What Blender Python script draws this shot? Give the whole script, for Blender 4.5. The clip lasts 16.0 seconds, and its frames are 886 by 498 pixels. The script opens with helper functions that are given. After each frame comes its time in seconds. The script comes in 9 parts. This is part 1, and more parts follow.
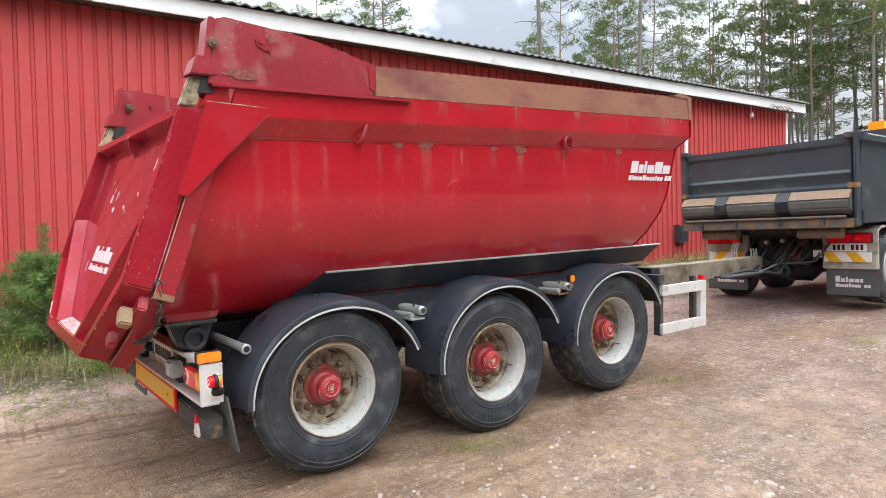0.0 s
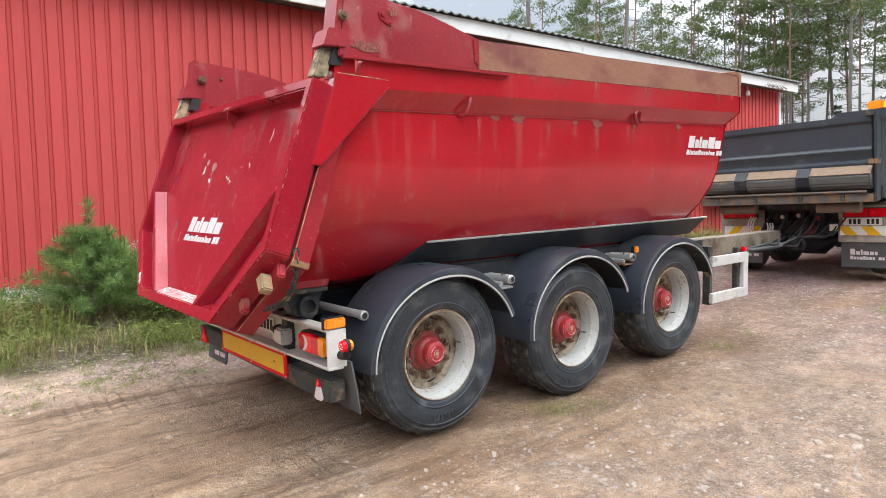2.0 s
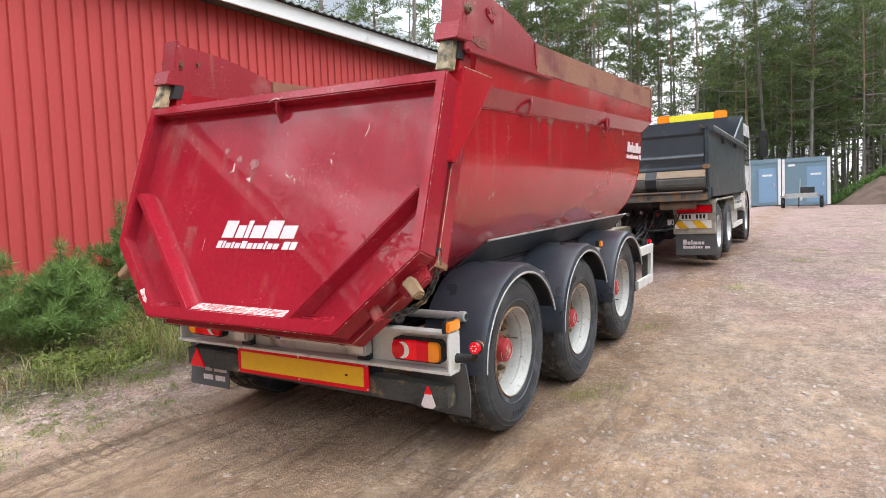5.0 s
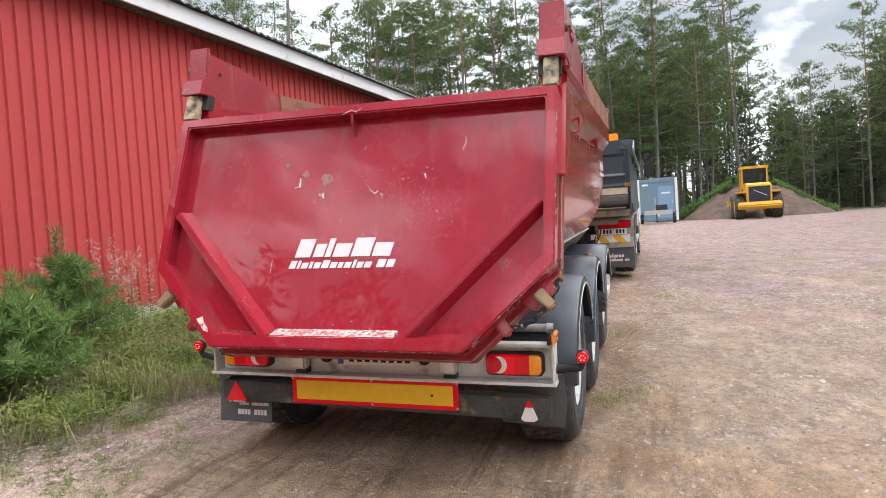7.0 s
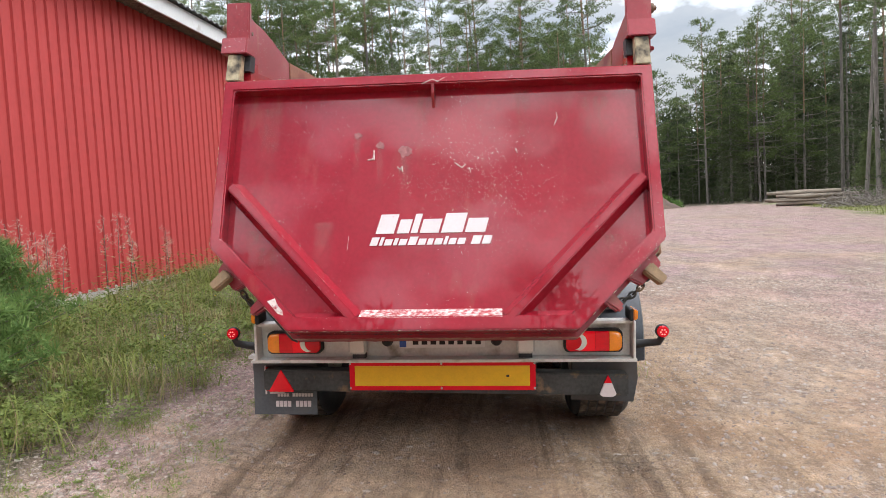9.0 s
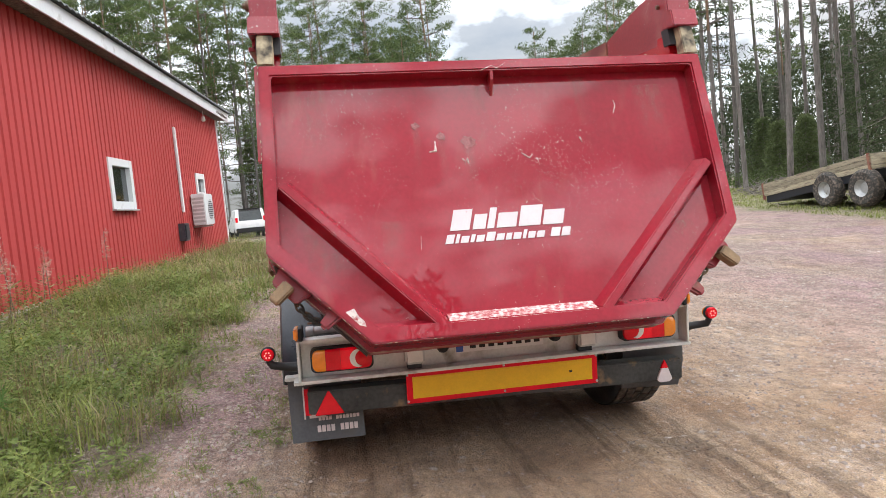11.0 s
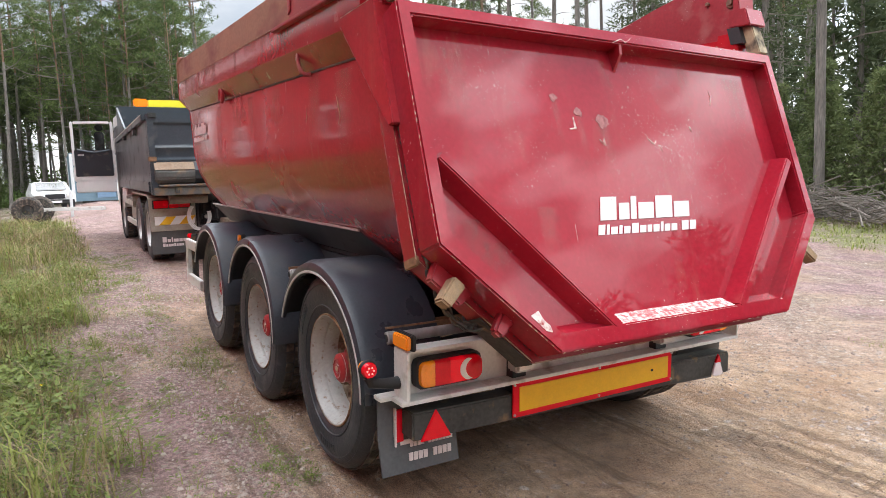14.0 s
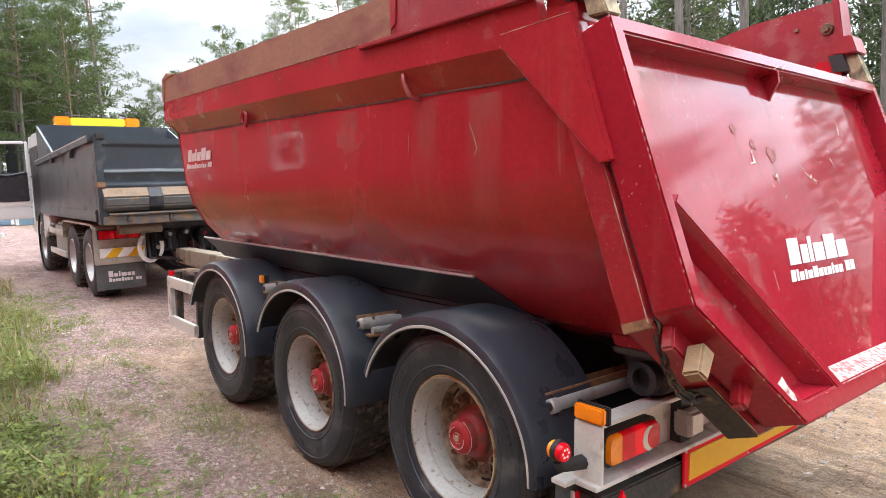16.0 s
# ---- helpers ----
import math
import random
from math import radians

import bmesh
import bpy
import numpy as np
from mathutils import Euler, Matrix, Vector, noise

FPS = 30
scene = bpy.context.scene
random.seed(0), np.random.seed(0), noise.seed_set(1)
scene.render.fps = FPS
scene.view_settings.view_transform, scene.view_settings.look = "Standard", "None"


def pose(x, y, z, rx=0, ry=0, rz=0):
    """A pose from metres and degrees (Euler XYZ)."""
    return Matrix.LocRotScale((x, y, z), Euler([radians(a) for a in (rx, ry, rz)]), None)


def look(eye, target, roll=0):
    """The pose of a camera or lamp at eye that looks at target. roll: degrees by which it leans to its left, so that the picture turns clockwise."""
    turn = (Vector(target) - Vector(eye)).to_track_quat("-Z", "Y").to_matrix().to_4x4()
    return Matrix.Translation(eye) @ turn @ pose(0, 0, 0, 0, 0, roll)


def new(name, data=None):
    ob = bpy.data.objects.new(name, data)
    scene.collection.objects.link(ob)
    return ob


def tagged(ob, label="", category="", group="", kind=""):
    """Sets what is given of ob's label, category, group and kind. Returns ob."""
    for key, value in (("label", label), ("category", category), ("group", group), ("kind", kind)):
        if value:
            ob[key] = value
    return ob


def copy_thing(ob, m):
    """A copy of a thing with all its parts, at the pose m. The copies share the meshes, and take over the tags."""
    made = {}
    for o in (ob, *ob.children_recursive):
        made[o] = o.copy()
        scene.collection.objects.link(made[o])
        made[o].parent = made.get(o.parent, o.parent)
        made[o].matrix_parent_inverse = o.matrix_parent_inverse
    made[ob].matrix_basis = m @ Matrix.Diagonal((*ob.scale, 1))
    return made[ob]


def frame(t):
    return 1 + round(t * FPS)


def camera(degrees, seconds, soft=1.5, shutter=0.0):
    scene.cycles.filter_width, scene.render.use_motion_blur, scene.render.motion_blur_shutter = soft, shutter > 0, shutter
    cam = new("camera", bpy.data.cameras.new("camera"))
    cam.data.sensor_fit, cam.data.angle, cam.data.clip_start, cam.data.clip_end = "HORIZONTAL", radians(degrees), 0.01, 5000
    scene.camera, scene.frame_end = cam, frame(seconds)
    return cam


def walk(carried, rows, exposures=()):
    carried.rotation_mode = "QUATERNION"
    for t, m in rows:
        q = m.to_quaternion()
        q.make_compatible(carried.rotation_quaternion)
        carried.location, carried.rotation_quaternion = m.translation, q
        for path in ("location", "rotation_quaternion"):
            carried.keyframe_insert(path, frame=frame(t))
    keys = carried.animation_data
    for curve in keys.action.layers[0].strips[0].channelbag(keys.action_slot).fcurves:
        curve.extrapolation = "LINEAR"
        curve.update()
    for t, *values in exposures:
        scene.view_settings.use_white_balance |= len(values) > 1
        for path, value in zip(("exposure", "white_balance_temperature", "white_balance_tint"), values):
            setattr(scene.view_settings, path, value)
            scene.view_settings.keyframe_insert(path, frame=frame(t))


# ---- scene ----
cam = camera(68.4, 16.0, soft=0.9)
METRES, EYE, TURN = 9.925, 1.5, -37.0
ROWS = [
    (0.0, 0.0, 0.0, 0.0, -0.03, -1.17, 1.44),
    (0.5, -0.0123, -0.0045, -0.0007, -0.68, -1.91, 1.52),
    (1.0, -0.0348, -0.0143, -0.0028, -2.42, -1.9, 0.1),
    (1.5, -0.0573, -0.0159, -0.0037, -1.01, -1.7, -0.36),
    (2.0, -0.0862, -0.0128, -0.0031, -2.45, -3.13, 1.46),
    (2.5, -0.1186, -0.0099, -0.0019, -6.49, -1.79, 0.85),
    (3.0, -0.1542, -0.0071, -0.0004, -10.29, -3.41, 1.07),
    (3.5, -0.1857, 0.0046, -0.0017, -12.89, -4.14, 3.23),
    (4.0, -0.2159, 0.0151, 0.0004, -18.84, -3.22, 1.72),
    (4.5, -0.2539, 0.0199, 0.0012, -19.98, -4.78, 2.2),
    (5.0, -0.283, 0.0339, -0.0002, -23.19, -3.41, 2.49),
    (7.5, -0.428, 0.1226, 0.0024, -38.81, -3.21, 3.59),
    (8.0, -0.4506, 0.1445, 0.0006, -42.78, -3.91, 3.54),
    (8.5, -0.4692, 0.1726, 0.0013, -46.91, -3.16, 4.05),
    (9.0, -0.4912, 0.1993, 0.0002, -48.23, -3.48, 2.99),
    (11.5, -0.5452, 0.3435, 0.0053, -67.11, -3.9, 4.19),
    (12.0, -0.5443, 0.3741, 0.0075, -71.83, -3.61, 2.79),
    (12.5, -0.5502, 0.4081, 0.0085, -76.06, -3.93, 4.64),
    (13.0, -0.5517, 0.4389, 0.0089, -77.54, -3.58, 2.66),
    (13.5, -0.5473, 0.472, 0.0105, -79.22, -4.93, 2.28),
    (14.0, -0.5469, 0.5033, 0.0109, -83.96, -6.36, 2.09),
    (14.5, -0.5424, 0.5306, 0.0157, -86.64, -7.12, 2.91),
    (15.0, -0.5278, 0.5547, 0.0213, -88.1, -5.38, 3.02),
    (15.5, -0.5173, 0.5828, 0.0213, -90.29, -7.15, 2.99),
    (16.0, -0.5057, 0.6123, 0.0249, -92.04, -5.14, 2.53),
]
walk(cam, [(t, pose(-1.895, -4.876, EYE, 0, 0, TURN) @ pose(METRES * x, METRES * y, METRES * z, 90 + pitch, roll, yaw)) for t, x, y, z, yaw, pitch, roll in ROWS],
     [(0.0, 0.56), (5.0, 0.48), (9.0, 0.38), (12.0, 0.42), (14.0, 0.60), (15.4, 0.76), (16.0, 0.88)])

# ---- daylight: thin bright cloud with some blue, soft sun from the trailer's right ----
SUN_EL, SUN_AZ = 50.0, 174.0      # degrees; azimuth counted from +y towards +x
world = bpy.data.worlds.new("world")
scene.world = world
world.use_nodes = True
wn, wl = world.node_tree.nodes, world.node_tree.links
wn.clear()
w_out = wn.new("ShaderNodeOutputWorld")
w_bg = wn.new("ShaderNodeBackground")
w_sky = wn.new("ShaderNodeTexSky")
w_sky.sky_type = "NISHITA"
w_sky.sun_disc = False
w_sky.sun_elevation, w_sky.sun_rotation = radians(SUN_EL), radians(SUN_AZ)
w_tc = wn.new("ShaderNodeTexCoord")
w_map = wn.new("ShaderNodeMapping")
w_map.inputs["Scale"].default_value = (1.0, 1.0, 2.6)
w_noise = wn.new("ShaderNodeTexNoise")
w_noise.inputs["Scale"].default_value = 2.3
w_noise.inputs["Detail"].default_value = 7.0
w_noise.inputs["Roughness"].default_value = 0.55
w_ramp = wn.new("ShaderNodeValToRGB")
w_ramp.color_ramp.elements[0].position, w_ramp.color_ramp.elements[0].color = 0.38, (0.45, 0.45, 0.45, 1)
w_ramp.color_ramp.elements[1].position, w_ramp.color_ramp.elements[1].color = 0.60, (1, 1, 1, 1)
w_cloud = wn.new("ShaderNodeMix")
w_cloud.data_type = "RGBA"
w_cloud.inputs["B"].default_value = (9.4, 9.7, 10.1, 1)
wl.new(w_tc.outputs["Generated"], w_map.inputs["Vector"])
wl.new(w_map.outputs["Vector"], w_noise.inputs["Vector"])
wl.new(w_noise.outputs["Fac"], w_ramp.inputs["Fac"])
wl.new(w_ramp.outputs["Color"], w_cloud.inputs["Factor"])
wl.new(w_sky.outputs["Color"], w_cloud.inputs["A"])
# cloud is brighter overhead than at the horizon, as under any overcast sky
w_sep = wn.new("ShaderNodeSeparateXYZ")
wl.new(w_tc.outputs["Generated"], w_sep.inputs[0])
w_grad = wn.new("ShaderNodeMapRange")
w_grad.inputs["From Min"].default_value, w_grad.inputs["From Max"].default_value = 0.05, 1.0
w_grad.inputs["To Min"].default_value, w_grad.inputs["To Max"].default_value = 0.70, 3.1
wl.new(w_sep.outputs["Z"], w_grad.inputs["Value"])
w_mul = wn.new("ShaderNodeMix")
w_mul.data_type, w_mul.blend_type = "RGBA", "MULTIPLY"
w_mul.inputs["Factor"].default_value = 1.0
wl.new(w_cloud.outputs["Result"], w_mul.inputs["A"])
wl.new(w_grad.outputs["Result"], w_mul.inputs["B"])
# darker and brighter heaps of cloud
w_map2 = wn.new("ShaderNodeMapping")
w_map2.inputs["Scale"].default_value = (1.0, 1.0, 2.0)
w_map2.inputs["Location"].default_value = (3.1, 1.7, 0.4)
w_heap = wn.new("ShaderNodeTexNoise")
w_heap.inputs["Scale"].default_value, w_heap.inputs["Detail"].default_value, w_heap.inputs["Roughness"].default_value = 4.6, 6.0, 0.5
w_lum = wn.new("ShaderNodeMapRange")
w_lum.inputs["From Min"].default_value, w_lum.inputs["From Max"].default_value = 0.45, 0.56
w_lum.inputs["To Min"].default_value, w_lum.inputs["To Max"].default_value = 0.62, 1.8
w_mul2 = wn.new("ShaderNodeMix")
w_mul2.data_type, w_mul2.blend_type = "RGBA", "MULTIPLY"
w_mul2.inputs["Factor"].default_value = 1.0
wl.new(w_tc.outputs["Generated"], w_map2.inputs["Vector"])
wl.new(w_map2.outputs["Vector"], w_heap.inputs["Vector"])
wl.new(w_heap.outputs["Fac"], w_lum.inputs["Value"])
wl.new(w_mul.outputs["Result"], w_mul2.inputs["A"])
wl.new(w_lum.outputs["Result"], w_mul2.inputs["B"])
# thin cloud glows round the sun
w_dot = wn.new("ShaderNodeVectorMath")
w_dot.operation = "DOT_PRODUCT"
w_dot.inputs[1].default_value = (math.sin(radians(SUN_AZ)) * math.cos(radians(SUN_EL)), math.cos(radians(SUN_AZ)) * math.cos(radians(SUN_EL)), math.sin(radians(SUN_EL)))
wl.new(w_tc.outputs["Generated"], w_dot.inputs[0])
w_halo = wn.new("ShaderNodeMapRange")
w_halo.interpolation_type = "SMOOTHSTEP"
w_halo.inputs["From Min"].default_value, w_halo.inputs["From Max"].default_value = 0.70, 1.0
w_halo.inputs["To Min"].default_value, w_halo.inputs["To Max"].default_value = 1.0, 1.5
wl.new(w_dot.outputs["Value"], w_halo.inputs["Value"])
w_mul3 = wn.new("ShaderNodeMix")
w_mul3.data_type, w_mul3.blend_type = "RGBA", "MULTIPLY"
w_mul3.inputs["Factor"].default_value = 1.0
wl.new(w_mul2.outputs["Result"], w_mul3.inputs["A"])
wl.new(w_halo.outputs["Result"], w_mul3.inputs["B"])
wl.new(w_mul3.outputs["Result"], w_bg.inputs["Color"])
w_bg.inputs["Strength"].default_value = 0.100
wl.new(w_bg.outputs["Background"], w_out.inputs["Surface"])

sun_data = bpy.data.lights.new("sun", "SUN")
sun_data.energy, sun_data.angle, sun_data.color = 0.70, radians(34), (1.0, 0.94, 0.86)
sun = new("sun", sun_data)
sa, se = radians(SUN_AZ), radians(SUN_EL)
SUN_DIR = Vector((math.sin(sa) * math.cos(se), math.cos(sa) * math.cos(se), math.sin(se)))
sun.matrix_world = look((0, 0, 40), Vector((0, 0, 40)) - SUN_DIR)


# ---- materials ----
def mat(name, base, rough=0.6, metal=0.0, var=0.12, scale=6.0, fine=60.0, bump=0.0, bscale=40.0, dirt=None, dirt_amt=0.0,
        dirt_scale=3.0, coat=0.0, island=0.0, rvar=0.1, spec=0.5, stretch=(1, 1, 1),
        crough=0.12, chips=0.0, chip_at=None, streak=0.0, worn=(0.62, 0.50, 0.46), bdist=0.02):
    """A painted or natural surface: two scales of value change, an optional second colour in patches, bump."""
    m = bpy.data.materials.new(name)
    m.use_nodes = True
    n, l = m.node_tree.nodes, m.node_tree.links
    b = n["Principled BSDF"]
    b.inputs["Metallic"].default_value = metal
    b.inputs["Coat Weight"].default_value = coat
    b.inputs["Coat Roughness"].default_value = crough
    b.inputs["Specular IOR Level"].default_value = spec
    tc = n.new("ShaderNodeTexCoord")
    mp = n.new("ShaderNodeMapping")
    mp.inputs["Scale"].default_value = stretch
    l.new(tc.outputs["Object"], mp.inputs["Vector"])

    def tex(s, detail=5.0):
        t = n.new("ShaderNodeTexNoise")
        t.inputs["Scale"].default_value, t.inputs["Detail"].default_value = s, detail
        l.new(mp.outputs["Vector"], t.inputs["Vector"])
        return t.outputs["Fac"]

    big, small = tex(scale), tex(fine)
    add = n.new("ShaderNodeMath")
    add.operation = "ADD"
    l.new(big, add.inputs[0]), l.new(small, add.inputs[1])
    rng = n.new("ShaderNodeMapRange")
    rng.inputs["From Min"].default_value, rng.inputs["From Max"].default_value = 0.6, 1.4
    rng.inputs["To Min"].default_value, rng.inputs["To Max"].default_value = 1 - var, 1 + var
    l.new(add.outputs[0], rng.inputs["Value"])
    value = rng.outputs["Result"]
    if island:
        oi = n.new("ShaderNodeObjectInfo")
        r2 = n.new("ShaderNodeMapRange")
        r2.inputs["To Min"].default_value, r2.inputs["To Max"].default_value = 1 - island, 1 + island
        l.new(oi.outputs["Random"], r2.inputs["Value"])
        mu = n.new("ShaderNodeMath")
        mu.operation = "MULTIPLY"
        l.new(value, mu.inputs[0]), l.new(r2.outputs["Result"], mu.inputs[1])
        value = mu.outputs[0]
    mul = n.new("ShaderNodeMix")
    mul.data_type, mul.blend_type = "RGBA", "MULTIPLY"
    mul.inputs["Factor"].default_value = 1.0
    mul.inputs["A"].default_value = (*base, 1)
    l.new(value, mul.inputs["B"])
    colour = mul.outputs["Result"]
    rough_out = n.new("ShaderNodeMapRange")
    rough_out.inputs["To Min"].default_value = max(0.02, rough - rvar)
    rough_out.inputs["To Max"].default_value = min(1.0, rough + rvar)
    l.new(big, rough_out.inputs["Value"])
    rough_val = rough_out.outputs["Result"]
    if dirt:
        d = tex(dirt_scale, 9.0)
        dr = n.new("ShaderNodeMapRange")
        dr.inputs["From Min"].default_value = 0.72 - 0.35 * dirt_amt
        dr.inputs["From Max"].default_value = 0.86 - 0.25 * dirt_amt
        l.new(d, dr.inputs["Value"])
        mx = n.new("ShaderNodeMix")
        mx.data_type = "RGBA"
        mx.inputs["B"].default_value = (*dirt, 1)
        l.new(dr.outputs["Result"], mx.inputs["Factor"]), l.new(colour, mx.inputs["A"])
        colour = mx.outputs["Result"]
        rm = n.new("ShaderNodeMix")
        rm.inputs["B"].default_value = 0.85
        l.new(dr.outputs["Result"], rm.inputs["Factor"]), l.new(rough_val, rm.inputs["A"])
        rough_val = rm.outputs["Result"]
    def overlay(mask, col, rgh):
        nonlocal colour, rough_val
        x = n.new("ShaderNodeMix")
        x.data_type = "RGBA"
        x.inputs["B"].default_value = (*col, 1)
        l.new(mask, x.inputs["Factor"]), l.new(colour, x.inputs["A"])
        colour = x.outputs["Result"]
        y = n.new("ShaderNodeMix")
        y.inputs["B"].default_value = rgh
        l.new(mask, y.inputs["Factor"]), l.new(rough_val, y.inputs["A"])
        rough_val = y.outputs["Result"]

    def ramp(v, a, c, top=1.0):
        r = n.new("ShaderNodeMapRange")
        r.inputs["From Min"].default_value, r.inputs["From Max"].default_value, r.inputs["To Max"].default_value = a, c, top
        l.new(v, r.inputs["Value"])
        return r.outputs["Result"]

    def times(a, c):
        x = n.new("ShaderNodeMath")
        x.operation = "MULTIPLY"
        l.new(a, x.inputs[0]), l.new(c, x.inputs[1])
        return x.outputs[0]

    if streak:                       # runs of rust and dust down the sheet
        m2 = n.new("ShaderNodeMapping")
        m2.inputs["Scale"].default_value = (7.0, 7.0, 0.45)
        l.new(tc.outputs["Object"], m2.inputs["Vector"])
        t2 = n.new("ShaderNodeTexNoise")
        t2.inputs["Scale"].default_value, t2.inputs["Detail"].default_value = 1.6, 4.0
        l.new(m2.outputs["Vector"], t2.inputs["Vector"])
        overlay(times(ramp(t2.outputs["Fac"], 0.57, 0.80, streak), ramp(tex(1.1, 3.0), 0.42, 0.62)), (0.34, 0.17, 0.12), 0.6)
    if chips:                        # small ragged stone chips, thick in one area
        wob = n.new("ShaderNodeTexNoise")
        wob.inputs["Scale"].default_value, wob.inputs["Detail"].default_value = 60.0, 3.0
        l.new(tc.outputs["Object"], wob.inputs["Vector"])
        jit = n.new("ShaderNodeMix")
        jit.data_type, jit.blend_type = "RGBA", "ADD"
        jit.inputs["Factor"].default_value = 0.035
        l.new(tc.outputs["Object"], jit.inputs["A"]), l.new(wob.outputs["Color"], jit.inputs["B"])
        area = ramp(tex(2.3, 4.0), 0.48, 0.66)
        if chip_at:
            mp4 = n.new("ShaderNodeMapping")
            cy, cz, ry, rz = chip_at
            mp4.vector_type = "POINT"
            mp4.inputs["Location"].default_value = (0, -cy / ry, -cz / rz)
            mp4.inputs["Scale"].default_value = (0, 1 / ry, 1 / rz)
            l.new(tc.outputs["Object"], mp4.inputs["Vector"])
            ln = n.new("ShaderNodeVectorMath")
            ln.operation = "LENGTH"
            l.new(mp4.outputs["Vector"], ln.inputs[0])
            near = ramp(ln.outputs["Value"], 1.3, 0.2)
            mxa = n.new("ShaderNodeMath")
            mxa.operation = "MULTIPLY_ADD"
            mxa.inputs[1].default_value = 0.35
            l.new(area, mxa.inputs[0]), l.new(near, mxa.inputs[2])
            area = mxa.outputs[0]
        for vs, dens, size in ((95.0, 0.22, 0.27), (200.0, 0.27, 0.31)):
            vo = n.new("ShaderNodeTexVoronoi")
            vo.inputs["Scale"].default_value = vs
            l.new(jit.outputs["Result"], vo.inputs["Vector"])
            sp = n.new("ShaderNodeSeparateColor")
            l.new(vo.outputs["Color"], sp.inputs["Color"])
            cut = n.new("ShaderNodeMath")         # more cells are chipped where the area is thick with them
            cut.operation = "MULTIPLY_ADD"
            cut.inputs[1].default_value = dens * chips
            l.new(area, cut.inputs[0]), l.new(sp.outputs["Red"], cut.inputs[2])
            spot = times(ramp(vo.outputs["Distance"], size, size * 0.6), ramp(cut.outputs[0], 0.995, 1.02))
            overlay(spot, (0.74, 0.64, 0.60), 0.6)
    l.new(colour, b.inputs["Base Color"])
    l.new(rough_val, b.inputs["Roughness"])
    if bump:
        bp = n.new("ShaderNodeBump")
        bp.inputs["Strength"].default_value, bp.inputs["Distance"].default_value = bump, bdist
        l.new(tex(bscale, 6.0), bp.inputs["Height"])
        l.new(bp.outputs["Normal"], b.inputs["Normal"])
    return m


RUST = (0.19, 0.085, 0.045)
M_RED = mat("red_paint", (0.41, 0.013, 0.023), 0.17, var=0.14, scale=2.2, fine=45, dirt=(0.34, 0.055, 0.05), dirt_amt=0.16, dirt_scale=2.6, coat=0.55, crough=0.05, spec=0.3, bump=0.25, bscale=1.7, bdist=0.02, rvar=0.08, chips=0.16, streak=0.28)
# left-flank red: some dust, plus the shaded side's dullness in the base colour
M_REDLEFT = mat("red_paint_left", (0.35, 0.018, 0.028), 0.22, var=0.2, scale=2.2, fine=45, dirt=(0.27, 0.085, 0.075), dirt_amt=0.32, dirt_scale=2.4, coat=0.60, crough=0.06, spec=0.25, bump=0.3, bscale=1.7, bdist=0.02, rvar=0.12, chips=0.14, streak=0.45)
M_REDGATE = mat("red_gate_paint", (0.295, 0.013, 0.026), 0.15, var=0.18, scale=2.6, fine=45, dirt=(0.29, 0.04, 0.048), dirt_amt=0.15, dirt_scale=1.6, coat=0.65, crough=0.025, spec=0.06, bump=0.22, bscale=1.6, bdist=0.02, rvar=0.1, chips=0.62, chip_at=(-0.22, 1.62, 0.42, 0.34), streak=0.3)
M_GATESCAR = mat("pale_burnt_spot", (0.36, 0.15, 0.15), 0.8, var=0.4, scale=40, fine=120, dirt=(0.20, 0.06, 0.06), dirt_amt=0.7, dirt_scale=60, bump=0.6, bscale=90, bdist=0.01)
M_REDWORN = mat("red_paint_worn", (0.295, 0.013, 0.023), 0.36, var=0.2, scale=4, fine=50, dirt=(0.30, 0.13, 0.10), dirt_amt=0.32, dirt_scale=7, coat=0.15, chips=0.3)
M_REDHOOD = mat("weathered_red_paint", (0.275, 0.021, 0.031), 0.42, spec=0.3, var=0.2, scale=3, fine=50, dirt=(0.33, 0.11, 0.10), dirt_amt=0.40, dirt_scale=4.5, coat=0.42, chips=0.55, streak=0.5)
M_REDHUB = mat("red_hub_paint", (0.31, 0.022, 0.028), 0.45, var=0.25, scale=9, fine=60, dirt=(0.16, 0.075, 0.055), dirt_amt=0.6, dirt_scale=14)
M_HUBCAP = mat("chipped_hub_cap", (0.36, 0.024, 0.030), 0.4, var=0.25, scale=20, fine=80, dirt=(0.17, 0.08, 0.06), dirt_amt=0.4, dirt_scale=26)
M_FLANGE = mat("rusty_hub_flange", (0.27, 0.045, 0.035), 0.6, var=0.35, scale=14, fine=70, dirt=(0.115, 0.060, 0.035), dirt_amt=0.95, dirt_scale=11)
M_RUSTBOARD = mat("rusty_steel_board", (0.275, 0.128, 0.082), 0.65, spec=0.3, var=0.2, scale=2.5, fine=25, dirt=(0.19, 0.065, 0.060), dirt_amt=0.6, dirt_scale=2.2, stretch=(1, 1, 2), streak=0.3)
M_BARE = mat("chipped_bare_steel", (0.43, 0.31, 0.215), 0.6, var=0.25, scale=14, fine=70, dirt=(0.24, 0.12, 0.065), dirt_amt=0.6, dirt_scale=16)
M_CHANNEL = mat("rusty_channel_steel", (0.26, 0.145, 0.075), 0.7, var=0.3, scale=12, fine=60, dirt=(0.11, 0.055, 0.03), dirt_amt=0.6, dirt_scale=14)
M_SCRAPE = mat("scraped_pale_primer", (0.66, 0.57, 0.53), 0.6, var=0.15, scale=18, fine=80, dirt=(0.34, 0.03, 0.04), dirt_amt=0.75, dirt_scale=55)
M_LEDGE = mat("scraped_ledge", (0.33, 0.03, 0.04), 0.5, var=0.15, scale=18, fine=80, dirt=(0.70, 0.62, 0.58), dirt_amt=0.92, dirt_scale=42)
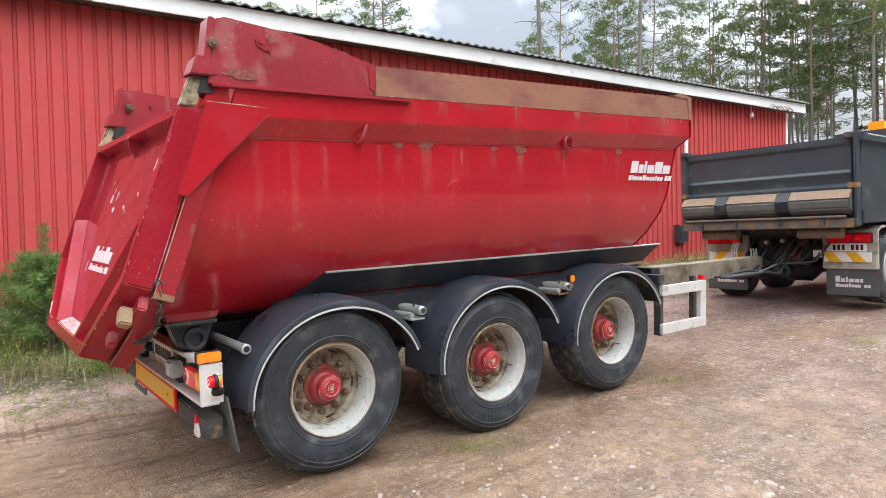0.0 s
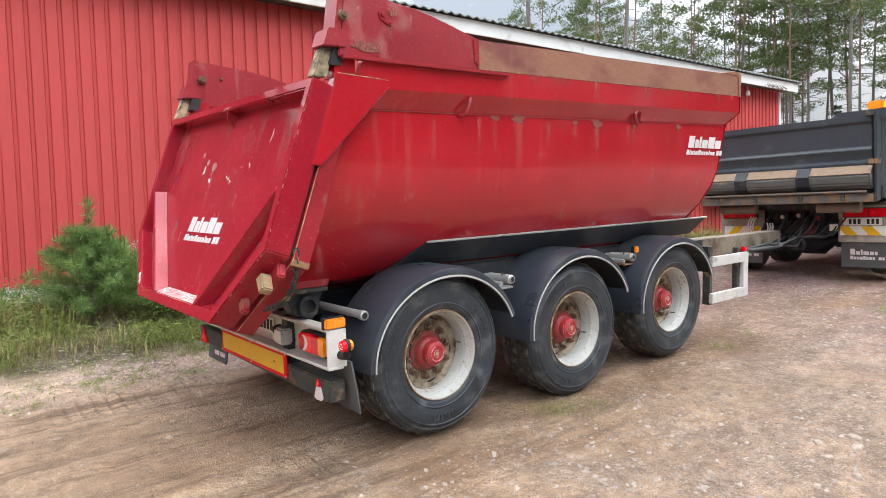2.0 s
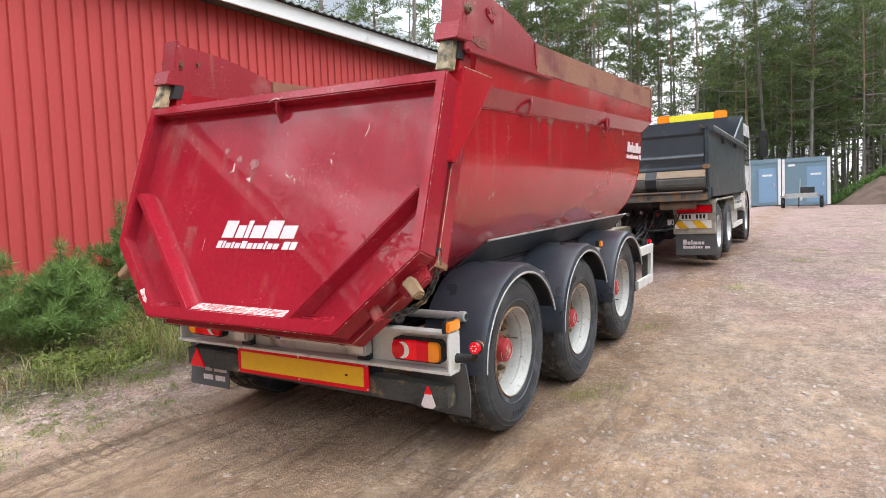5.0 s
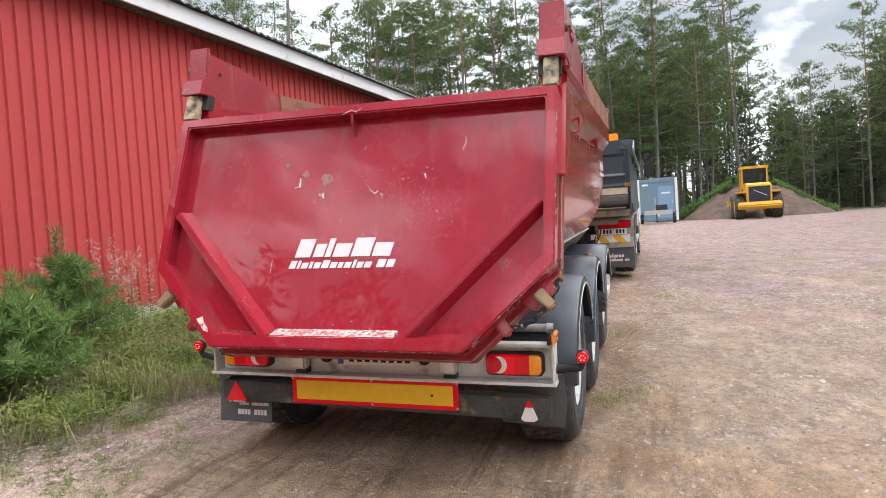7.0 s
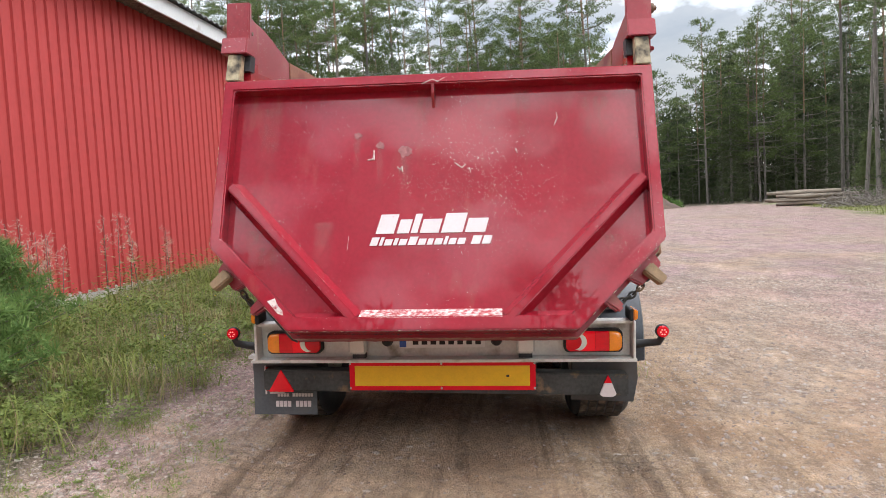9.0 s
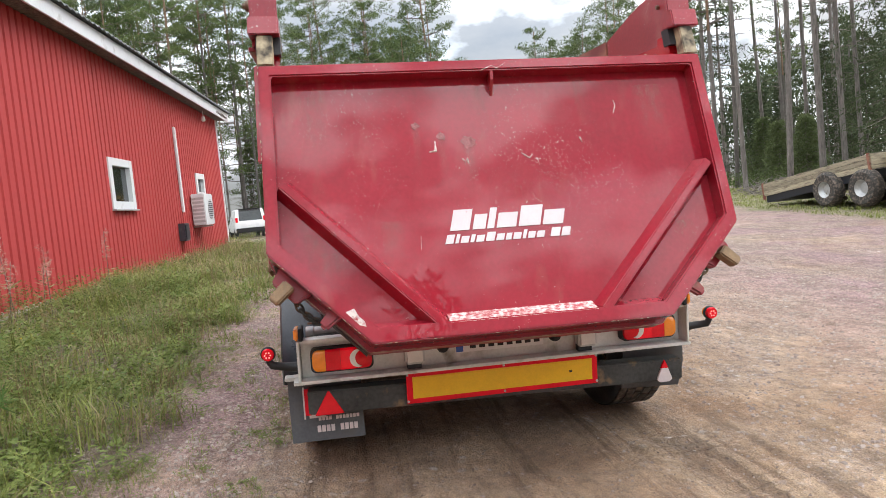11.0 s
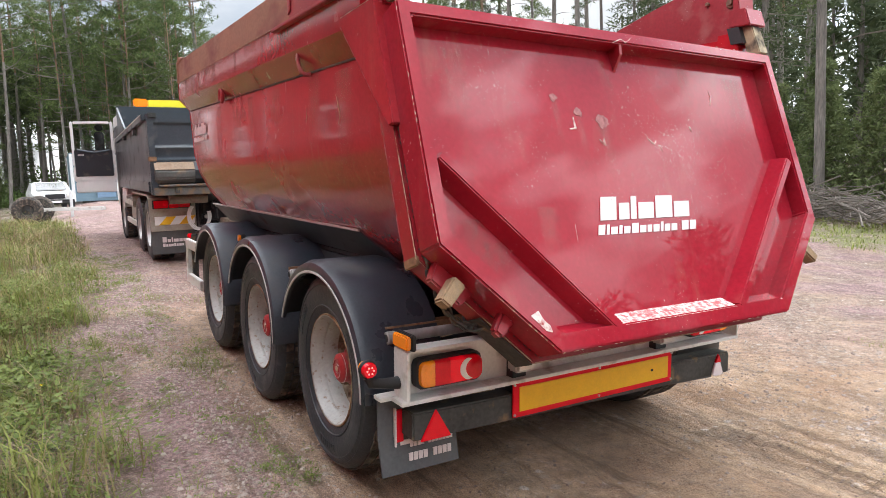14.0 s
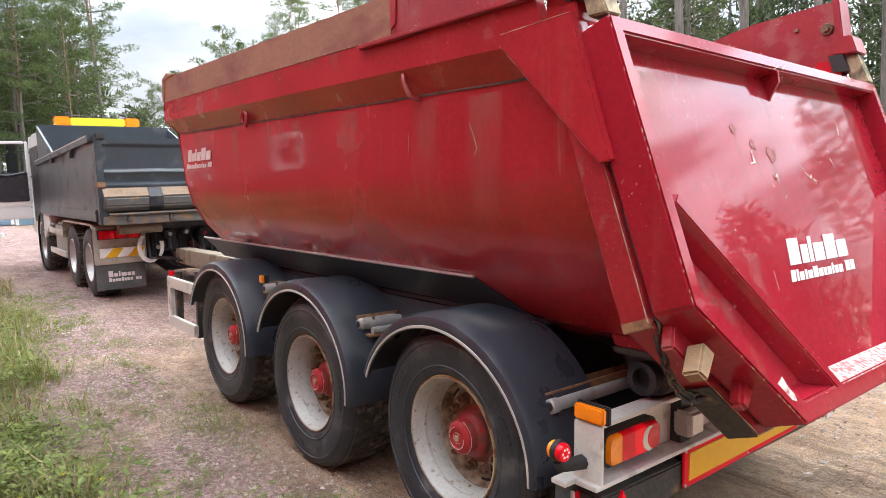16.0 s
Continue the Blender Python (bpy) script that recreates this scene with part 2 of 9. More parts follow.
M_TYRE = mat("tyre_rubber", (0.025, 0.032, 0.040), 0.45, var=0.45, scale=6, fine=70, dirt=(0.11, 0.115, 0.115), dirt_amt=0.55, dirt_scale=7, bump=0.15, bscale=55, rvar=0.2)
M_TREAD = mat("dusty_tyre_tread", (0.05, 0.045, 0.04), 0.9, var=0.3, scale=12, fine=60, dirt=(0.20, 0.16, 0.125), dirt_amt=0.7, dirt_scale=14, bump=0.3, bscale=40)
M_RIM = mat("white_steel_rim", (0.41, 0.42, 0.395), 0.38, var=0.16, scale=7, fine=60, dirt=(0.21, 0.12, 0.06), dirt_amt=0.40, dirt_scale=34)
M_RIMEDGE = mat("rusty_rim_edge", (0.40, 0.30, 0.165), 0.6, var=0.25, scale=14, fine=60, dirt=(0.19, 0.085, 0.04), dirt_amt=0.9, dirt_scale=14)
M_DISC = mat("grimy_wheel_disc", (0.36, 0.31, 0.23), 0.65, var=0.3, scale=9, fine=60, dirt=(0.10, 0.062, 0.036), dirt_amt=0.9, dirt_scale=12)
M_NUT = mat("greasy_nut", (0.155, 0.095, 0.06), 0.55, metal=0.3, var=0.4, scale=20, fine=80, dirt=(0.40, 0.36, 0.30), dirt_amt=0.3, dirt_scale=40)
M_GUARD = mat("black_plastic_mudguard", (0.028, 0.034, 0.045), 0.32, var=0.3, scale=4, fine=70, dirt=(0.06, 0.06, 0.062), dirt_amt=0.45, dirt_scale=4, bump=0.05, bscale=90, rvar=0.15)
M_FLAP = mat("grey_rubber_flap", (0.080, 0.085, 0.092), 0.55, var=0.25, scale=5, fine=60, dirt=(0.11, 0.10, 0.09), dirt_amt=0.45, dirt_scale=5)
M_TRIM = mat("grey_edge_trim", (0.46, 0.46, 0.44), 0.5, var=0.1, dirt=(0.2, 0.18, 0.16), dirt_amt=0.3, dirt_scale=12)
M_CHASSIS = mat("dark_chassis_paint", (0.016, 0.019, 0.026), 0.45, var=0.3, scale=5, fine=60, dirt=(0.10, 0.085, 0.07), dirt_amt=0.4, dirt_scale=6)
M_GALV = mat("galvanised_steel", (0.50, 0.51, 0.50), 0.45, metal=0.55, var=0.15, scale=9, fine=60, dirt=(0.30, 0.26, 0.21), dirt_amt=0.4, dirt_scale=9)
M_ALU = mat("pale_aluminium", (0.66, 0.66, 0.63), 0.40, metal=0.2, var=0.14, scale=6, fine=60, dirt=(0.30, 0.27, 0.21), dirt_amt=0.42, dirt_scale=8)
M_DARKBAR = mat("dirty_steel_bar", (0.055, 0.056, 0.053), 0.6, spec=0.25, var=0.45, scale=6, fine=50, dirt=(0.24, 0.165, 0.09), dirt_amt=0.42, dirt_scale=13)
M_YELLOW = mat("yellow_marking", (0.80, 0.46, 0.012), 0.4, var=0.07, scale=20, fine=90)
M_MARKRED = mat("red_marking", (0.74, 0.007, 0.022), 0.45, spec=0.2, var=0.07, scale=20, fine=90)
M_WHITE = mat("white_lettering", (0.68, 0.61, 0.61), 0.45, var=0.06, scale=14, fine=70, dirt=(0.40, 0.03, 0.04), dirt_amt=0.12, dirt_scale=30)
M_FADED = mat("faded_white_lettering", (0.66, 0.52, 0.52), 0.45, var=0.1, scale=14, fine=70, dirt=(0.36, 0.02, 0.03), dirt_amt=0.35, dirt_scale=24)
M_BLACK = mat("black_rubber", (0.015, 0.015, 0.016), 0.6, var=0.25, scale=8, fine=60)
M_PANEL = mat("dirty_pale_panel", (0.40, 0.37, 0.31), 0.6, var=0.2, scale=4, fine=50, dirt=(0.17, 0.14, 0.10), dirt_amt=0.7, dirt_scale=4)
M_LENSRED = mat("red_lens", (0.74, 0.004, 0.016), 0.12, var=0.1, scale=30, fine=140, coat=0.25, spec=0.3)
M_LENSAMB = mat("amber_lens", (0.92, 0.27, 0.010), 0.15, var=0.1, scale=30, fine=140, coat=0.8)
M_LENSWHT = mat("white_lens", (0.75, 0.74, 0.70), 0.15, var=0.08, scale=30, fine=140, coat=0.8)


def lit(name, colour, glow, power):
    """A lens with its bulb on."""
    m = mat(name, colour, 0.12, var=0.1, scale=30, fine=140, coat=0.25, spec=0.3)
    b = m.node_tree.nodes["Principled BSDF"]
    b.inputs["Emission Color"].default_value = (*glow, 1)
    b.inputs["Emission Strength"].default_value = power
    return m


def stain_mat(name, colour, across, power=1.0):
    """A run of dust or rust that fades out to its sides and downwards; across is the axis of its width."""
    m = bpy.data.materials.new(name)
    m.use_nodes = True
    n, l = m.node_tree.nodes, m.node_tree.links
    p = n["Principled BSDF"]
    p.inputs["Base Color"].default_value = (*colour, 1)
    p.inputs["Roughness"].default_value = 0.7
    tc = n.new("ShaderNodeTexCoord")
    sp = n.new("ShaderNodeSeparateXYZ")
    l.new(tc.outputs["Generated"], sp.inputs[0])

    def op(kind, a, b):
        x = n.new("ShaderNodeMath")
        x.operation = kind
        x.use_clamp = kind in ("POWER", "SUBTRACT")
        for i, v in enumerate((a, b)):
            if isinstance(v, float):
                x.inputs[i].default_value = v
            else:
                l.new(v, x.inputs[i])
        return x.outputs[0]

    g = sp.outputs[across]
    side = op("MULTIPLY", op("MULTIPLY", g, op("SUBTRACT", 1.0, g)), 4.0)
    up = op("POWER", sp.outputs["Z"], 1.3)
    mp = n.new("ShaderNodeMapping")
    mp.inputs["Scale"].default_value = (45.0, 45.0, 5.0)
    l.new(tc.outputs["Object"], mp.inputs["Vector"])
    nz = n.new("ShaderNodeTexNoise")
    nz.inputs["Scale"].default_value, nz.inputs["Detail"].default_value = 1.0, 5.0
    l.new(mp.outputs["Vector"], nz.inputs["Vector"])
    r = n.new("ShaderNodeMapRange")
    r.inputs["From Min"].default_value, r.inputs["From Max"].default_value = 0.30, 0.68
    l.new(nz.outputs["Fac"], r.inputs["Value"])
    al = op("MULTIPLY", op("MULTIPLY", op("MULTIPLY", side, up), r.outputs["Result"]), power)
    l.new(al, p.inputs["Alpha"])
    return m


M_DIODE = lit("lit_diode", (0.8, 0.2, 0.2), (1.0, 0.25, 0.25), 0.9)
M_LITRED = lit("lit_red_lens", (0.58, 0.003, 0.012), (1.0, 0.006, 0.02), 0.22)
M_STAINX = stain_mat("dust_run", (0.42, 0.20, 0.16), "X", 0.42)
M_STAINY = stain_mat("pale_dust_run", (0.46, 0.24, 0.22), "Y", 0.38)
M_BLOTCH = mat("rusty_burnt_spot", (0.26, 0.07, 0.055), 0.8, var=0.4, scale=40, fine=120, dirt=(0.12, 0.05, 0.035), dirt_amt=0.7, dirt_scale=45, bump=0.6, bscale=90, bdist=0.01)
M_WOOD = mat("weathered_wood", (0.27, 0.18, 0.10), 0.75, var=0.3, scale=8, fine=40, dirt=(0.24, 0.17, 0.11), dirt_amt=0.5, dirt_scale=9, stretch=(1, 6, 6))
M_PLATE = mat("number_plate", (0.78, 0.78, 0.76), 0.4, var=0.06)
M_BLUE = mat("blue_strip", (0.03, 0.10, 0.42), 0.4)
M_CLAD = mat("falu_red_steel_cladding", (0.455, 0.060, 0.058), 0.6, spec=0.28, var=0.09, scale=0.8, fine=30, dirt=(0.41, 0.08, 0.075), dirt_amt=0.4, dirt_scale=0.7, stretch=(1, 1, 0.35), island=0.04)
M_WHITEPAINT = mat("white_paint", (0.72, 0.73, 0.73), 0.5, var=0.06, scale=3, fine=40, dirt=(0.48, 0.47, 0.44), dirt_amt=0.3, dirt_scale=4)
M_ROOF = mat("grey_roof_sheet", (0.12, 0.13, 0.125), 0.7, var=0.2, scale=2, fine=30, dirt=(0.20, 0.21, 0.17), dirt_amt=0.4)
M_CONC = mat("concrete", (0.42, 0.40, 0.37), 0.85, var=0.15, scale=3, fine=50, bump=0.2)
M_GREYBODY = mat("dark_grey_tipper_paint", (0.038, 0.050, 0.062), 0.38, var=0.2, scale=3, fine=40, dirt=(0.13, 0.13, 0.125), dirt_amt=0.35, dirt_scale=3, coat=0.2)
M_CAB = mat("white_cab_paint", (0.76, 0.76, 0.75), 0.3, var=0.05, scale=3, fine=40, dirt=(0.5, 0.47, 0.42), dirt_amt=0.25, coat=0.4)
M_GLASS = mat("dark_window_glass", (0.02, 0.025, 0.025), 0.06, var=0.1, coat=0.6)
M_CONTB = mat("blue_grey_container", (0.15, 0.235, 0.29), 0.55, var=0.1, scale=1.5, fine=30, dirt=(0.20, 0.28, 0.32), dirt_amt=0.4)
M_CONTDOOR = mat("light_blue_door", (0.19, 0.31, 0.45), 0.5, var=0.08)
M_LOADER = mat("yellow_machine_paint", (0.66, 0.36, 0.02), 0.45, var=0.12, scale=2, dirt=(0.32, 0.22, 0.12), dirt_amt=0.4)
M_OLDWOOD = mat("grey_wagon_planks", (0.36, 0.31, 0.215), 0.85, var=0.35, scale=4, fine=40, dirt=(0.12, 0.095, 0.07), dirt_amt=0.6, stretch=(1, 1, 6), island=0.25)
M_LOG = mat("grey_logs", (0.22, 0.18, 0.14), 0.9, var=0.3, scale=5, fine=30, bump=0.3, island=0.25)
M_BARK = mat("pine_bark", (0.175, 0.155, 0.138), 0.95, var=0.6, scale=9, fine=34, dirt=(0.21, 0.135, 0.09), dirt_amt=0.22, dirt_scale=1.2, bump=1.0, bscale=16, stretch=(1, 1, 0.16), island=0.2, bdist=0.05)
M_BARKTOP = mat("orange_upper_bark", (0.225, 0.140, 0.090), 0.9, var=0.3, scale=5, fine=26, bump=0.3, bscale=14, stretch=(1, 1, 0.3), island=0.2)
M_DEAD = mat("dead_grey_twigs", (0.17, 0.145, 0.125), 0.95, var=0.3)


def leaf_mat(name, a, b, trans=0.25, rough=0.6):
    """Foliage whose colour varies from clump to clump and from plant to plant, with some light through it."""
    m = bpy.data.materials.new(name)
    m.use_nodes = True
    n, l = m.node_tree.nodes, m.node_tree.links
    p = n["Principled BSDF"]
    geo = n.new("ShaderNodeNewGeometry")
    oi = n.new("ShaderNodeObjectInfo")
    mx = n.new("ShaderNodeMix")
    mx.data_type = "RGBA"
    mx.inputs["A"].default_value, mx.inputs["B"].default_value = (*a, 1), (*b, 1)
    av = n.new("ShaderNodeMath")
    av.operation = "MULTIPLY_ADD"
    av.inputs[1].default_value = 0.62
    l.new(geo.outputs["Random Per Island"], av.inputs[0])
    sc = n.new("ShaderNodeMath")
    sc.operation = "MULTIPLY"
    sc.inputs[1].default_value = 0.38
    l.new(oi.outputs["Random"], sc.inputs[0])
    l.new(sc.outputs[0], av.inputs[2])
    l.new(av.outputs[0], mx.inputs["Factor"])
    l.new(mx.outputs["Result"], p.inputs["Base Color"])
    p.inputs["Roughness"].default_value = rough
    p.inputs["Specular IOR Level"].default_value = 0.25
    tr = n.new("ShaderNodeBsdfTranslucent")
    l.new(mx.outputs["Result"], tr.inputs["Color"])
    ms = n.new("ShaderNodeMixShader")
    ms.inputs["Fac"].default_value = trans
    l.new(p.outputs["BSDF"], ms.inputs[1]), l.new(tr.outputs["BSDF"], ms.inputs[2])
    l.new(ms.outputs["Shader"], n["Material Output"].inputs["Surface"])
    return m


M_NEEDLE = leaf_mat("pine_needles", (0.042, 0.074, 0.024), (0.170, 0.215, 0.074), 0.35)
M_SPRUCE = leaf_mat("spruce_needles", (0.036, 0.055, 0.025), (0.110, 0.135, 0.062), 0.35)
M_SAPLING = leaf_mat("young_pine_needles", (0.060, 0.130, 0.036), (0.26, 0.38, 0.12), 0.4)
M_YOUNGSPRUCE = leaf_mat("young_spruce_needles", (0.075, 0.105, 0.040), (0.21, 0.25, 0.105), 0.4)
M_GRASS = leaf_mat("meadow_grass", (0.070, 0.112, 0.022), (0.37, 0.39, 0.115), 0.35)
M_BROWNSTEM = leaf_mat("dead_brown_stems", (0.13, 0.085, 0.05), (0.36, 0.25, 0.15), 0.2)
M_WEED = leaf_mat("weeds", (0.058, 0.104, 0.020), (0.27, 0.32, 0.09), 0.35)
M_STRAW = leaf_mat("dry_straw", (0.26, 0.20, 0.10), (0.48, 0.39, 0.23), 0.3)
M_SEED = leaf_mat("pale_seed_heads", (0.42, 0.28, 0.22), (0.66, 0.54, 0.46), 0.3)
M_FLOWER = leaf_mat("yellow_flowers", (0.75, 0.55, 0.02), (0.85, 0.70, 0.05), 0.3)
M_BUSH = leaf_mat("undergrowth_leaves", (0.040, 0.080, 0.020), (0.14, 0.20, 0.055), 0.35)


def ground_mat():
    """Compacted gravel and earth: pinkish stone dust, brown earth, wet dark wheel tracks, and grass soil by the wall."""
    m = bpy.data.materials.new("gravel_yard")
    m.use_nodes = True
    n, l = m.node_tree.nodes, m.node_tree.links
    p = n["Principled BSDF"]
    tc = n.new("ShaderNodeTexCoord")

    def tex(s, detail=6.0, sx=1.0, sy=1.0, rough=0.55):
        mp = n.new("ShaderNodeMapping")
        mp.inputs["Scale"].default_value = (sx, sy, 1)
        l.new(tc.outputs["Object"], mp.inputs["Vector"])
        t = n.new("ShaderNodeTexNoise")
        t.inputs["Scale"].default_value, t.inputs["Detail"].default_value = s, detail
        t.inputs["Roughness"].default_value = rough
        l.new(mp.outputs["Vector"], t.inputs["Vector"])
        return t.outputs["Fac"]

    def rng(v, a, b, c=0.0, d=1.0):
        r = n.new("ShaderNodeMapRange")
        for k, x in zip(("From Min", "From Max", "To Min", "To Max"), (a, b, c, d)):
            r.inputs[k].default_value = x
        l.new(v, r.inputs["Value"])
        return r.outputs["Result"]

    def mix(f, a, b):
        x = n.new("ShaderNodeMix")
        x.data_type = "RGBA"
        for k, v in (("Factor", f), ("A", a), ("B", b)):
            if isinstance(v, tuple):
                x.inputs[k].default_value = (*v, 1)
            else:
                l.new(v, x.inputs[k])
        return x.outputs["Result"]

    def math_(op, a, b):
        x = n.new("ShaderNodeMath")
        x.operation = op
        for i, v in enumerate((a, b)):
            if isinstance(v, float):
                x.inputs[i].default_value = v
            else:
                l.new(v, x.inputs[i])
        return x.outputs[0]

    sep = n.new("ShaderNodeSeparateXYZ")
    l.new(tc.outputs["Object"], sep.inputs[0])
    X, Y = sep.outputs["X"], sep.outputs["Y"]
    earth = mix(rng(tex(0.9), 0.35, 0.65), (0.34, 0.215, 0.128), (0.58, 0.42, 0.275))
    gravel = mix(rng(tex(30, 3), 0.35, 0.65), (0.205, 0.124, 0.122), (0.445, 0.288, 0.278))
    # the pink gravel lies to the sides of and ahead of the rear
    far = math_("MAXIMUM", math_("MAXIMUM", rng(X, 2.0, 7.0), rng(Y, -2.0, -5.6)), rng(Y, 1.15, 1.6))
    c = mix(math_("MAXIMUM", math_("MULTIPLY", far, rng(tex(0.55, 7), 0.30, 0.50)), rng(X, 5.0, 14.0, 0.0, 0.9)), earth, gravel)
    # wet earth in the wheel tracks behind the wheels
    band = math_("MULTIPLY", rng(X, 1.0, -0.4), math_("MULTIPLY", rng(Y, 1.75, 1.25), rng(Y, -1.9, -1.2)))
    wetn = rng(tex(1.1, 6, 0.35, 1.6), 0.38, 0.55)
    wet = math_("MULTIPLY", band, wetn)
    c = mix(math_("MULTIPLY", wet, 0.45), c, (0.26, 0.165, 0.102))
    # ruts: long dark furrows and paler crests along the way the wheels rolled
    furrow = rng(tex(2.6, 7, 0.16, 2.2, 0.65), 0.50, 0.60)
    track = math_("MULTIPLY", rng(X, 2.2, 0.2), math_("MULTIPLY", rng(Y, 2.1, 1.4), rng(Y, -2.6, -1.5)))
    c = mix(math_("MULTIPLY", math_("MULTIPLY", track, furrow), 0.72), c, (0.115, 0.066, 0.036))
    crest = rng(tex(3.4, 6, 0.14, 2.0, 0.6), 0.56, 0.68)
    c = mix(math_("MULTIPLY", math_("MULTIPLY", track, crest), 0.6), c, (0.60, 0.44, 0.29))
    # pale dry sand between the wheel tracks and the grass
    sandy = math_("MULTIPLY", math_("MULTIPLY", rng(Y, 1.15, 1.55), rng(X, -0.2, -1.6)), rng(tex(0.9, 5, 0.5, 1.2), 0.30, 0.52))
    c = mix(math_("MULTIPLY", sandy, 0.75), c, (0.66, 0.49, 0.33))
    puddle = math_("MULTIPLY", rng(tex(0.42, 5, 0.6, 1.0), 0.55, 0.68), 0.55)
    c = mix(puddle, c, (0.25, 0.165, 0.10))
    # patches of dark grey gravel on the open yard
    c = mix(math_("MULTIPLY", math_("MULTIPLY", rng(tex(0.75, 7, rough=0.65), 0.56, 0.66), rng(Y, -1.3, -2.2)), 0.55), c, (0.20, 0.165, 0.145))
    # prints of tread blocks in the damp earth, groove shade mixed into the colour
    prow = math_("SINE", math_("MULTIPLY", X, 62.0), 0.0)
    pcol = math_("SINE", math_("ADD", math_("MULTIPLY", Y, 95.0), math_("MULTIPLY", prow, 0.8)), 0.0)
    lanes = math_("MAXIMUM", math_("MULTIPLY", rng(Y, 0.92, 0.98), rng(Y, 1.38, 1.30)), math_("MULTIPLY", rng(Y, -0.78, -0.84), rng(Y, -1.26, -1.20)))
    printed = math_("MULTIPLY", math_("MULTIPLY", rng(X, -0.2, -0.8), lanes), rng(tex(1.6, 5), 0.44, 0.56))
    groove = math_("MULTIPLY", printed, math_("MAXIMUM", rng(prow, 0.55, 0.85), rng(pcol, 0.75, 0.95)))
    c = mix(math_("MULTIPLY", groove, 0.42), c, (0.085, 0.052, 0.032))
    # soil and thatch under the grass
    edge = math_("ADD", Y, rng(tex(0.8, 6), 0.3, 0.7, -0.45, 0.45))
    c = mix(rng(edge, 2.05, 2.5), c, (0.125, 0.105, 0.060))
    # grass verge along the right-hand trees, forest floor beyond
    slant = math_("ADD", Y, math_("MULTIPLY", X, 0.20))
    verge = math_("ADD", slant, rng(tex(0.5, 6), 0.3, 0.7, -0.9, 0.9))
    c = mix(rng(verge, -9.5, -10.1), c, (0.165, 0.178, 0.058))
    litter = mix(rng(tex(1.5), 0.35, 0.65), (0.075, 0.055, 0.035), (0.085, 0.090, 0.035))
    c = mix(rng(verge, -12.8, -14.2), c, litter)
    c = mix(rng(math_("ADD", X, rng(tex(0.2, 5), 0.3, 0.7, -3.0, 3.0)), 41.0, 45.0), c, litter)
    grain = n.new("ShaderNodeMapRange")
    l.new(tex(140, 4, rough=0.7), grain.inputs["Value"])
    grain.inputs["From Min"].default_value, grain.inputs["From Max"].default_value = 0.3, 0.7
    grain.inputs["To Min"].default_value, grain.inputs["To Max"].default_value = 0.36, 1.68
    def stones(scale, patch, share, amount, pale, drk):
        """Stones of one size: each cell has its own tint, darker in the joints."""
        vo = n.new("ShaderNodeTexVoronoi")
        vo.inputs["Scale"].default_value = scale
        vo.inputs["Randomness"].default_value = 1.0
        l.new(tc.outputs["Object"], vo.inputs["Vector"])
        sp = n.new("ShaderNodeSeparateColor")
        l.new(vo.outputs["Color"], sp.inputs["Color"])
        body_ = rng(vo.outputs["Distance"], 0.55, 0.38)
        chosen = math_("MULTIPLY", rng(sp.outputs["Red"], 1.0 - share - 0.02, 1.0 - share + 0.02), math_("MULTIPLY", body_, patch))
        tint = mix(sp.outputs["Green"], drk, pale)
        return math_("MULTIPLY", chosen, amount), tint, chosen

    # gravel lies bare in some patches, trodden into sand and earth in others
    bare = rng(tex(0.95, 8, rough=0.62), 0.44, 0.58)
    c = mix(math_("MULTIPLY", math_("MULTIPLY", bare, rng(Y, -1.2, -1.9)), 0.62), c, (0.275, 0.192, 0.138))
    side_damp = math_("MULTIPLY", math_("MULTIPLY", rng(Y, -1.95, -1.45), rng(Y, -0.6, -1.0)), math_("MULTIPLY", rng(X, -1.4, -0.4), rng(tex(1.7, 6, 0.5, 1.2), 0.34, 0.56)))
    c = mix(math_("MULTIPLY", side_damp, 0.8), c, (0.235, 0.128, 0.062))
    f1, t1, h1 = stones(95.0, rng(bare, 0.0, 1.0, 0.22, 1.0), 0.62, 0.90, (0.70, 0.545, 0.45), (0.12, 0.078, 0.058))
    damp = rng(math_("MAXIMUM", wet, math_("MULTIPLY", track, furrow)), 0.0, 1.0, 1.0, 0.28)
    loose = math_("MULTIPLY", damp, rng(math_("MAXIMUM", sandy, rng(far, 1.0, 0.0)), 0.0, 1.0, 1.0, 0.5))
    c = mix(math_("MULTIPLY", f1, loose), c, t1)
    f2, t2, h2 = stones(42.0, rng(bare, 0.0, 1.0, 0.10, 1.0), 0.34, 0.95, (0.72, 0.60, 0.52), (0.15, 0.11, 0.09))
    c = mix(math_("MULTIPLY", f2, loose), c, t2)
    f3, t3, h3 = stones(17.0, rng(bare, 0.3, 1.0), 0.07, 0.9, (0.74, 0.66, 0.58), (0.35, 0.28, 0.24))
    c = mix(f3, c, t3)
    c = mix(rng(tex(7, 6, rough=0.7), 0.50, 0.66, 0.0, 0.5), c, (0.16, 0.112, 0.08))
    c = mix(math_("MULTIPLY", rng(tex(21, 5, rough=0.75), 0.54, 0.66, 0.0, 0.55), damp), c, (0.52, 0.42, 0.35))
    # scuffs and dust a hand to a stride wide
    scuff = math_("MULTIPLY", rng(tex(2.4, 9, 0.8, 1.3, 0.72), 0.34, 0.66, 0.72, 1.20), rng(tex(11, 6, rough=0.72), 0.34, 0.66, 0.78, 1.14))
    xs = n.new("ShaderNodeMix")
    xs.data_type, xs.blend_type = "RGBA", "MULTIPLY"
    xs.inputs["Factor"].default_value = 1.0
    l.new(c, xs.inputs["A"]), l.new(scuff, xs.inputs["B"])
    c = xs.outputs["Result"]
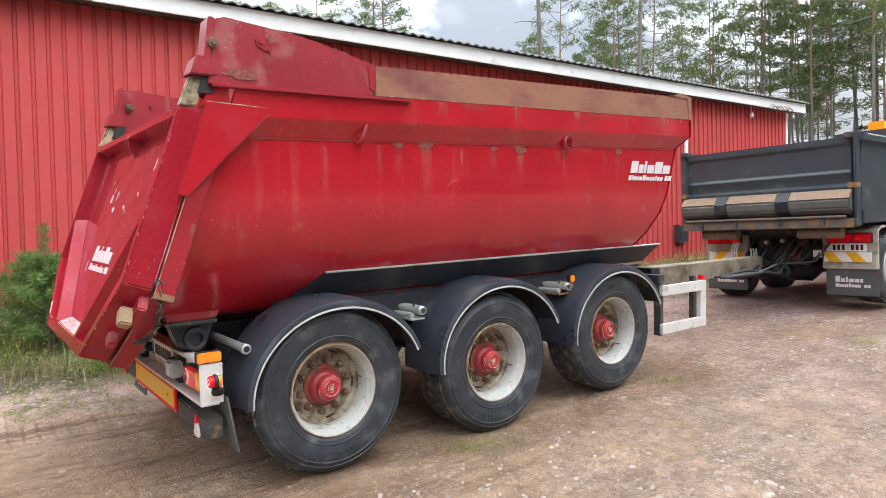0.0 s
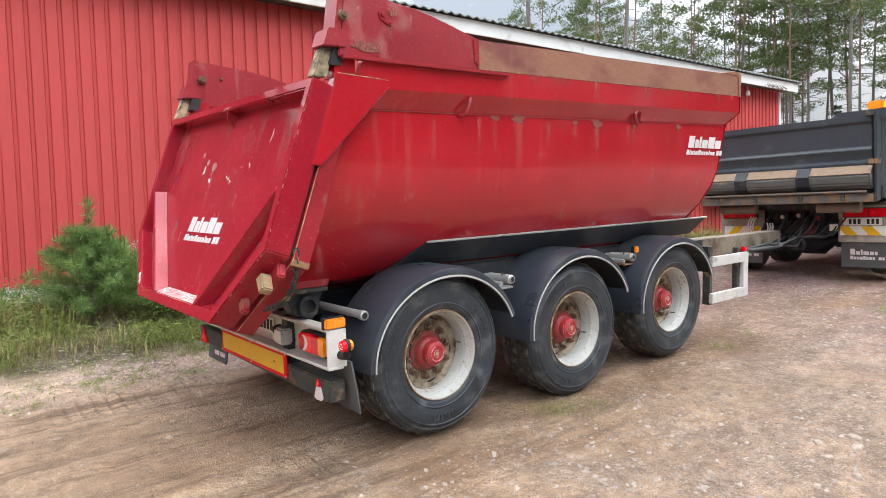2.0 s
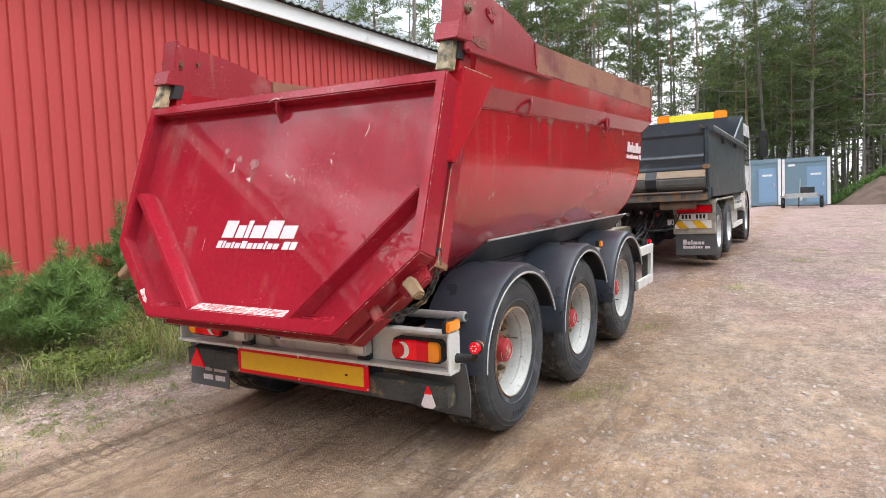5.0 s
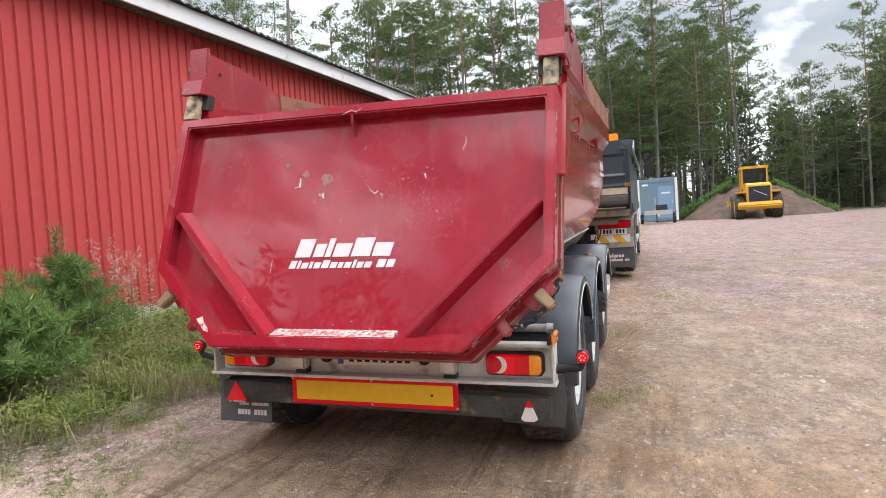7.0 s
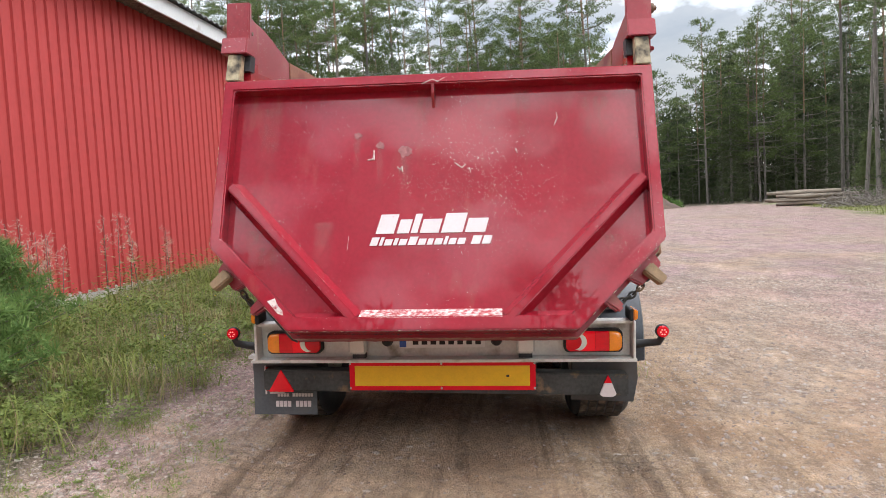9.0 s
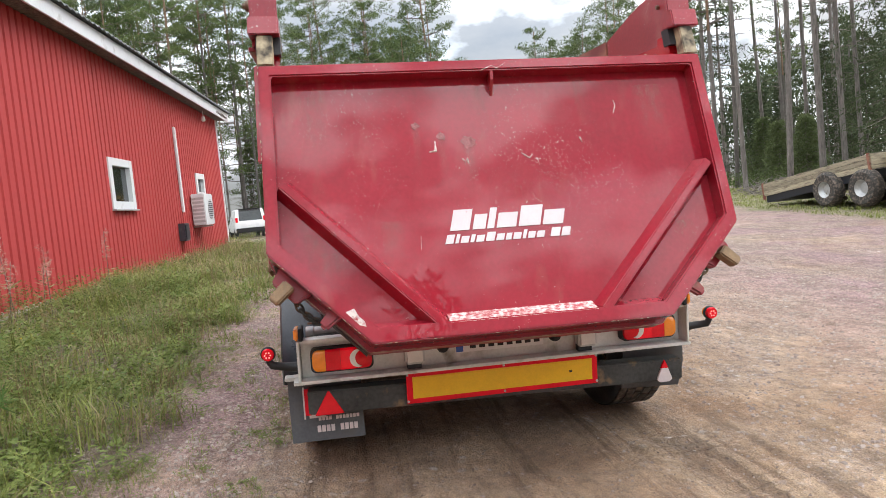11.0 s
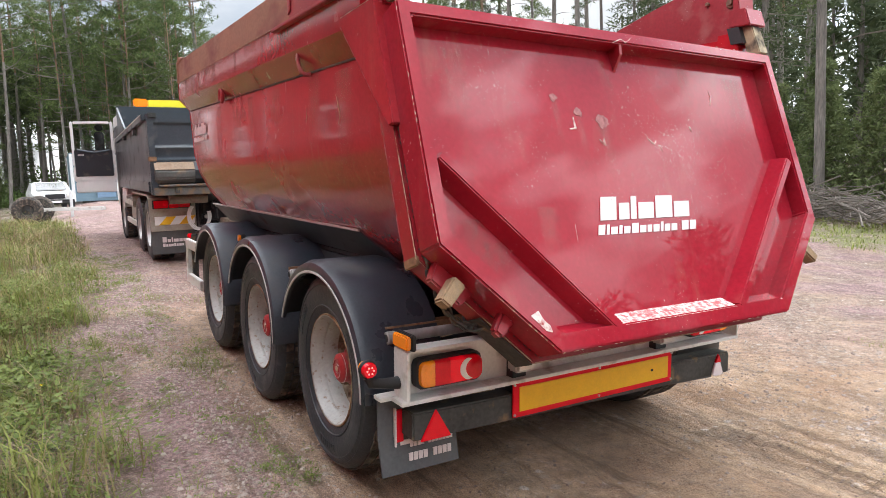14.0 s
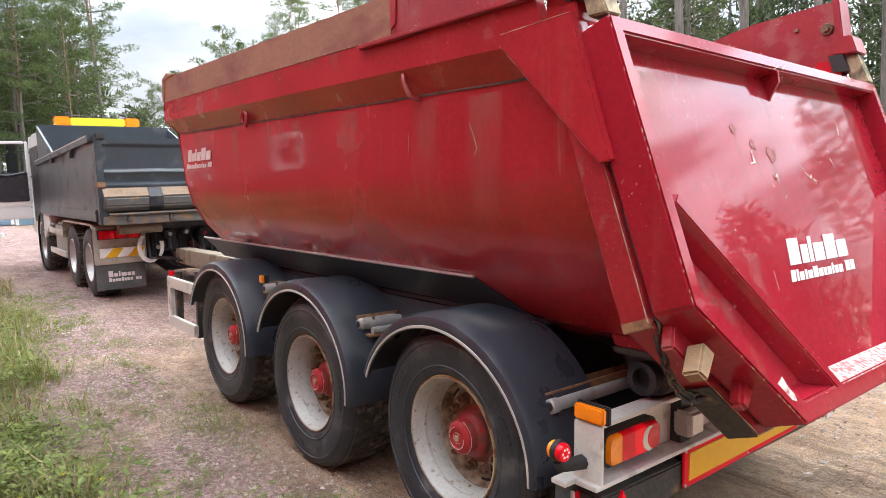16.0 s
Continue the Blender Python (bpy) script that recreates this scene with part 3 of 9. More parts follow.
    x = n.new("ShaderNodeMix")
    x.data_type, x.blend_type = "RGBA", "MULTIPLY"
    x.inputs["Factor"].default_value = 1.0
    l.new(c, x.inputs["A"]), l.new(grain.outputs["Result"], x.inputs["B"])
    l.new(x.outputs["Result"], p.inputs["Base Color"])
    l.new(rng(wet, 0, 1, 0.92, 0.5), p.inputs["Roughness"])
    h = math_("ADD", math_("MULTIPLY", tex(14, 7, rough=0.7), 1.2), math_("MULTIPLY", tex(90, 3), 0.6))
    h = math_("ADD", h, math_("ADD", math_("MULTIPLY", h1, 0.12), math_("ADD", math_("MULTIPLY", h2, 0.25), math_("MULTIPLY", h3, 0.5))))
    h = math_("SUBTRACT", h, math_("MULTIPLY", groove, 0.35))
    bp = n.new("ShaderNodeBump")
    bp.inputs["Strength"].default_value, bp.inputs["Distance"].default_value = 1.0, 0.04
    l.new(h, bp.inputs["Height"]), l.new(bp.outputs["Normal"], p.inputs["Normal"])
    return m


M_GROUND = ground_mat()
M_CLEAR = bpy.data.materials.new("clear_glass")
M_CLEAR.use_nodes = True
M_CLEAR.node_tree.nodes["Principled BSDF"].inputs["Transmission Weight"].default_value = 1.0
M_CLEAR.node_tree.nodes["Principled BSDF"].inputs["Roughness"].default_value = 0.02
M_CLEAR.node_tree.nodes["Principled BSDF"].inputs["IOR"].default_value = 1.1
M_CLEAR.node_tree.nodes["Principled BSDF"].inputs["Base Color"].default_value = (0.8, 0.85, 0.84, 1)


# ---- building blocks ----
class Geo:
    """Vertices and faces of one mesh."""

    def __init__(self):
        self.v, self.f = [], []

    def add(self, verts, faces, m=None):
        k = len(self.v)
        self.v += [tuple(m @ Vector(p)) for p in verts] if m else [tuple(p) for p in verts]
        self.f += [tuple(i + k for i in f) for f in faces]
        return self

    def box(self, a, b, m=None):
        (x0, y0, z0), (x1, y1, z1) = a, b
        return self.add([(x0, y0, z0), (x1, y0, z0), (x1, y1, z0), (x0, y1, z0), (x0, y0, z1), (x1, y0, z1), (x1, y1, z1), (x0, y1, z1)],
                        [(0, 3, 2, 1), (4, 5, 6, 7), (0, 1, 5, 4), (1, 2, 6, 5), (2, 3, 7, 6), (3, 0, 4, 7)], m)

    def rings(self, rings, caps=True, close=True):
        """Skin over rings of equally many points."""
        n = len(rings[0])
        v = [p for r in rings for p in r]
        f = []
        for i in range(len(rings) - 1):
            for j in range(n if close else n - 1):
                k = (j + 1) % n
                f.append((i * n + j, i * n + k, (i + 1) * n + k, (i + 1) * n + j))
        if caps:
            f.append(tuple(range(n - 1, -1, -1)))
            f.append(tuple(range((len(rings) - 1) * n, len(rings) * n)))
        return self.add(v, f)

    def prism(self, poly, axis, a, b):
        """A flat outline pushed along an axis from a to b. The outline's two numbers are the other axes in order."""
        def put(p, h):
            q = list(p)
            q.insert("xyz".index(axis), h)
            return tuple(q)
        return self.rings([[put(p, a) for p in poly], [put(p, b) for p in poly]])

    def tube(self, pts, radii, n=8, caps=True):
        """A round bar along points."""
        pts = [Vector(p) for p in pts]
        if not isinstance(radii, (list, tuple)):
            radii = [radii] * len(pts)
        radii = [float(r) for r in radii]
        rings = []
        side = None
        for i, p in enumerate(pts):
            d = (pts[min(i + 1, len(pts) - 1)] - pts[max(i - 1, 0)]).normalized()
            if side is None:
                side = d.orthogonal().normalized()
            side = (side - d * side.dot(d)).normalized()
            up = d.cross(side)
            rings.append([tuple(p + radii[i] * (math.cos(2 * math.pi * k / n) * side + math.sin(2 * math.pi * k / n) * up)) for k in range(n)])
        return self.rings(rings, caps)

    def bar(self, p, q, w, h, up=(0, 0, 1)):
        """A square bar from p to q, w across and h along up."""
        p, q, up = Vector(p), Vector(q), Vector(up)
        d = (q - p).normalized()
        s = d.cross(up).normalized()
        u = s.cross(d)
        ring = lambda c: [tuple(c + s * a * w / 2 + u * b * h / 2) for a, b in ((-1, -1), (1, -1), (1, 1), (-1, 1))]
        return self.rings([ring(p), ring(q)])

    def lathe(self, prof, axis="y", n=32, at=(0, 0, 0), caps=True):
        """Turn a profile of (radius, along) round an axis through at."""
        rings = []
        for r, h in prof:
            ring = []
            for k in range(n):
                a = 2 * math.pi * k / n
                c, s = r * math.cos(a), r * math.sin(a)
                q = {"x": (h, c, s), "y": (c, h, s), "z": (c, s, h)}[axis]
                ring.append((q[0] + at[0], q[1] + at[1], q[2] + at[2]))
            rings.append(ring)
        return self.rings(rings, caps)


def mesh_of(name, geo, material, smooth=35.0, bevel=0.0):
    me = bpy.data.meshes.new(name)
    me.from_pydata(geo.v, [], geo.f)
    if bevel or len(geo.f) < 20000:
        bm = bmesh.new()
        bm.from_mesh(me)
        bmesh.ops.recalc_face_normals(bm, faces=bm.faces)
        if bevel:
            edges = [e for e in bm.edges if len(e.link_faces) == 2 and e.calc_face_angle(0) > 0.6]
            bmesh.ops.bevel(bm, geom=edges, offset=bevel, segments=2, affect="EDGES", clamp_overlap=True)
        bm.to_mesh(me)
        bm.free()
    me.materials.append(material)
    if smooth:
        me.polygons.foreach_set("use_smooth", [True] * len(me.polygons))
        me.set_sharp_from_angle(angle=radians(smooth))
    return me


def part(name, geo, material, parent, label="", smooth=35.0, bevel=0.0, m=None):
    ob = new(name, mesh_of(name, geo, material, smooth, bevel))
    ob.parent = parent
    if m is not None:
        ob.matrix_basis = m
    return tagged(ob, label)


def thing(name, label, category, m=None, group="", kind=""):
    ob = new(name)
    ob.empty_display_size = 0.2
    if m is not None:
        ob.matrix_basis = m
    return tagged(ob, label, category, group, kind)


def solid(name, geo, material, label, category, m=None, smooth=35.0, bevel=0.0, group="", kind=""):
    ob = new(name, mesh_of(name, geo, material, smooth, bevel))
    if m is not None:
        ob.matrix_basis = m
    return tagged(ob, label, category, group, kind)


def disc(x, y, z, r, d, axis="x", n=20):
    """A short round plug centred on (x, y, z)."""
    return Geo().lathe([(r * 0.86, -d / 2), (r, -d / 4), (r, d / 4), (r * 0.86, d / 2)], axis, n, (x, y, z))


# ---- ground: one sheet to the horizon, a little bank up to the wall ----
PROFILE = ([-60, -10, -4, -2.5, -1.2, 0, 1.5, 2.2, 3.0, 4.0, 5.3, 9], [-0.10, -0.12, -0.09, -0.05, -0.01, 0.02, 0.08, 0.13, 0.23, 0.34, 0.39, 0.42])

RISE = ([-8, 0, 1.4, 2.8, 3.6, 6, 8.6, 12, 22, 30, 60], [-0.14, 0.005, 0.004, 0.080, 0.105, 0.22, 0.34, 0.40, 0.74, 0.86, 0.95])


def ground_h(x, y):
    bank = float(np.interp(y, *PROFILE))
    if y > 0 and x > 7:
        bank *= 1 - 0.45 * min(1.0, (x - 7) / 8)
    if y > 0:                                     # the bank ends with the building
        bank = 0.02 + (bank - 0.02) * min(1.0, max(0.0, (21.5 - x) / 4.0)) - 0.36 * min(1.0, y / 3) * min(1.0, max(0.0, (x - 17) / 5))
    return float(np.interp(x, *RISE)) + bank


def ground_detail(x, y):
    h = 0.02 * noise.noise((x * 0.7, y * 0.7, 0)) + 0.012 * noise.noise((x * 2.6, y * 2.6, 3))
    if x < 1.0:                                   # churned wheel tracks behind the wheels
        k = min(1.0, (1.0 - x) / 1.2)
        for c in (-1.0, 1.0):
            h -= 0.030 * k * math.exp(-((y - c) / 0.24) ** 2) - 0.016 * k * math.exp(-((y - c) / 0.24 - 1.6) ** 2)
        if abs(y) < 1.7:
            h += 0.020 * k * noise.noise((x * 9, y * 4, 9)) + 0.010 * noise.noise((x * 4, y * 14, 5))
    near = max(0.0, 1 - max(0.0, (abs(x) - 14) / 6)) if abs(y) < 14 else 0.0
    contact = min(1.0, min(abs(abs(y) - 1.0) * 3, 1.0)) if -0.3 < x < 3.2 else 1.0
    return h * near * (0.25 + 0.75 * contact)


def steps(a, b, s):
    return list(np.arange(a, b, s))


gx = [-600, -250, -120, -60, -35, -22, -15, -11] + steps(-9, -5, 0.25) + steps(-5, 5, 0.09) + steps(5, 13, 0.22) + steps(13, 46, 1.0) + [47, 50, 55, 62, 70, 85, 110, 160, 300, 700]
gy = [-600, -250, -120, -70] + steps(-50, -9, 1.2) + steps(-9, -4.5, 0.25) + steps(-4.5, 3.5, 0.09) + steps(3.5, 6.5, 0.3) + [7, 8, 9, 11, 15, 22, 32, 50, 90, 180, 500]
ground_geo = Geo()
ground_geo.v = [(x, y, ground_h(x, y) + ground_detail(x, y)) for x in gx for y in gy]
ny = len(gy)
ground_geo.f = [(i * ny + j, (i + 1) * ny + j, (i + 1) * ny + j + 1, i * ny + j + 1) for i in range(len(gx) - 1) for j in range(ny - 1)]
ground = solid("ground", ground_geo, M_GROUND, "pinkish brown gravel yard with damp wheel tracks", "ground", smooth=0, kind="structure")
ground.data.polygons.foreach_set("use_smooth", [True] * len(ground.data.polygons))


# ---- long red building ----
BYAW = -3.43
BUILD = pose(0, 5.45, 0, 0, 0, BYAW)
U0, U1, DEPTH, EAVE = -16.3, 17.9, 11.0, 4.86
building = thing("long_building", "long low building clad in red ribbed steel, standing on the yard", "building", BUILD)
# walls: core slabs with openings for the two windows
WINDOWS = [(8.75, 9.85, 2.02, 2.92), (14.75, 15.55, 2.35, 2.95)]
core = Geo()
marks = [U0] + [e for w in WINDOWS for e in w[:2]] + [U1]
for a, b in zip(marks[::2], marks[1::2]):
    core.box((a, 0.05, 0.30), (b, 0.25, EAVE))
for a, b, c, d in WINDOWS:
    core.box((a, 0.05, 0.30), (b, 0.25, c)).box((a, 0.05, d), (b, 0.25, EAVE))
part("wall", core, M_CLAD, building, "red steel-clad long wall")
for u in (U0, U1 - 0.2):
    part("gable_wall", Geo().prism([(0.25, 0.3), (DEPTH, 0.3), (DEPTH, EAVE), (DEPTH / 2, EAVE + 1.5), (0.25, EAVE)], "x", u, u + 0.2), M_CLAD, building)
part("back_wall", Geo().box((U0, DEPTH, 0.3), (U1, DEPTH + 0.2, EAVE)), M_CLAD, building)
part("plinth", Geo().box((U0 - 0.02, 0.0, -0.3), (U1 + 0.02, 0.27, 0.66)), M_CONC, building, "grey concrete plinth", bevel=0.01)
# steel sheets, five ribs each
SHEET = 0.95


def sheet_geo(w, z0, z1):
    prof, k = [], 0
    n = round(w / 0.19)
    for i in range(n):
        u = i * 0.19
        prof += [(u, 0.0), (u + 0.128, 0.0), (u + 0.140, 0.030), (u + 0.178, 0.030)]
    prof.append((w, 0.0))
    outer = [(u, d) for u, d in prof]
    g = Geo()
    v = [(u, d, z) for z in (z0, z1) for u, d in outer]
    m = len(outer)
    g.add(v, [(j, j + 1, m + j + 1, m + j) for j in range(m - 1)])
    return g


full = mesh_of("cladding_sheet", sheet_geo(SHEET, 0.62, EAVE), M_CLAD, 20)
for i in range(36):
    u = U0 + i * SHEET
    hit_w = [w for w in WINDOWS if w[0] < u + SHEET and w[1] > u]
    if not hit_w:
        ob = new("cladding_sheet", full)
        ob.parent = building
        ob.matrix_basis = pose(u, -0.0, 0)
    else:
        w = hit_w[0]
        g = Geo()
        for r in range(5):
            a, b = u + r * 0.19, u + r * 0.19 + 0.19
            if w[0] < b - 0.03 and w[1] > a + 0.03:
                g.add(*[(lambda s: (s.v, s.f))(sheet_geo(0.19, 0.62, w[2]))][0], m=pose(r * 0.19, 0, 0))
                g.add(*[(lambda s: (s.v, s.f))(sheet_geo(0.19, w[3], EAVE))][0], m=pose(r * 0.19, 0, 0))
            else:
                g.add(*[(lambda s: (s.v, s.f))(sheet_geo(0.19, 0.62, EAVE))][0], m=pose(r * 0.19, 0, 0))
        part("cladding_sheet", g, M_CLAD, building, smooth=20, m=pose(u, 0, 0))
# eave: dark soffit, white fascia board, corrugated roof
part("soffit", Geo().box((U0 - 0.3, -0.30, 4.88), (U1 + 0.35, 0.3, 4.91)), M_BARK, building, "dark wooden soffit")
part("fascia", Geo().box((U0 - 0.4, -0.335, 4.83), (U1 + 0.45, -0.30, 5.09)), M_WHITEPAINT, building, "white painted fascia board", bevel=0.004)
roof = Geo()
n_wave = int((U1 - U0 + 1.0) / 0.05)
rows_r = []
for t, z in ((-0.42, 5.10), (DEPTH / 2, 6.75), (DEPTH + 0.4, 5.10)):
    rows_r.append([(U0 - 0.45 + i * 0.05, t, z + 0.022 * math.cos(i * 0.05 / 0.2 * 2 * math.pi)) for i in range(n_wave)])
v = [p for r in rows_r for p in r] + [(p[0], p[1], p[2] + 0.02) for r in rows_r for p in r]
f = []
nn = n_wave * 3
for lay in (0, nn):
    for i in range(2):
        for j in range(n_wave - 1):
            a = lay + i * n_wave + j
            f.append((a, a + 1, a + n_wave + 1, a + n_wave))
for j in range(n_wave - 1):
    f.append((j, j + 1, nn + j + 1, nn + j))
    f.append((2 * n_wave + j, 2 * n_wave + j + 1, nn + 2 * n_wave + j + 1, nn + 2 * n_wave + j))
roof.add(v, f)
part("roof", roof, M_ROOF, building, "grey corrugated sheet roof")
part("barge_board", Geo().prism([(-0.32, 4.84), (-0.32, 5.09), (DEPTH / 2, 6.72), (DEPTH + 0.32, 5.09), (DEPTH + 0.32, 4.84), (DEPTH / 2, 6.45)], "x", U1 + 0.42, U1 + 0.46), M_WHITEPAINT, building)
part("corner_trim", Geo().box((U1 - 0.07, -0.025, 0.62), (U1 + 0.03, 0.1, EAVE)), M_WHITEPAINT, building, "white corner board", bevel=0.004)
for k, (a, b, c, d) in enumerate(WINDOWS):
    win = part("window", Geo().box((a + 0.09, 0.06, c + 0.09), (b - 0.09, 0.085, d - 0.09)), M_GLASS, building, "dark glass window in a white frame")
    fr = Geo()
    for p, q in (((a - 0.04, -0.03, c - 0.04), (a + 0.11, 0.12, d + 0.04)), ((b - 0.11, -0.03, c - 0.04), (b + 0.04, 0.12, d + 0.04)),
                 ((a + 0.11, -0.028, d - 0.11), (b - 0.11, 0.118, d + 0.04)), ((a + 0.11, -0.028, c - 0.04), (b - 0.11, 0.118, c + 0.11))):
        fr.box(p, q)
    part("window_frame", fr, M_WHITEPAINT, win, "white wooden frame", bevel=0.004)
    part("window_sill", Geo().box((a - 0.06, -0.08, c - 0.07), (b + 0.06, 0.0, c - 0.042)), M_GALV, win)

# heat pump on the wall, white pipe cover, meter box, outside lamp
pump = thing("heat_pump", "white heat pump unit hung on the red wall", "heat pump", BUILD @ pose(14.35, -0.2, 1.95))
part("casing", Geo().box((-0.46, -0.17, -0.42), (0.46, 0.17, 0.42)), M_WHITEPAINT, pump, bevel=0.02)
part("fan_ring", Geo().lathe([(0.24, -0.172), (0.27, -0.172), (0.27, -0.185), (0.24, -0.185)], "y", 28, (0.12, 0, 0), caps=False), M_GALV, pump)
# the recess shade behind the grille is a dark disc on the casing
part("fan_shade", Geo().lathe([(0.0, -0.176), (0.24, -0.176), (0.24, -0.174)], "y", 24, (0.12, 0, 0)), M_CHASSIS, pump, "dark disc standing for the shaded fan opening")
for k in range(9):
    part("grille_bar", Geo().box((0.12 - 0.25, -0.186, -0.22 + k * 0.055), (0.12 + 0.25, -0.180, -0.205 + k * 0.055)), M_WHITEPAINT, pump)
for k in range(7):
    part("side_fin", Geo().box((-0.463, -0.15, -0.34 + k * 0.10), (-0.459, 0.15, -0.28 + k * 0.10)), M_GALV, pump)
for x in (-0.3, 0.3):
    part("bracket", Geo().box((x - 0.02, -0.15, -0.47), (x + 0.02, 0.2, -0.43)), M_GALV, pump)
solid("pipe_cover", Geo().box((13.05, -0.06, 1.9), (13.17, -0.005, 4.05)), M_WHITEPAINT, "long white pipe cover up the red wall", "pipe cover", BUILD, bevel=0.012)
mb = thing("meter_box", "dark grey meter box fixed to the wall", "meter box", BUILD)
part("box", Geo().box((12.60, -0.16, 1.18), (12.98, -0.005, 1.62)), M_GREYBODY, mb, bevel=0.01)
part("lid", Geo().box((12.63, -0.175, 1.22), (12.95, -0.161, 1.58)), M_CHASSIS, mb, bevel=0.006)
lampw = thing("wall_lamp", "small white outside lamp under the eave", "lamp", BUILD)
part("stem", Geo().tube([(15.9, -0.12, 4.86), (15.9, -0.12, 4.70)], 0.012, 8), M_WHITEPAINT, lampw)
part("shade", Geo().lathe([(0.02, 4.71), (0.05, 4.68), (0.06, 4.58), (0.03, 4.55)], "z", 14, (15.9, -0.12, 0)), M_WHITEPAINT, lampw)
solid("eave_twigs", (lambda g: [g.tube([(16.3 + 0.05 * k, -0.42, 4.86 + 0.03 * (k % 3)), (16.3 + 0.05 * k + 0.1 * ((k * 7) % 5 - 2), -0.50, 4.76 + 0.02 * (k % 4))], 0.008, 4) for k in range(22)][-1])(Geo()), M_DEAD, "dark twigs of a nest under the eave", "nest", BUILD, kind="stuff")


# ---- red tipping trailer ----
# own axes: x forward from the rear axle, y to the left, z up from the wheels' ground
TRAILER = pose(0, 0.03, 0.03, 1.6, -1.1, 0)
trailer = thing("tipper_trailer", "dark red three-axle tipping trailer with worn paint, parked on gravel", "trailer", TRAILER)


def top_z(x):
    return 2.38 + 0.025 * (x + 0.7)


SECTION = [(1.225, None, 0.0), (1.225, None, -0.165), (1.155, None, -0.275), (1.152, 1.78, 0), (1.125, 1.60, 0), (1.05, 1.42, 0), (0.93, 1.25, 0), (0.77, 1.08, 0), (0.56, 0.99, 0), (0.0, 0.97, 0)]
FRONT_X = [3.90, 3.90, 3.76, 3.62, 3.54, 3.44, 3.33, 3.20, 3.10, 3.08]


def gate_x(z):
    """The tailgate's outer face leans forward."""
    return -1.33 + 0.352 * (z - 0.9)


def body_ring(s, inset=0.0):
    out = []
    for (y, z, dz), xf in zip(SECTION, FRONT_X):
        z_ = z if z is not None else None
        zr = z_ if z_ is not None else 2.38 + dz
        xr = gate_x(zr) + 0.27
        x = xr + (xf - xr) * s
        if z_ is None:
            z_ = top_z(x) + dz
        out.append((x, max(0.0, y - inset), z_ + (inset if y < 0.9 else 0.0)))
    return out


def body_full(s):
    o, i = body_ring(s), body_ring(s, 0.045)
    right = [(x, -y, z) for x, y, z in o]
    left = [(x, y, z) for x, y, z in o[:-1]][::-1]
    ri = [(x, -y, z) for x, y, z in i]
    li = [(x, y, z) for x, y, z in i[:-1]][::-1]
    return right + left + (ri + li)[::-1]


shell = Geo().rings([body_full(s) for s in (0, 0.12, 0.3, 0.5, 0.7, 0.88, 1.0)])
fo = body_ring(1.0)
front = Geo()
for lay in (0.0, 0.03):
    fv = [(x + lay, -y, z) for x, y, z in fo] + [(x + lay, y, z) for x, y, z in fo]
    k = len(fo)
    front.add(fv, [(j, j + 1, k + j + 1, k + j) for j in range(k - 1)])
body = part("body", shell, M_RED, trailer, "dark red steel tipping body with rust streaks", smooth=25)
# flank towards the grass: dustier red, its shade-side dullness put into the colour
body.data.materials.append(M_REDLEFT)
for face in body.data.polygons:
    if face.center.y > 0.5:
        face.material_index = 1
part("front_plate", front, M_RED, body, smooth=25)

# rear post frame of the body, following the tailgate's outline
TG = Matrix(((0, 0.332, -0.943, -1.33), (-1, 0, 0, 0), (0, 0.943, 0.332, 0.9), (0, 0, 0, 1)))   # u to the right seen from behind, v up the slope, d outwards
OUT = [(-0.745, -0.01), (0.745, -0.01), (1.204, 0.452), (1.204, 1.44), (-1.204, 1.44), (-1.204, 0.452)]


def inset_poly(poly, d):
    """Each edge of a convex outline moved inwards by d (one number, or one for each edge)."""
    n = len(poly)
    ds = d if isinstance(d, (list, tuple)) else [d] * n
    lines = []
    for i in range(n):
        (x0, y0), (x1, y1) = poly[i], poly[(i + 1) % n]
        L = math.hypot(x1 - x0, y1 - y0)
        nx, ny_ = -(y1 - y0) / L, (x1 - x0) / L
        lines.append((nx, ny_, nx * x0 + ny_ * y0 + ds[i]))
    res = []
    for i in range(n):
        a1, b1, c1 = lines[i - 1]
        a2, b2, c2 = lines[i]
        det = a1 * b2 - a2 * b1
        res.append(((c1 * b2 - c2 * b1) / det, (a1 * c2 - a2 * c1) / det))
    return res


def frame_geo(outer, inner, d0, d1, m):
    n = len(outer)
    g = Geo()
    v = [(u, w, d) for d in (d0, d1) for poly in (outer, inner) for u, w in poly]
    f = []
    for i in range(n):
        j = (i + 1) % n
        f += [(i, j, n + j, n + i), (2 * n + i, 3 * n + i, 3 * n + j, 2 * n + j), (i, 2 * n + i, 2 * n + j, j), (n + i, n + j, 3 * n + j, 3 * n + i)]
    return g.add(v, f, m)


POST = [(-0.76, -0.03), (0.76, -0.03), (1.214, 0.437), (1.214, 1.50), (-1.214, 1.50), (-1.214, 0.437)]
post_in = inset_poly(POST, [0.10, 0.09, 0.06, 0.3, 0.06, 0.09])
post = Geo()
n6 = len(POST)
for d0, d1 in ((-0.275, -0.168),):
    v = [(u, w, d) for d in (d0, d1) for poly in (POST, post_in) for u, w in poly]
    f = []
    for i in range(n6):
        if i == 3:
            continue          # open along the top
        j = (i + 1) % n6
        f += [(i, j, n6 + j, n6 + i), (2 * n6 + i, 3 * n6 + i, 3 * n6 + j, 2 * n6 + j), (i, 2 * n6 + i, 2 * n6 + j, j), (n6 + i, n6 + j, 3 * n6 + j, 3 * n6 + i)]
    f += [(3, n6 + 3, 3 * n6 + 3, 2 * n6 + 3), (4, 2 * n6 + 4, 3 * n6 + 4, n6 + 4)]
    post.add(v, f, TG)
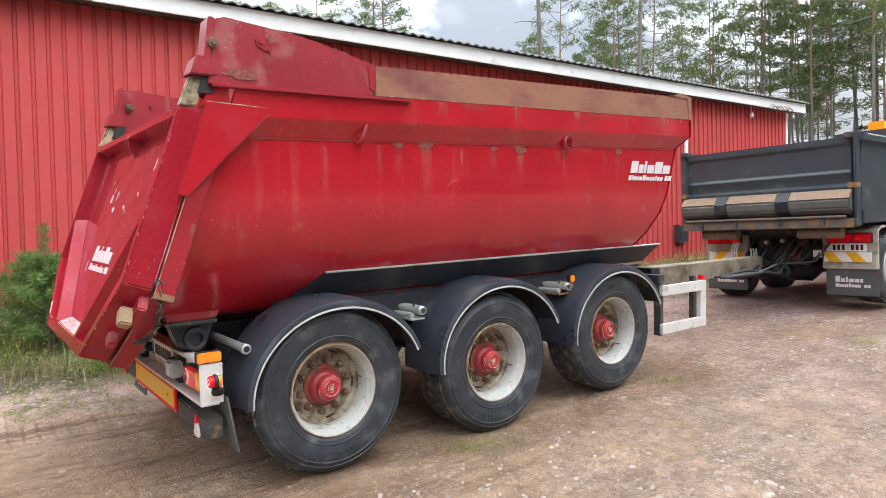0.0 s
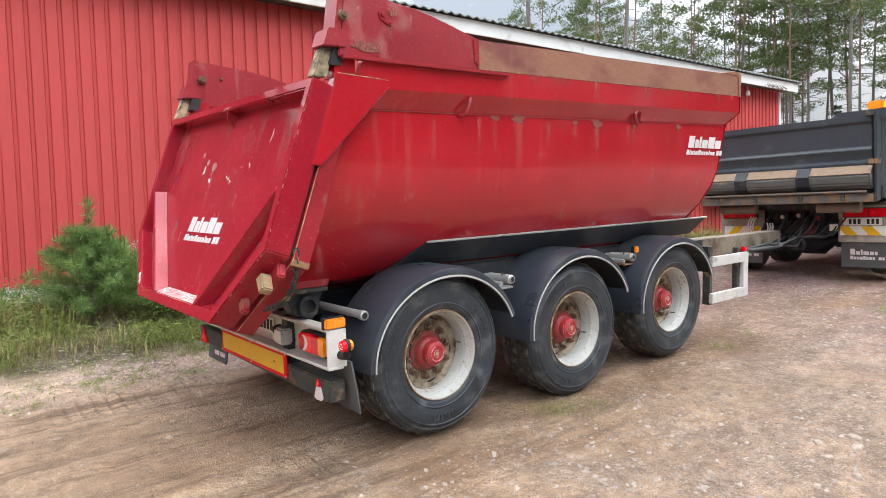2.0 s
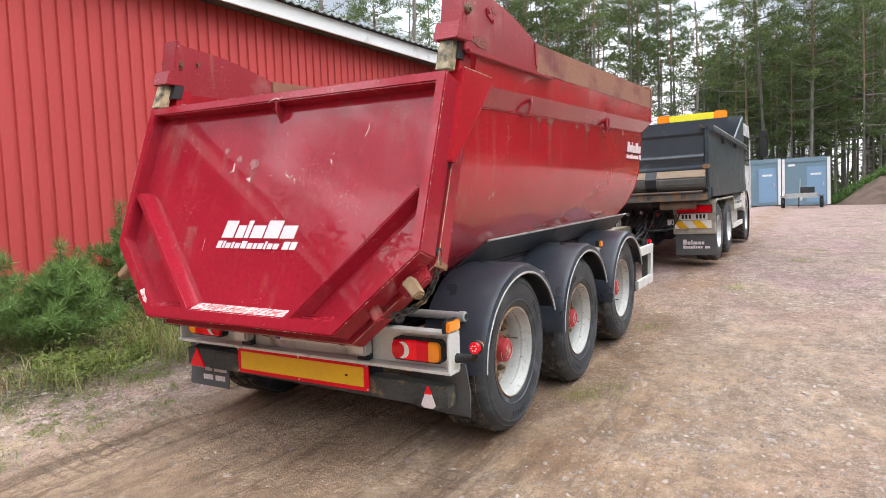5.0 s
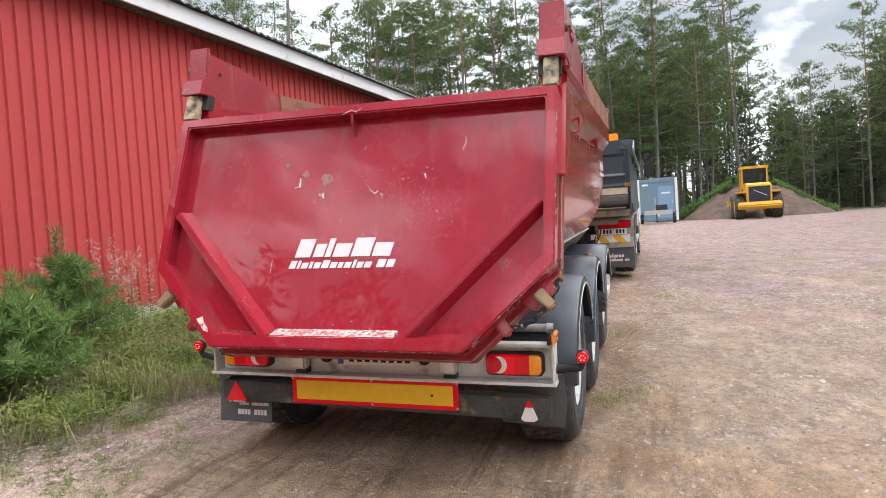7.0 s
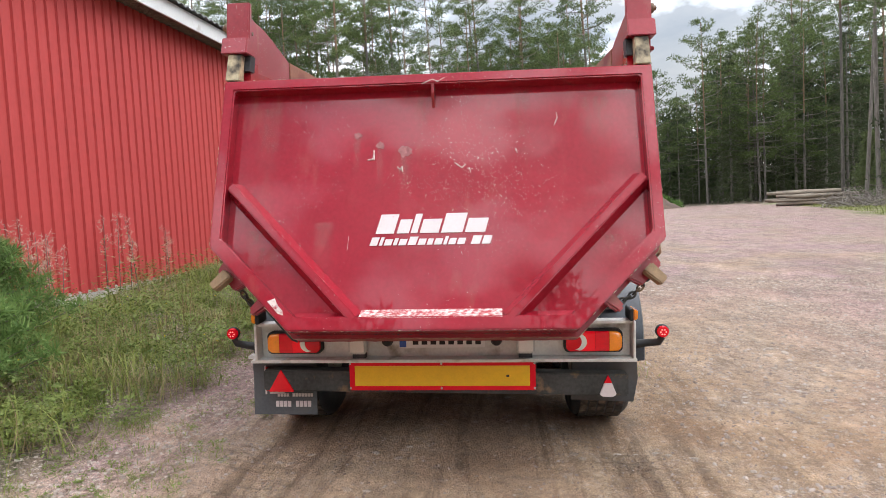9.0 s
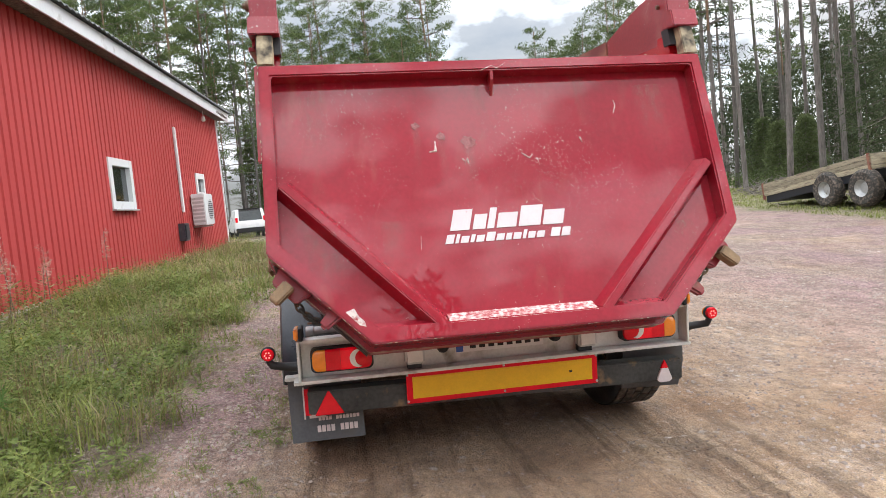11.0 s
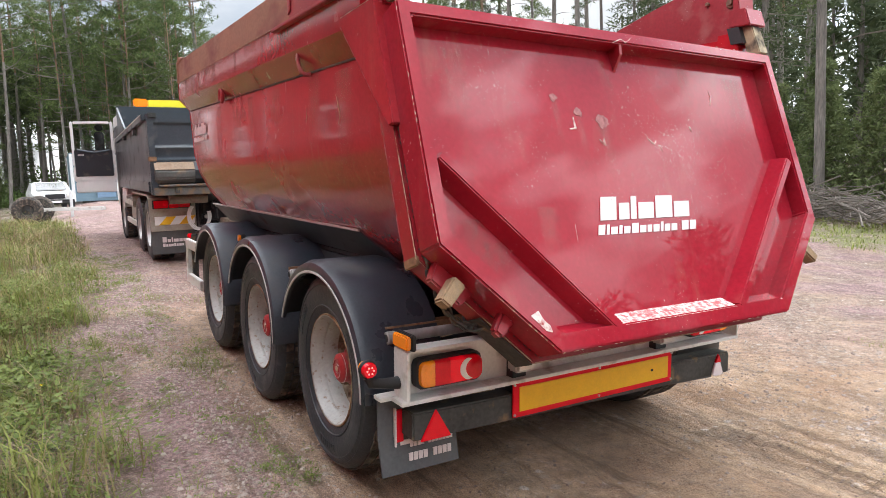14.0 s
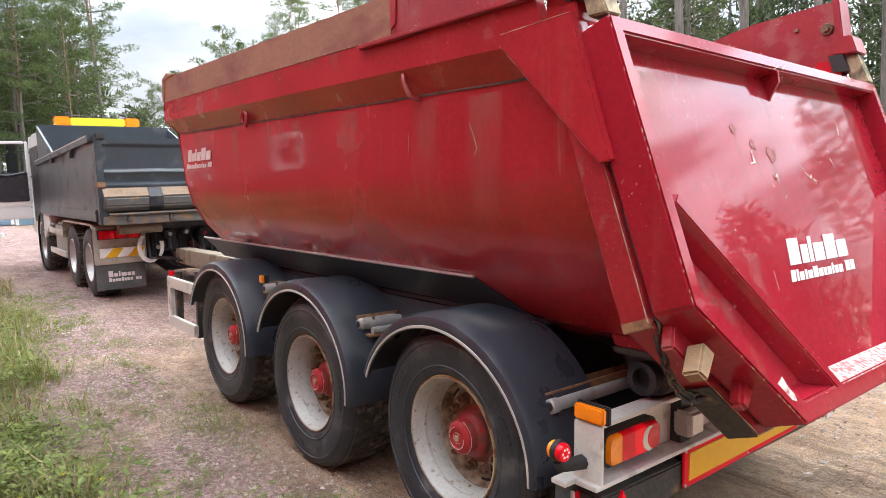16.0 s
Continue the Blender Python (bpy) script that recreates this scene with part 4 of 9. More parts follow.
part("rear_frame", post, M_REDWORN, body, "red steel post frame with worn edges", bevel=0.006)

M_POSTTOP = mat("mottled_bare_steel", (0.38, 0.31, 0.19), 0.6, var=0.3, scale=12, fine=60, dirt=(0.045, 0.038, 0.03), dirt_amt=0.85, dirt_scale=13)
# tailgate
gate = part("tailgate", Geo().prism([(u, w) for u, w in inset_poly(OUT, 0.03)], "z", -0.095, -0.085), M_REDGATE, trailer, "dark red ribbed steel tailgate with chipped paint", smooth=25)
gate.data.transform(TG)
gate_in = inset_poly(OUT, [0.075, 0.075, 0.062, 0.062, 0.062, 0.075])
part("gate_frame", frame_geo(OUT, gate_in, -0.155, 0.0, TG), M_REDGATE, gate, "", bevel=0.008)
for s in (-1, 1):
    rib = Geo()
    a, b = Vector((s * 1.12, 0.80)), Vector((s * 0.40, 0.05))
    d = (b - a).normalized()
    nrm = Vector((-d.y, d.x)) * s
    quad = [a - nrm * 0.055, b - nrm * 0.055, b + nrm * 0.055, a + nrm * 0.055]
    top = [a - nrm * 0.02, b - nrm * 0.02, b + nrm * 0.02, a + nrm * 0.02]
    rib.rings([[(p.x, p.y, -0.088) for p in quad], [(p.x, p.y, -0.004) for p in top]])
    r = part("diagonal_rib", rib, M_REDGATE, gate, bevel=0.005)
    r.data.transform(TG)
ledge = Geo().rings([[(-0.375, 0.045, -0.09), (-0.375, 0.115, -0.088), (-0.375, 0.058, -0.006)], [(0.365, 0.045, -0.09), (0.365, 0.115, -0.088), (0.365, 0.058, -0.006)]])
led = part("scraped_ledge", ledge, M_LEDGE, gate, "bottom ledge scraped to pale primer")
led.data.transform(TG)
for s in (-1, 1):
    corner = Geo().rings([[(s * 0.44, 0.055, -0.088), (s * 0.44, 0.10, -0.088), (s * 0.44, 0.06, -0.008)], [(s * 0.70, 0.055, -0.088), (s * 0.74, 0.10, -0.088), (s * 0.70, 0.06, -0.008)]])
    c = part("corner_ledge", corner, M_REDGATE, gate)
    c.data.transform(TG)
hook = part("gate_hook", Geo().prism([(1.38, -0.09), (1.38, -0.01), (1.33, -0.02), (1.28, -0.075), (1.26, -0.09)], "x", -0.008, 0.008), M_REDWORN, gate)
hook.data.transform(TG)


def lettering(m, parent, width, material, label):
    """A firm's two-line mark drawn as plain slanted blocks."""
    big = [(0.0, 0.150, 1.0), (0.175, 0.10, 0.72), (0.290, 0.055, 1.0), (0.365, 0.155, 0.72), (0.54, 0.175, 1.0), (0.735, 0.165, 0.72)]
    g = Geo()
    for x, w, h in big:
        h0, h1 = 0.10 * 1.0, 0.10 + 0.165 * h
        q = [(x + 0.28 * h0, h0), (x + w + 0.28 * h0, h0), (x + w + 0.28 * h1, h1), (x + 0.28 * h1, h1)]
        g.prism([(u * width - width / 2, w_ * width) for u, w_ in q], "z", 0.0, 0.002)
    x = 0.0
    for k in range(15):
        w = (0.05, 0.022, 0.05, 0.025, 0.05, 0.055, 0.05, 0.036, 0.05, 0.022, 0.046, 0.05, 0.0, 0.06, 0.055)[k]
        h = (0.07, 0.07, 0.052, 0.06, 0.052, 0.07, 0.052, 0.052, 0.052, 0.07, 0.052, 0.052, 0.0, 0.07, 0.07)[k]
        if w:
            q = [(x, 0.0), (x + w, 0.0), (x + w + 0.28 * h, h), (x + 0.28 * h, h)]
            g.prism([(u * width * 1.22 - width / 2 - 0.02 * width, w_ * width) for u, w_ in q], "z", 0.0, 0.002)
            x += w + 0.012
        else:
            x += 0.03
    ob = part("lettering", g, material, parent, label, smooth=0)
    ob.data.transform(m)
    return ob


lettering(TG @ Matrix.Translation((0.0, 0.462, -0.083)), gate, 0.66, M_WHITE, "white company lettering as slanted blocks")
SIDE_R = Matrix(((1, 0, 0, 3.38), (0, 0, -1, -1.160), (0, 1, 0, 1.905), (0, 0, 0, 1)))
SIDE_L = Matrix(((-1, 0, 0, 3.26), (0, 0, 1, 1.160), (0, 1, 0, 1.895), (0, 0, 0, 1)))
lettering(SIDE_R, body, 0.66, M_WHITE, "white company lettering as slanted blocks")
lettering(SIDE_L, body, 0.60, M_FADED, "faded white company lettering as slanted blocks")

M_SEAM = mat("rusted_seam", (0.045, 0.026, 0.020), 0.8, var=0.4, scale=12, fine=60, dirt=(0.16, 0.075, 0.05), dirt_amt=0.7, dirt_scale=9)
for s in (-1, 1):
    def Y(v):
        return s * v
    # corner gusset between post and top rail
    gus = Geo().prism([(-0.715, 2.285), (-0.375, 2.272), (-0.370, 2.232), (-0.845, 1.765), (-0.885, 1.775)], "y", Y(1.15), Y(1.236))
    part("gusset", gus, M_REDLEFT if s > 0 else M_RED, body, "red corner gusset plate", bevel=0.005)
    # thin ledge strip along the rail
    part("ledge_strip", Geo().bar((-0.69, Y(1.24), 2.375), (0.62, Y(1.24), 2.395), 0.035, 0.022), M_REDWORN, body, bevel=0.004)
    # worn seam under the rail
    part("seam", Geo().bar((-0.45, Y(1.158), 2.105), (3.70, Y(1.158), 2.205), 0.007, 0.009 if s > 0 else 0.006), M_SEAM if s > 0 else M_REDHUB, body, "rusted seam under the rail")
    # hood plate on the rear top corner
    prof = [(-0.705, 2.378), (-0.66, 2.735), (-0.60, 2.755), (-0.16, 2.715), (-0.02, 2.69), (0.30, 2.615), (0.355, 2.60), (0.345, 2.402)]
    hood = part("hood_plate", Geo().prism(prof, "y", Y(1.20), Y(1.235)), M_REDHOOD, body, "red steel top extension plate", bevel=0.006)
    back = Geo().prism([(-0.735, 2.44), (-0.690, 2.745), (-0.655, 2.745), (-0.69, 2.44)], "y", Y(1.095), Y(1.236))
    part("hood_end", back, M_REDHOOD, hood, bevel=0.006)
    band = Geo().prism([(-0.80, 2.425), (-0.765, 2.525), (-0.655, 2.525), (-0.66, 2.425)], "y", Y(1.09), Y(1.245))
    part("hood_band", band, M_REDHOOD, hood, bevel=0.006)
    bolt = disc(-0.675, Y(1.24), 2.60, 0.030, 0.03, "y", 12)
    bolt.add(*[(lambda q: (q.v, q.f))(disc(-0.675, Y(1.25), 2.60, 0.016, 0.04, "y", 6))][0])
    part("bolt", bolt, M_NUT, hood)
    inner = disc(-0.600, Y(1.196), 2.600, 0.036, 0.024, "y", 14)
    inner.add(*[(lambda q: (q.v, q.f))(disc(-0.600, Y(1.184), 2.600, 0.020, 0.03, "y", 6))][0])
    part("bolt", inner, M_NUT, hood)
    part("small_bolt", disc(-0.43, Y(1.195), 2.625, 0.013, 0.03, "y", 8), M_NUT, hood)
    part("lug_plate", Geo().prism([(-0.435, 2.655), (-0.405, 2.672), (-0.372, 2.655), (-0.335, 2.595), (-0.350, 2.582), (-0.425, 2.618)], "y", Y(1.234), Y(1.243)), M_REDWORN, hood, bevel=0.002)
    part("lug_bolt", disc(-0.403, Y(1.245), 2.643, 0.015, 0.012, "y", 12), M_REDWORN, hood)
    part("lug_bolt", disc(-0.352, Y(1.245), 2.600, 0.010, 0.012, "y", 8), M_REDWORN, hood)
    part("lug_plate", Geo().prism([(0.30, 2.59), (0.355, 2.585), (0.35, 2.43), (0.31, 2.45)], "y", Y(1.236), Y(1.243)), M_REDWORN, hood, bevel=0.002)
    # worn top of the post with a black rubber pad
    part("post_top", Geo().prism([(-0.85, 2.26), (-0.785, 2.425), (-0.715, 2.425), (-0.765, 2.26)], "y", Y(1.125), Y(1.205)), M_POSTTOP, body, "worn bare steel post top", bevel=0.006)
    part("rubber_pad", Geo().prism([(-0.76, 2.33), (-0.725, 2.425), (-0.65, 2.425), (-0.68, 2.33)], "y", Y(1.09), Y(1.215)), M_BLACK, body)
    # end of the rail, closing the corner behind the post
    part("rail_end", Geo().prism([(-0.728, 2.262), (-0.58, 2.262), (-0.58, 2.398), (-0.700, 2.398)], "y", Y(1.10), Y(1.206)), M_RED if s < 0 else M_REDLEFT, body, bevel=0.004)
    # rusty side board
    board = Geo()
    board.prism([(0.36, 2.405), (0.36, 2.60), (3.90, 2.70), (3.90, 2.49)], "y", Y(1.195), Y(1.228))
    part("side_board", board, M_RUSTBOARD, body, "rust-brown steel side board", bevel=0.004)
    part("front_flare", Geo().prism([(3.55, 2.692), (3.72, 2.715), (3.80, 2.735), (3.93, 2.70), (3.93, 2.49), (3.88, 2.49), (3.86, 2.68)], "y", Y(1.15), Y(1.236)), M_RUSTBOARD, body, bevel=0.006)
    # rope hooks
    part("rope_hook", Geo().tube([(0.300, Y(1.185), 2.230), (0.296, Y(1.208), 2.222), (0.286, Y(1.215), 2.195), (0.272, Y(1.213), 2.155), (0.258, Y(1.205), 2.122), (0.246, Y(1.185), 2.108), (0.240, Y(1.160), 2.112)], 0.012, 8), M_REDWORN, body)
    ring = Geo()
    pts = [(2.22 + 0.045 * math.cos(a), Y(1.19), 2.20 + 0.055 * math.sin(a)) for a in np.linspace(-0.6, 4.4, 12)]
    part("lashing_ring", ring.tube(pts, 0.016, 8), M_REDWORN, body)
# rust scars where lugs were burnt off, and the runs of rust below them
rs = random.Random(11)


def blotch(parent, m, r, squash=0.6, material=M_BLOTCH):
    """A thin ragged burnt spot."""
    ring = [(r * rs.uniform(0.55, 1.1) * math.cos(a), squash * r * rs.uniform(0.55, 1.1) * math.sin(a)) for a in np.linspace(0, 2 * math.pi, 18)[:-1]]
    o = part("weld_scar", Geo().prism(ring, "z", -0.002, 0.003), material, parent)
    o.data.transform(m)


def run_down(parent, m, w, h, material, lean=0.0):
    """A dust run hanging from m, w wide and h long."""
    k = 5
    g = Geo().add([((i % 2 - 0.5) * w + lean * (i // 2) / k * h, -h * (i // 2) / k, 0.0) for i in range(2 * k + 2)], [(2 * i, 2 * i + 1, 2 * i + 3, 2 * i + 2) for i in range(k)])
    o = part("dust_run", g, material, parent, "run of dust and rust")
    o.data.transform(m)


def on_side(s, x, z, y=1.1575):
    """Axes on a body side: along, up, outwards."""
    return Matrix(((-s, 0, 0, x), (0, 0, s, s * y), (0, 1, 0, z), (0, 0, 0, 1)))


for x, z, r, h, w in ((0.57, 2.11, 0.045, 0.24, 0.06), (0.80, 2.12, 0.075, 0.52, 0.10), (1.43, 2.12, 0.04, 0.20, 0.07), (1.70, 2.125, 0.075, 0.22, 0.09), (2.90, 2.155, 0.055, 0.34, 0.08), (2.2, 2.13, 0.03, 0.3, 0.05)):
    blotch(body, on_side(-1, x, z), r, 0.5)
    run_down(body, on_side(-1, x, z, 1.1572), w, h, M_STAINX)
for x, z, h, w in ((0.2, 2.10, 0.5, 0.2), (0.9, 2.11, 0.35, 0.3), (1.5, 2.12, 0.45, 0.15), (1.9, 2.13, 0.3, 0.3), (2.5, 2.14, 0.5, 0.2), (3.3, 2.16, 0.3, 0.2), (-0.2, 2.08, 0.7, 0.25)):
    run_down(body, on_side(1, x, z, 1.1572), w, h, M_STAINX)
    run_down(body, on_side(-1, x + 0.22, z, 1.1568), w * 0.22, h * 0.6, M_STAINX)
for s in (-1, 1):
    for x, z, w, h in ((-0.66, 2.26, 0.10, 0.40), (-0.56, 2.24, 0.16, 0.30), (-0.43, 2.24, 0.09, 0.16)):
        run_down(body, on_side(s, x, z, 1.2145), w, h, M_STAINX)
    blotch(body, on_side(s, -0.635, 2.255, 1.2140), 0.075, 0.45)
    for x, z, w, h in ((-0.34, 2.59, 0.022, 0.12), (-0.20, 2.69, 0.026, 0.22), (-0.03, 2.66, 0.018, 0.16), (0.11, 2.63, 0.022, 0.14), (0.21, 2.55, 0.016, 0.10)):
        run_down(body, on_side(s, x, z, 1.2365), w, h, M_STAINX)
    blotch(body, on_side(s, -0.33, 2.665, 1.2360), 0.04, 0.6)
    blotch(body, on_side(s, -0.52, 2.45, 1.2360), 0.11, 0.3)
    for x, w, h in ((0.9, 0.12, 0.13), (1.6, 0.08, 0.14), (2.3, 0.16, 0.12), (2.9, 0.1, 0.14), (3.5, 0.14, 0.13), (1.2, 0.3, 0.06), (2.6, 0.4, 0.06)):
        run_down(body, on_side(s, x, top_z(x) - 0.005, 1.2272), w, h, M_STAINX)


# ---- wheels ----
WR, WZ = 0.525, 0.535


def hash_01(v):
    return (math.sin(v * 12.9898) * 43758.5453) % 1.0


def wheel(parent):
    """A deep-dish wheel about the origin, outer face towards -y."""
    w = Geo()
    tyre_prof = [(0.292, -0.150), (0.304, -0.166), (0.322, -0.178), (0.338, -0.181), (0.341, -0.186), (0.347, -0.187), (0.351, -0.184), (0.385, -0.190), (0.420, -0.192), (0.452, -0.1885), (0.455, -0.192), (0.462, -0.191), (0.466, -0.186), (0.484, -0.180), (0.487, -0.1825), (0.493, -0.178), (0.502, -0.168), (0.518, -0.150), (0.524, -0.12), (0.525, 0.0), (0.524, 0.12),
                 (0.518, 0.150), (0.502, 0.168), (0.47, 0.184), (0.42, 0.192), (0.36, 0.188), (0.292, 0.150)]
    root = part("wheel", w.lathe([(0.09, -0.05), (0.10, -0.02), (0.10, 0.16), (0.06, 0.18)], "y", 20), M_CHASSIS, parent, "single wide wheel on a white rim")
    tyre = part("tyre", Geo().lathe(tyre_prof, "y", 64, caps=False), M_TYRE, root, "worn black truck tyre")
    rim_prof = [(0.292, -0.150), (0.302, -0.162), (0.299, -0.172), (0.289, -0.170), (0.281, -0.158), (0.274, -0.128), (0.266, -0.120), (0.262, -0.112), (0.263, -0.100), (0.258, -0.092), (0.256, -0.03), (0.252, 0.05), (0.250, 0.07), (0.270, 0.11), (0.292, 0.152)]
    rim = part("rim", Geo().lathe(rim_prof, "y", 48, caps=False), M_RIM, root, "white painted steel rim with rust spots")
    disc_prof = [(0.2555, -0.022), (0.250, -0.006), (0.238, 0.008), (0.224, 0.012), (0.208, 0.004), (0.192, 0.0), (0.10, 0.0), (0.10, 0.019), (0.2, 0.019), (0.258, 0.024)]
    part("disc", Geo().lathe(disc_prof, "y", 48, caps=False), M_DISC, root, "grimy wheel disc")
    flange_prof = [(0.0, 0.0000), (0.140, 0.0000), (0.140, -0.0120), (0.132, -0.0200), (0.118, -0.0260), (0.110, -0.0400)]
    flange = part("hub_flange", Geo().lathe(flange_prof, "y", 28, caps=False), M_FLANGE, root, "rusty red hub flange")
    hub_prof = [(0.112, -0.0340), (0.106, -0.0520), (0.092, -0.0640), (0.082, -0.0700), (0.078, -0.1020), (0.074, -0.1140), (0.062, -0.1240), (0.048, -0.1260), (0.0, -0.1260)]
    hub = part("hub", Geo().lathe(hub_prof, "y", 28, caps=False), M_REDHUB, root, "red painted hub with chipped cap")
    part("hub_cap", Geo().lathe([(0.0, -0.1310), (0.022, -0.1310), (0.024, -0.1265), (0.044, -0.1265), (0.049, -0.1305), (0.062, -0.1280), (0.077, -0.1160), (0.081, -0.0960)], "y", 28, caps=False), M_HUBCAP, hub, "hub cap chipped to bare metal in rings")
    part("cap_centre", Geo().lathe([(0.0, -0.1345), (0.014, -0.1345), (0.017, -0.1300)], "y", 16, caps=False), M_BARE, hub)
    for r_, y_ in ((0.0255, -0.1285), (0.0505, -0.1322), (0.0795, -0.1085)):
        a_ = 40 * r_                          # paint chipped from the cap's edges in long arcs
        ring_ = Geo().tube([(r_ * math.cos(a_ + 0.2 * k), y_, r_ * math.sin(a_ + 0.2 * k)) for k in range(24)], [0.0008 + 0.0018 * hash_01(k * 7.1 + r_ * 900) for k in range(24)], 4)
        part("chipped_edge", ring_, M_SCRAPE, hub)
    part("rim_edge", Geo().lathe([(0.3025, -0.162), (0.2995, -0.1735), (0.2945, -0.1735)], "y", 48, caps=False), M_RIMEDGE, rim)
    for k in range(10):
        a = 2 * math.pi * (k + 0.5) / 10
        x, z = 0.168 * math.cos(a), 0.168 * math.sin(a)
        nut = Geo().lathe([(0.028, 0.0), (0.028, -0.012), (0.022, -0.016), (0.021, -0.042), (0.013, -0.046), (0.012, -0.060), (0.0, -0.062)], "y", 8, (x, 0, z))
        part("wheel_nut", nut, M_NUT, root)
    for k in range(10):
        a = 2 * math.pi * k / 10 + 0.05
        hole = Geo().rings([[(r * math.cos(a + q), yy, r * math.sin(a + q)) for q, r in ((-0.13, 0.216), (0.0, 0.213), (0.13, 0.216), (0.15, 0.224), (0.13, 0.232), (0.0, 0.235), (-0.13, 0.232), (-0.15, 0.224))] for yy in (0.0095, 0.024)])
        if k % 2 == 0:
            part("hand_hole", hole, M_BLACK, rim)
    marks_ = Geo()
    for a_mid in (0.4, 2.5, 4.6):
        for k in range(7):
            a0, a1 = a_mid + k * 0.075, a_mid + k * 0.075 + 0.05
            marks_.add([(r * math.cos(a), y, r * math.sin(a)) for y in (-0.1905, -0.1945) for r, a in ((0.392, a0), (0.392, a1), (0.428, a1), (0.428, a0))], [(4, 5, 6, 7), (0, 1, 5, 4), (1, 2, 6, 5), (2, 3, 7, 6), (3, 0, 4, 7)])
    tagged(part("moulded_script", marks_, M_TYRE, tyre, smooth=0), kind="stuff")
    # tread: four ribs broken by cross grooves
    tread = Geo()
    for row in range(5):
        y0 = -0.138 + row * 0.0565
        for k in range(44):
            a0 = 2 * math.pi * (k + 0.5 * (row % 2)) / 44
            a1 = a0 + 2 * math.pi / 44 * 0.80
            vs = []
            for r in (0.520, 0.532):
                for a, y in ((a0, y0), (a1, y0 + 0.006), (a1, y0 + 0.050), (a0, y0 + 0.044)):
                    vs.append((r * math.cos(a), y, r * math.sin(a)))
            tread.add(vs, [(4, 5, 6, 7), (0, 1, 5, 4), (1, 2, 6, 5), (2, 3, 7, 6), (3, 0, 4, 7)])
    part("tread", tread, M_TREAD, tyre, "dusty worn tread", smooth=0)
    # valve
    part("valve", Geo().tube([(0.235, -0.04, 0.06), (0.232, -0.09, 0.06)], 0.006, 6), M_NUT, rim)
    return root


AXLES = [0.03, 1.41, 2.80]
AXLE_Z = [WZ + 0.005, WZ - 0.035, WZ + 0.03]      # the middle axle hangs in a hollow
first = wheel(trailer)
first.matrix_basis = pose(AXLES[0], -1.0, AXLE_Z[0], 0, 7, 0)
for i, ax in enumerate(AXLES):
    for s in (-1, 1):
        if (i, s) != (0, -1):
            copy_thing(first, pose(ax, s * 1.0, AXLE_Z[i], 0, 23 * i + 9, 0 if s < 0 else 180))
    part("axle", Geo().tube([(ax, -0.85, AXLE_Z[i]), (ax, 0.85, AXLE_Z[i])], 0.075, 12), M_CHASSIS, trailer)
    for s in (-1, 1):
        part("trailing_arm", Geo().bar((ax, s * 0.5, WZ + 0.03), (ax - 0.55, s * 0.5, WZ + 0.22), 0.10, 0.10), M_CHASSIS, trailer)
        part("air_bag", Geo().lathe([(0.12, 0.60), (0.15, 0.66), (0.15, 0.72), (0.135, 0.75), (0.15, 0.80), (0.12, 0.86)], "z", 16, (ax + 0.28, s * 0.5, 0)), M_BLACK, trailer)

# mudguards
for i, ax in enumerate(AXLES):
    for s in (-1, 1):
        a0, a1 = (-1 if i == 0 else -5), 160
        gz = WZ + (0.005, 0.02, 0.03)[i]
        # across, half length, height: the outer lip hangs down over the tyre
        sect = [(1.232, 0.588, 0.515), (1.238, 0.612, 0.545), (1.228, 0.632, 0.572), (1.19, 0.642, 0.588), (0.80, 0.642, 0.590), (0.80, 0.630, 0.578), (1.185, 0.628, 0.575), (1.212, 0.615, 0.556), (1.214, 0.588, 0.515)]
        rings = []
        for a in np.linspace(radians(180 - a0), radians(180 - a1), 34):
            rings.append([(ax + 0.045 + r * math.cos(a), s * y, gz + h * math.sin(a)) for y, r, h in sect])
        g = Geo().rings(rings)
        mg = part("mudguard", g, M_GUARD, trailer, "black plastic mudguard with a grey edge")
        tr = [(1.2395, 0.603, 0.531), (1.2395, 0.5945, 0.5205), (1.232, 0.592, 0.518), (1.232, 0.605, 0.533)]
        rings = []
        for a in np.linspace(radians(180 - a0), radians(180 - a1), 34):
            rings.append([(ax + 0.045 + r * math.cos(a), s * y, gz + h * math.sin(a)) for y, r, h in tr])
        part("edge_trim", Geo().rings(rings), M_TRIM, mg)

# chassis
for s in (-1, 1):
    beam = Geo()
    for z0, z1, w in ((0.68, 0.70, 0.16), (0.93, 0.95, 0.16), (0.70, 0.93, 0.02)):
        beam.box((-0.62, s * 0.42 - w / 2, z0), (4.15, s * 0.42 + w / 2, z1))
    part("chassis_beam", beam, M_CHASSIS, trailer, "dark painted chassis beam")
    sk = Geo().rings([[(0.10, s * 0.955, 1.268), (0.10, s * 0.935, 1.272), (-0.12, s * 0.80, 1.10), (-0.12, s * 0.82, 1.096)],
                      [(3.80, s * 0.955, 1.284), (3.80, s * 0.935, 1.288), (3.70, s * 0.80, 1.12), (3.70, s * 0.82, 1.116)]])
    skirt = part("side_skirt", sk, M_CHASSIS, trailer, "dark steel cradle plate with a bare edge")
    part("skirt_edge", Geo().tube([(0.10, s * 0.957, 1.272), (3.80, s * 0.957, 1.288)], 0.0085, 6), M_GALV, skirt)
    part("cradle_plate", Geo().prism([(-0.35, 0.92), (0.10, 1.06), (3.60, 1.06), (3.6, 0.92)], "y", s * 0.78, s * 0.80), M_CHASSIS, trailer)
part("cross_member", Geo().box((-0.60, -0.42, 0.72), (-0.50, 0.42, 0.92)), M_CHASSIS, trailer)
part("cradle_floor", Geo().box((-0.20, -0.78, 1.062), (3.70, 0.78, 1.085)), M_CHASSIS, trailer)
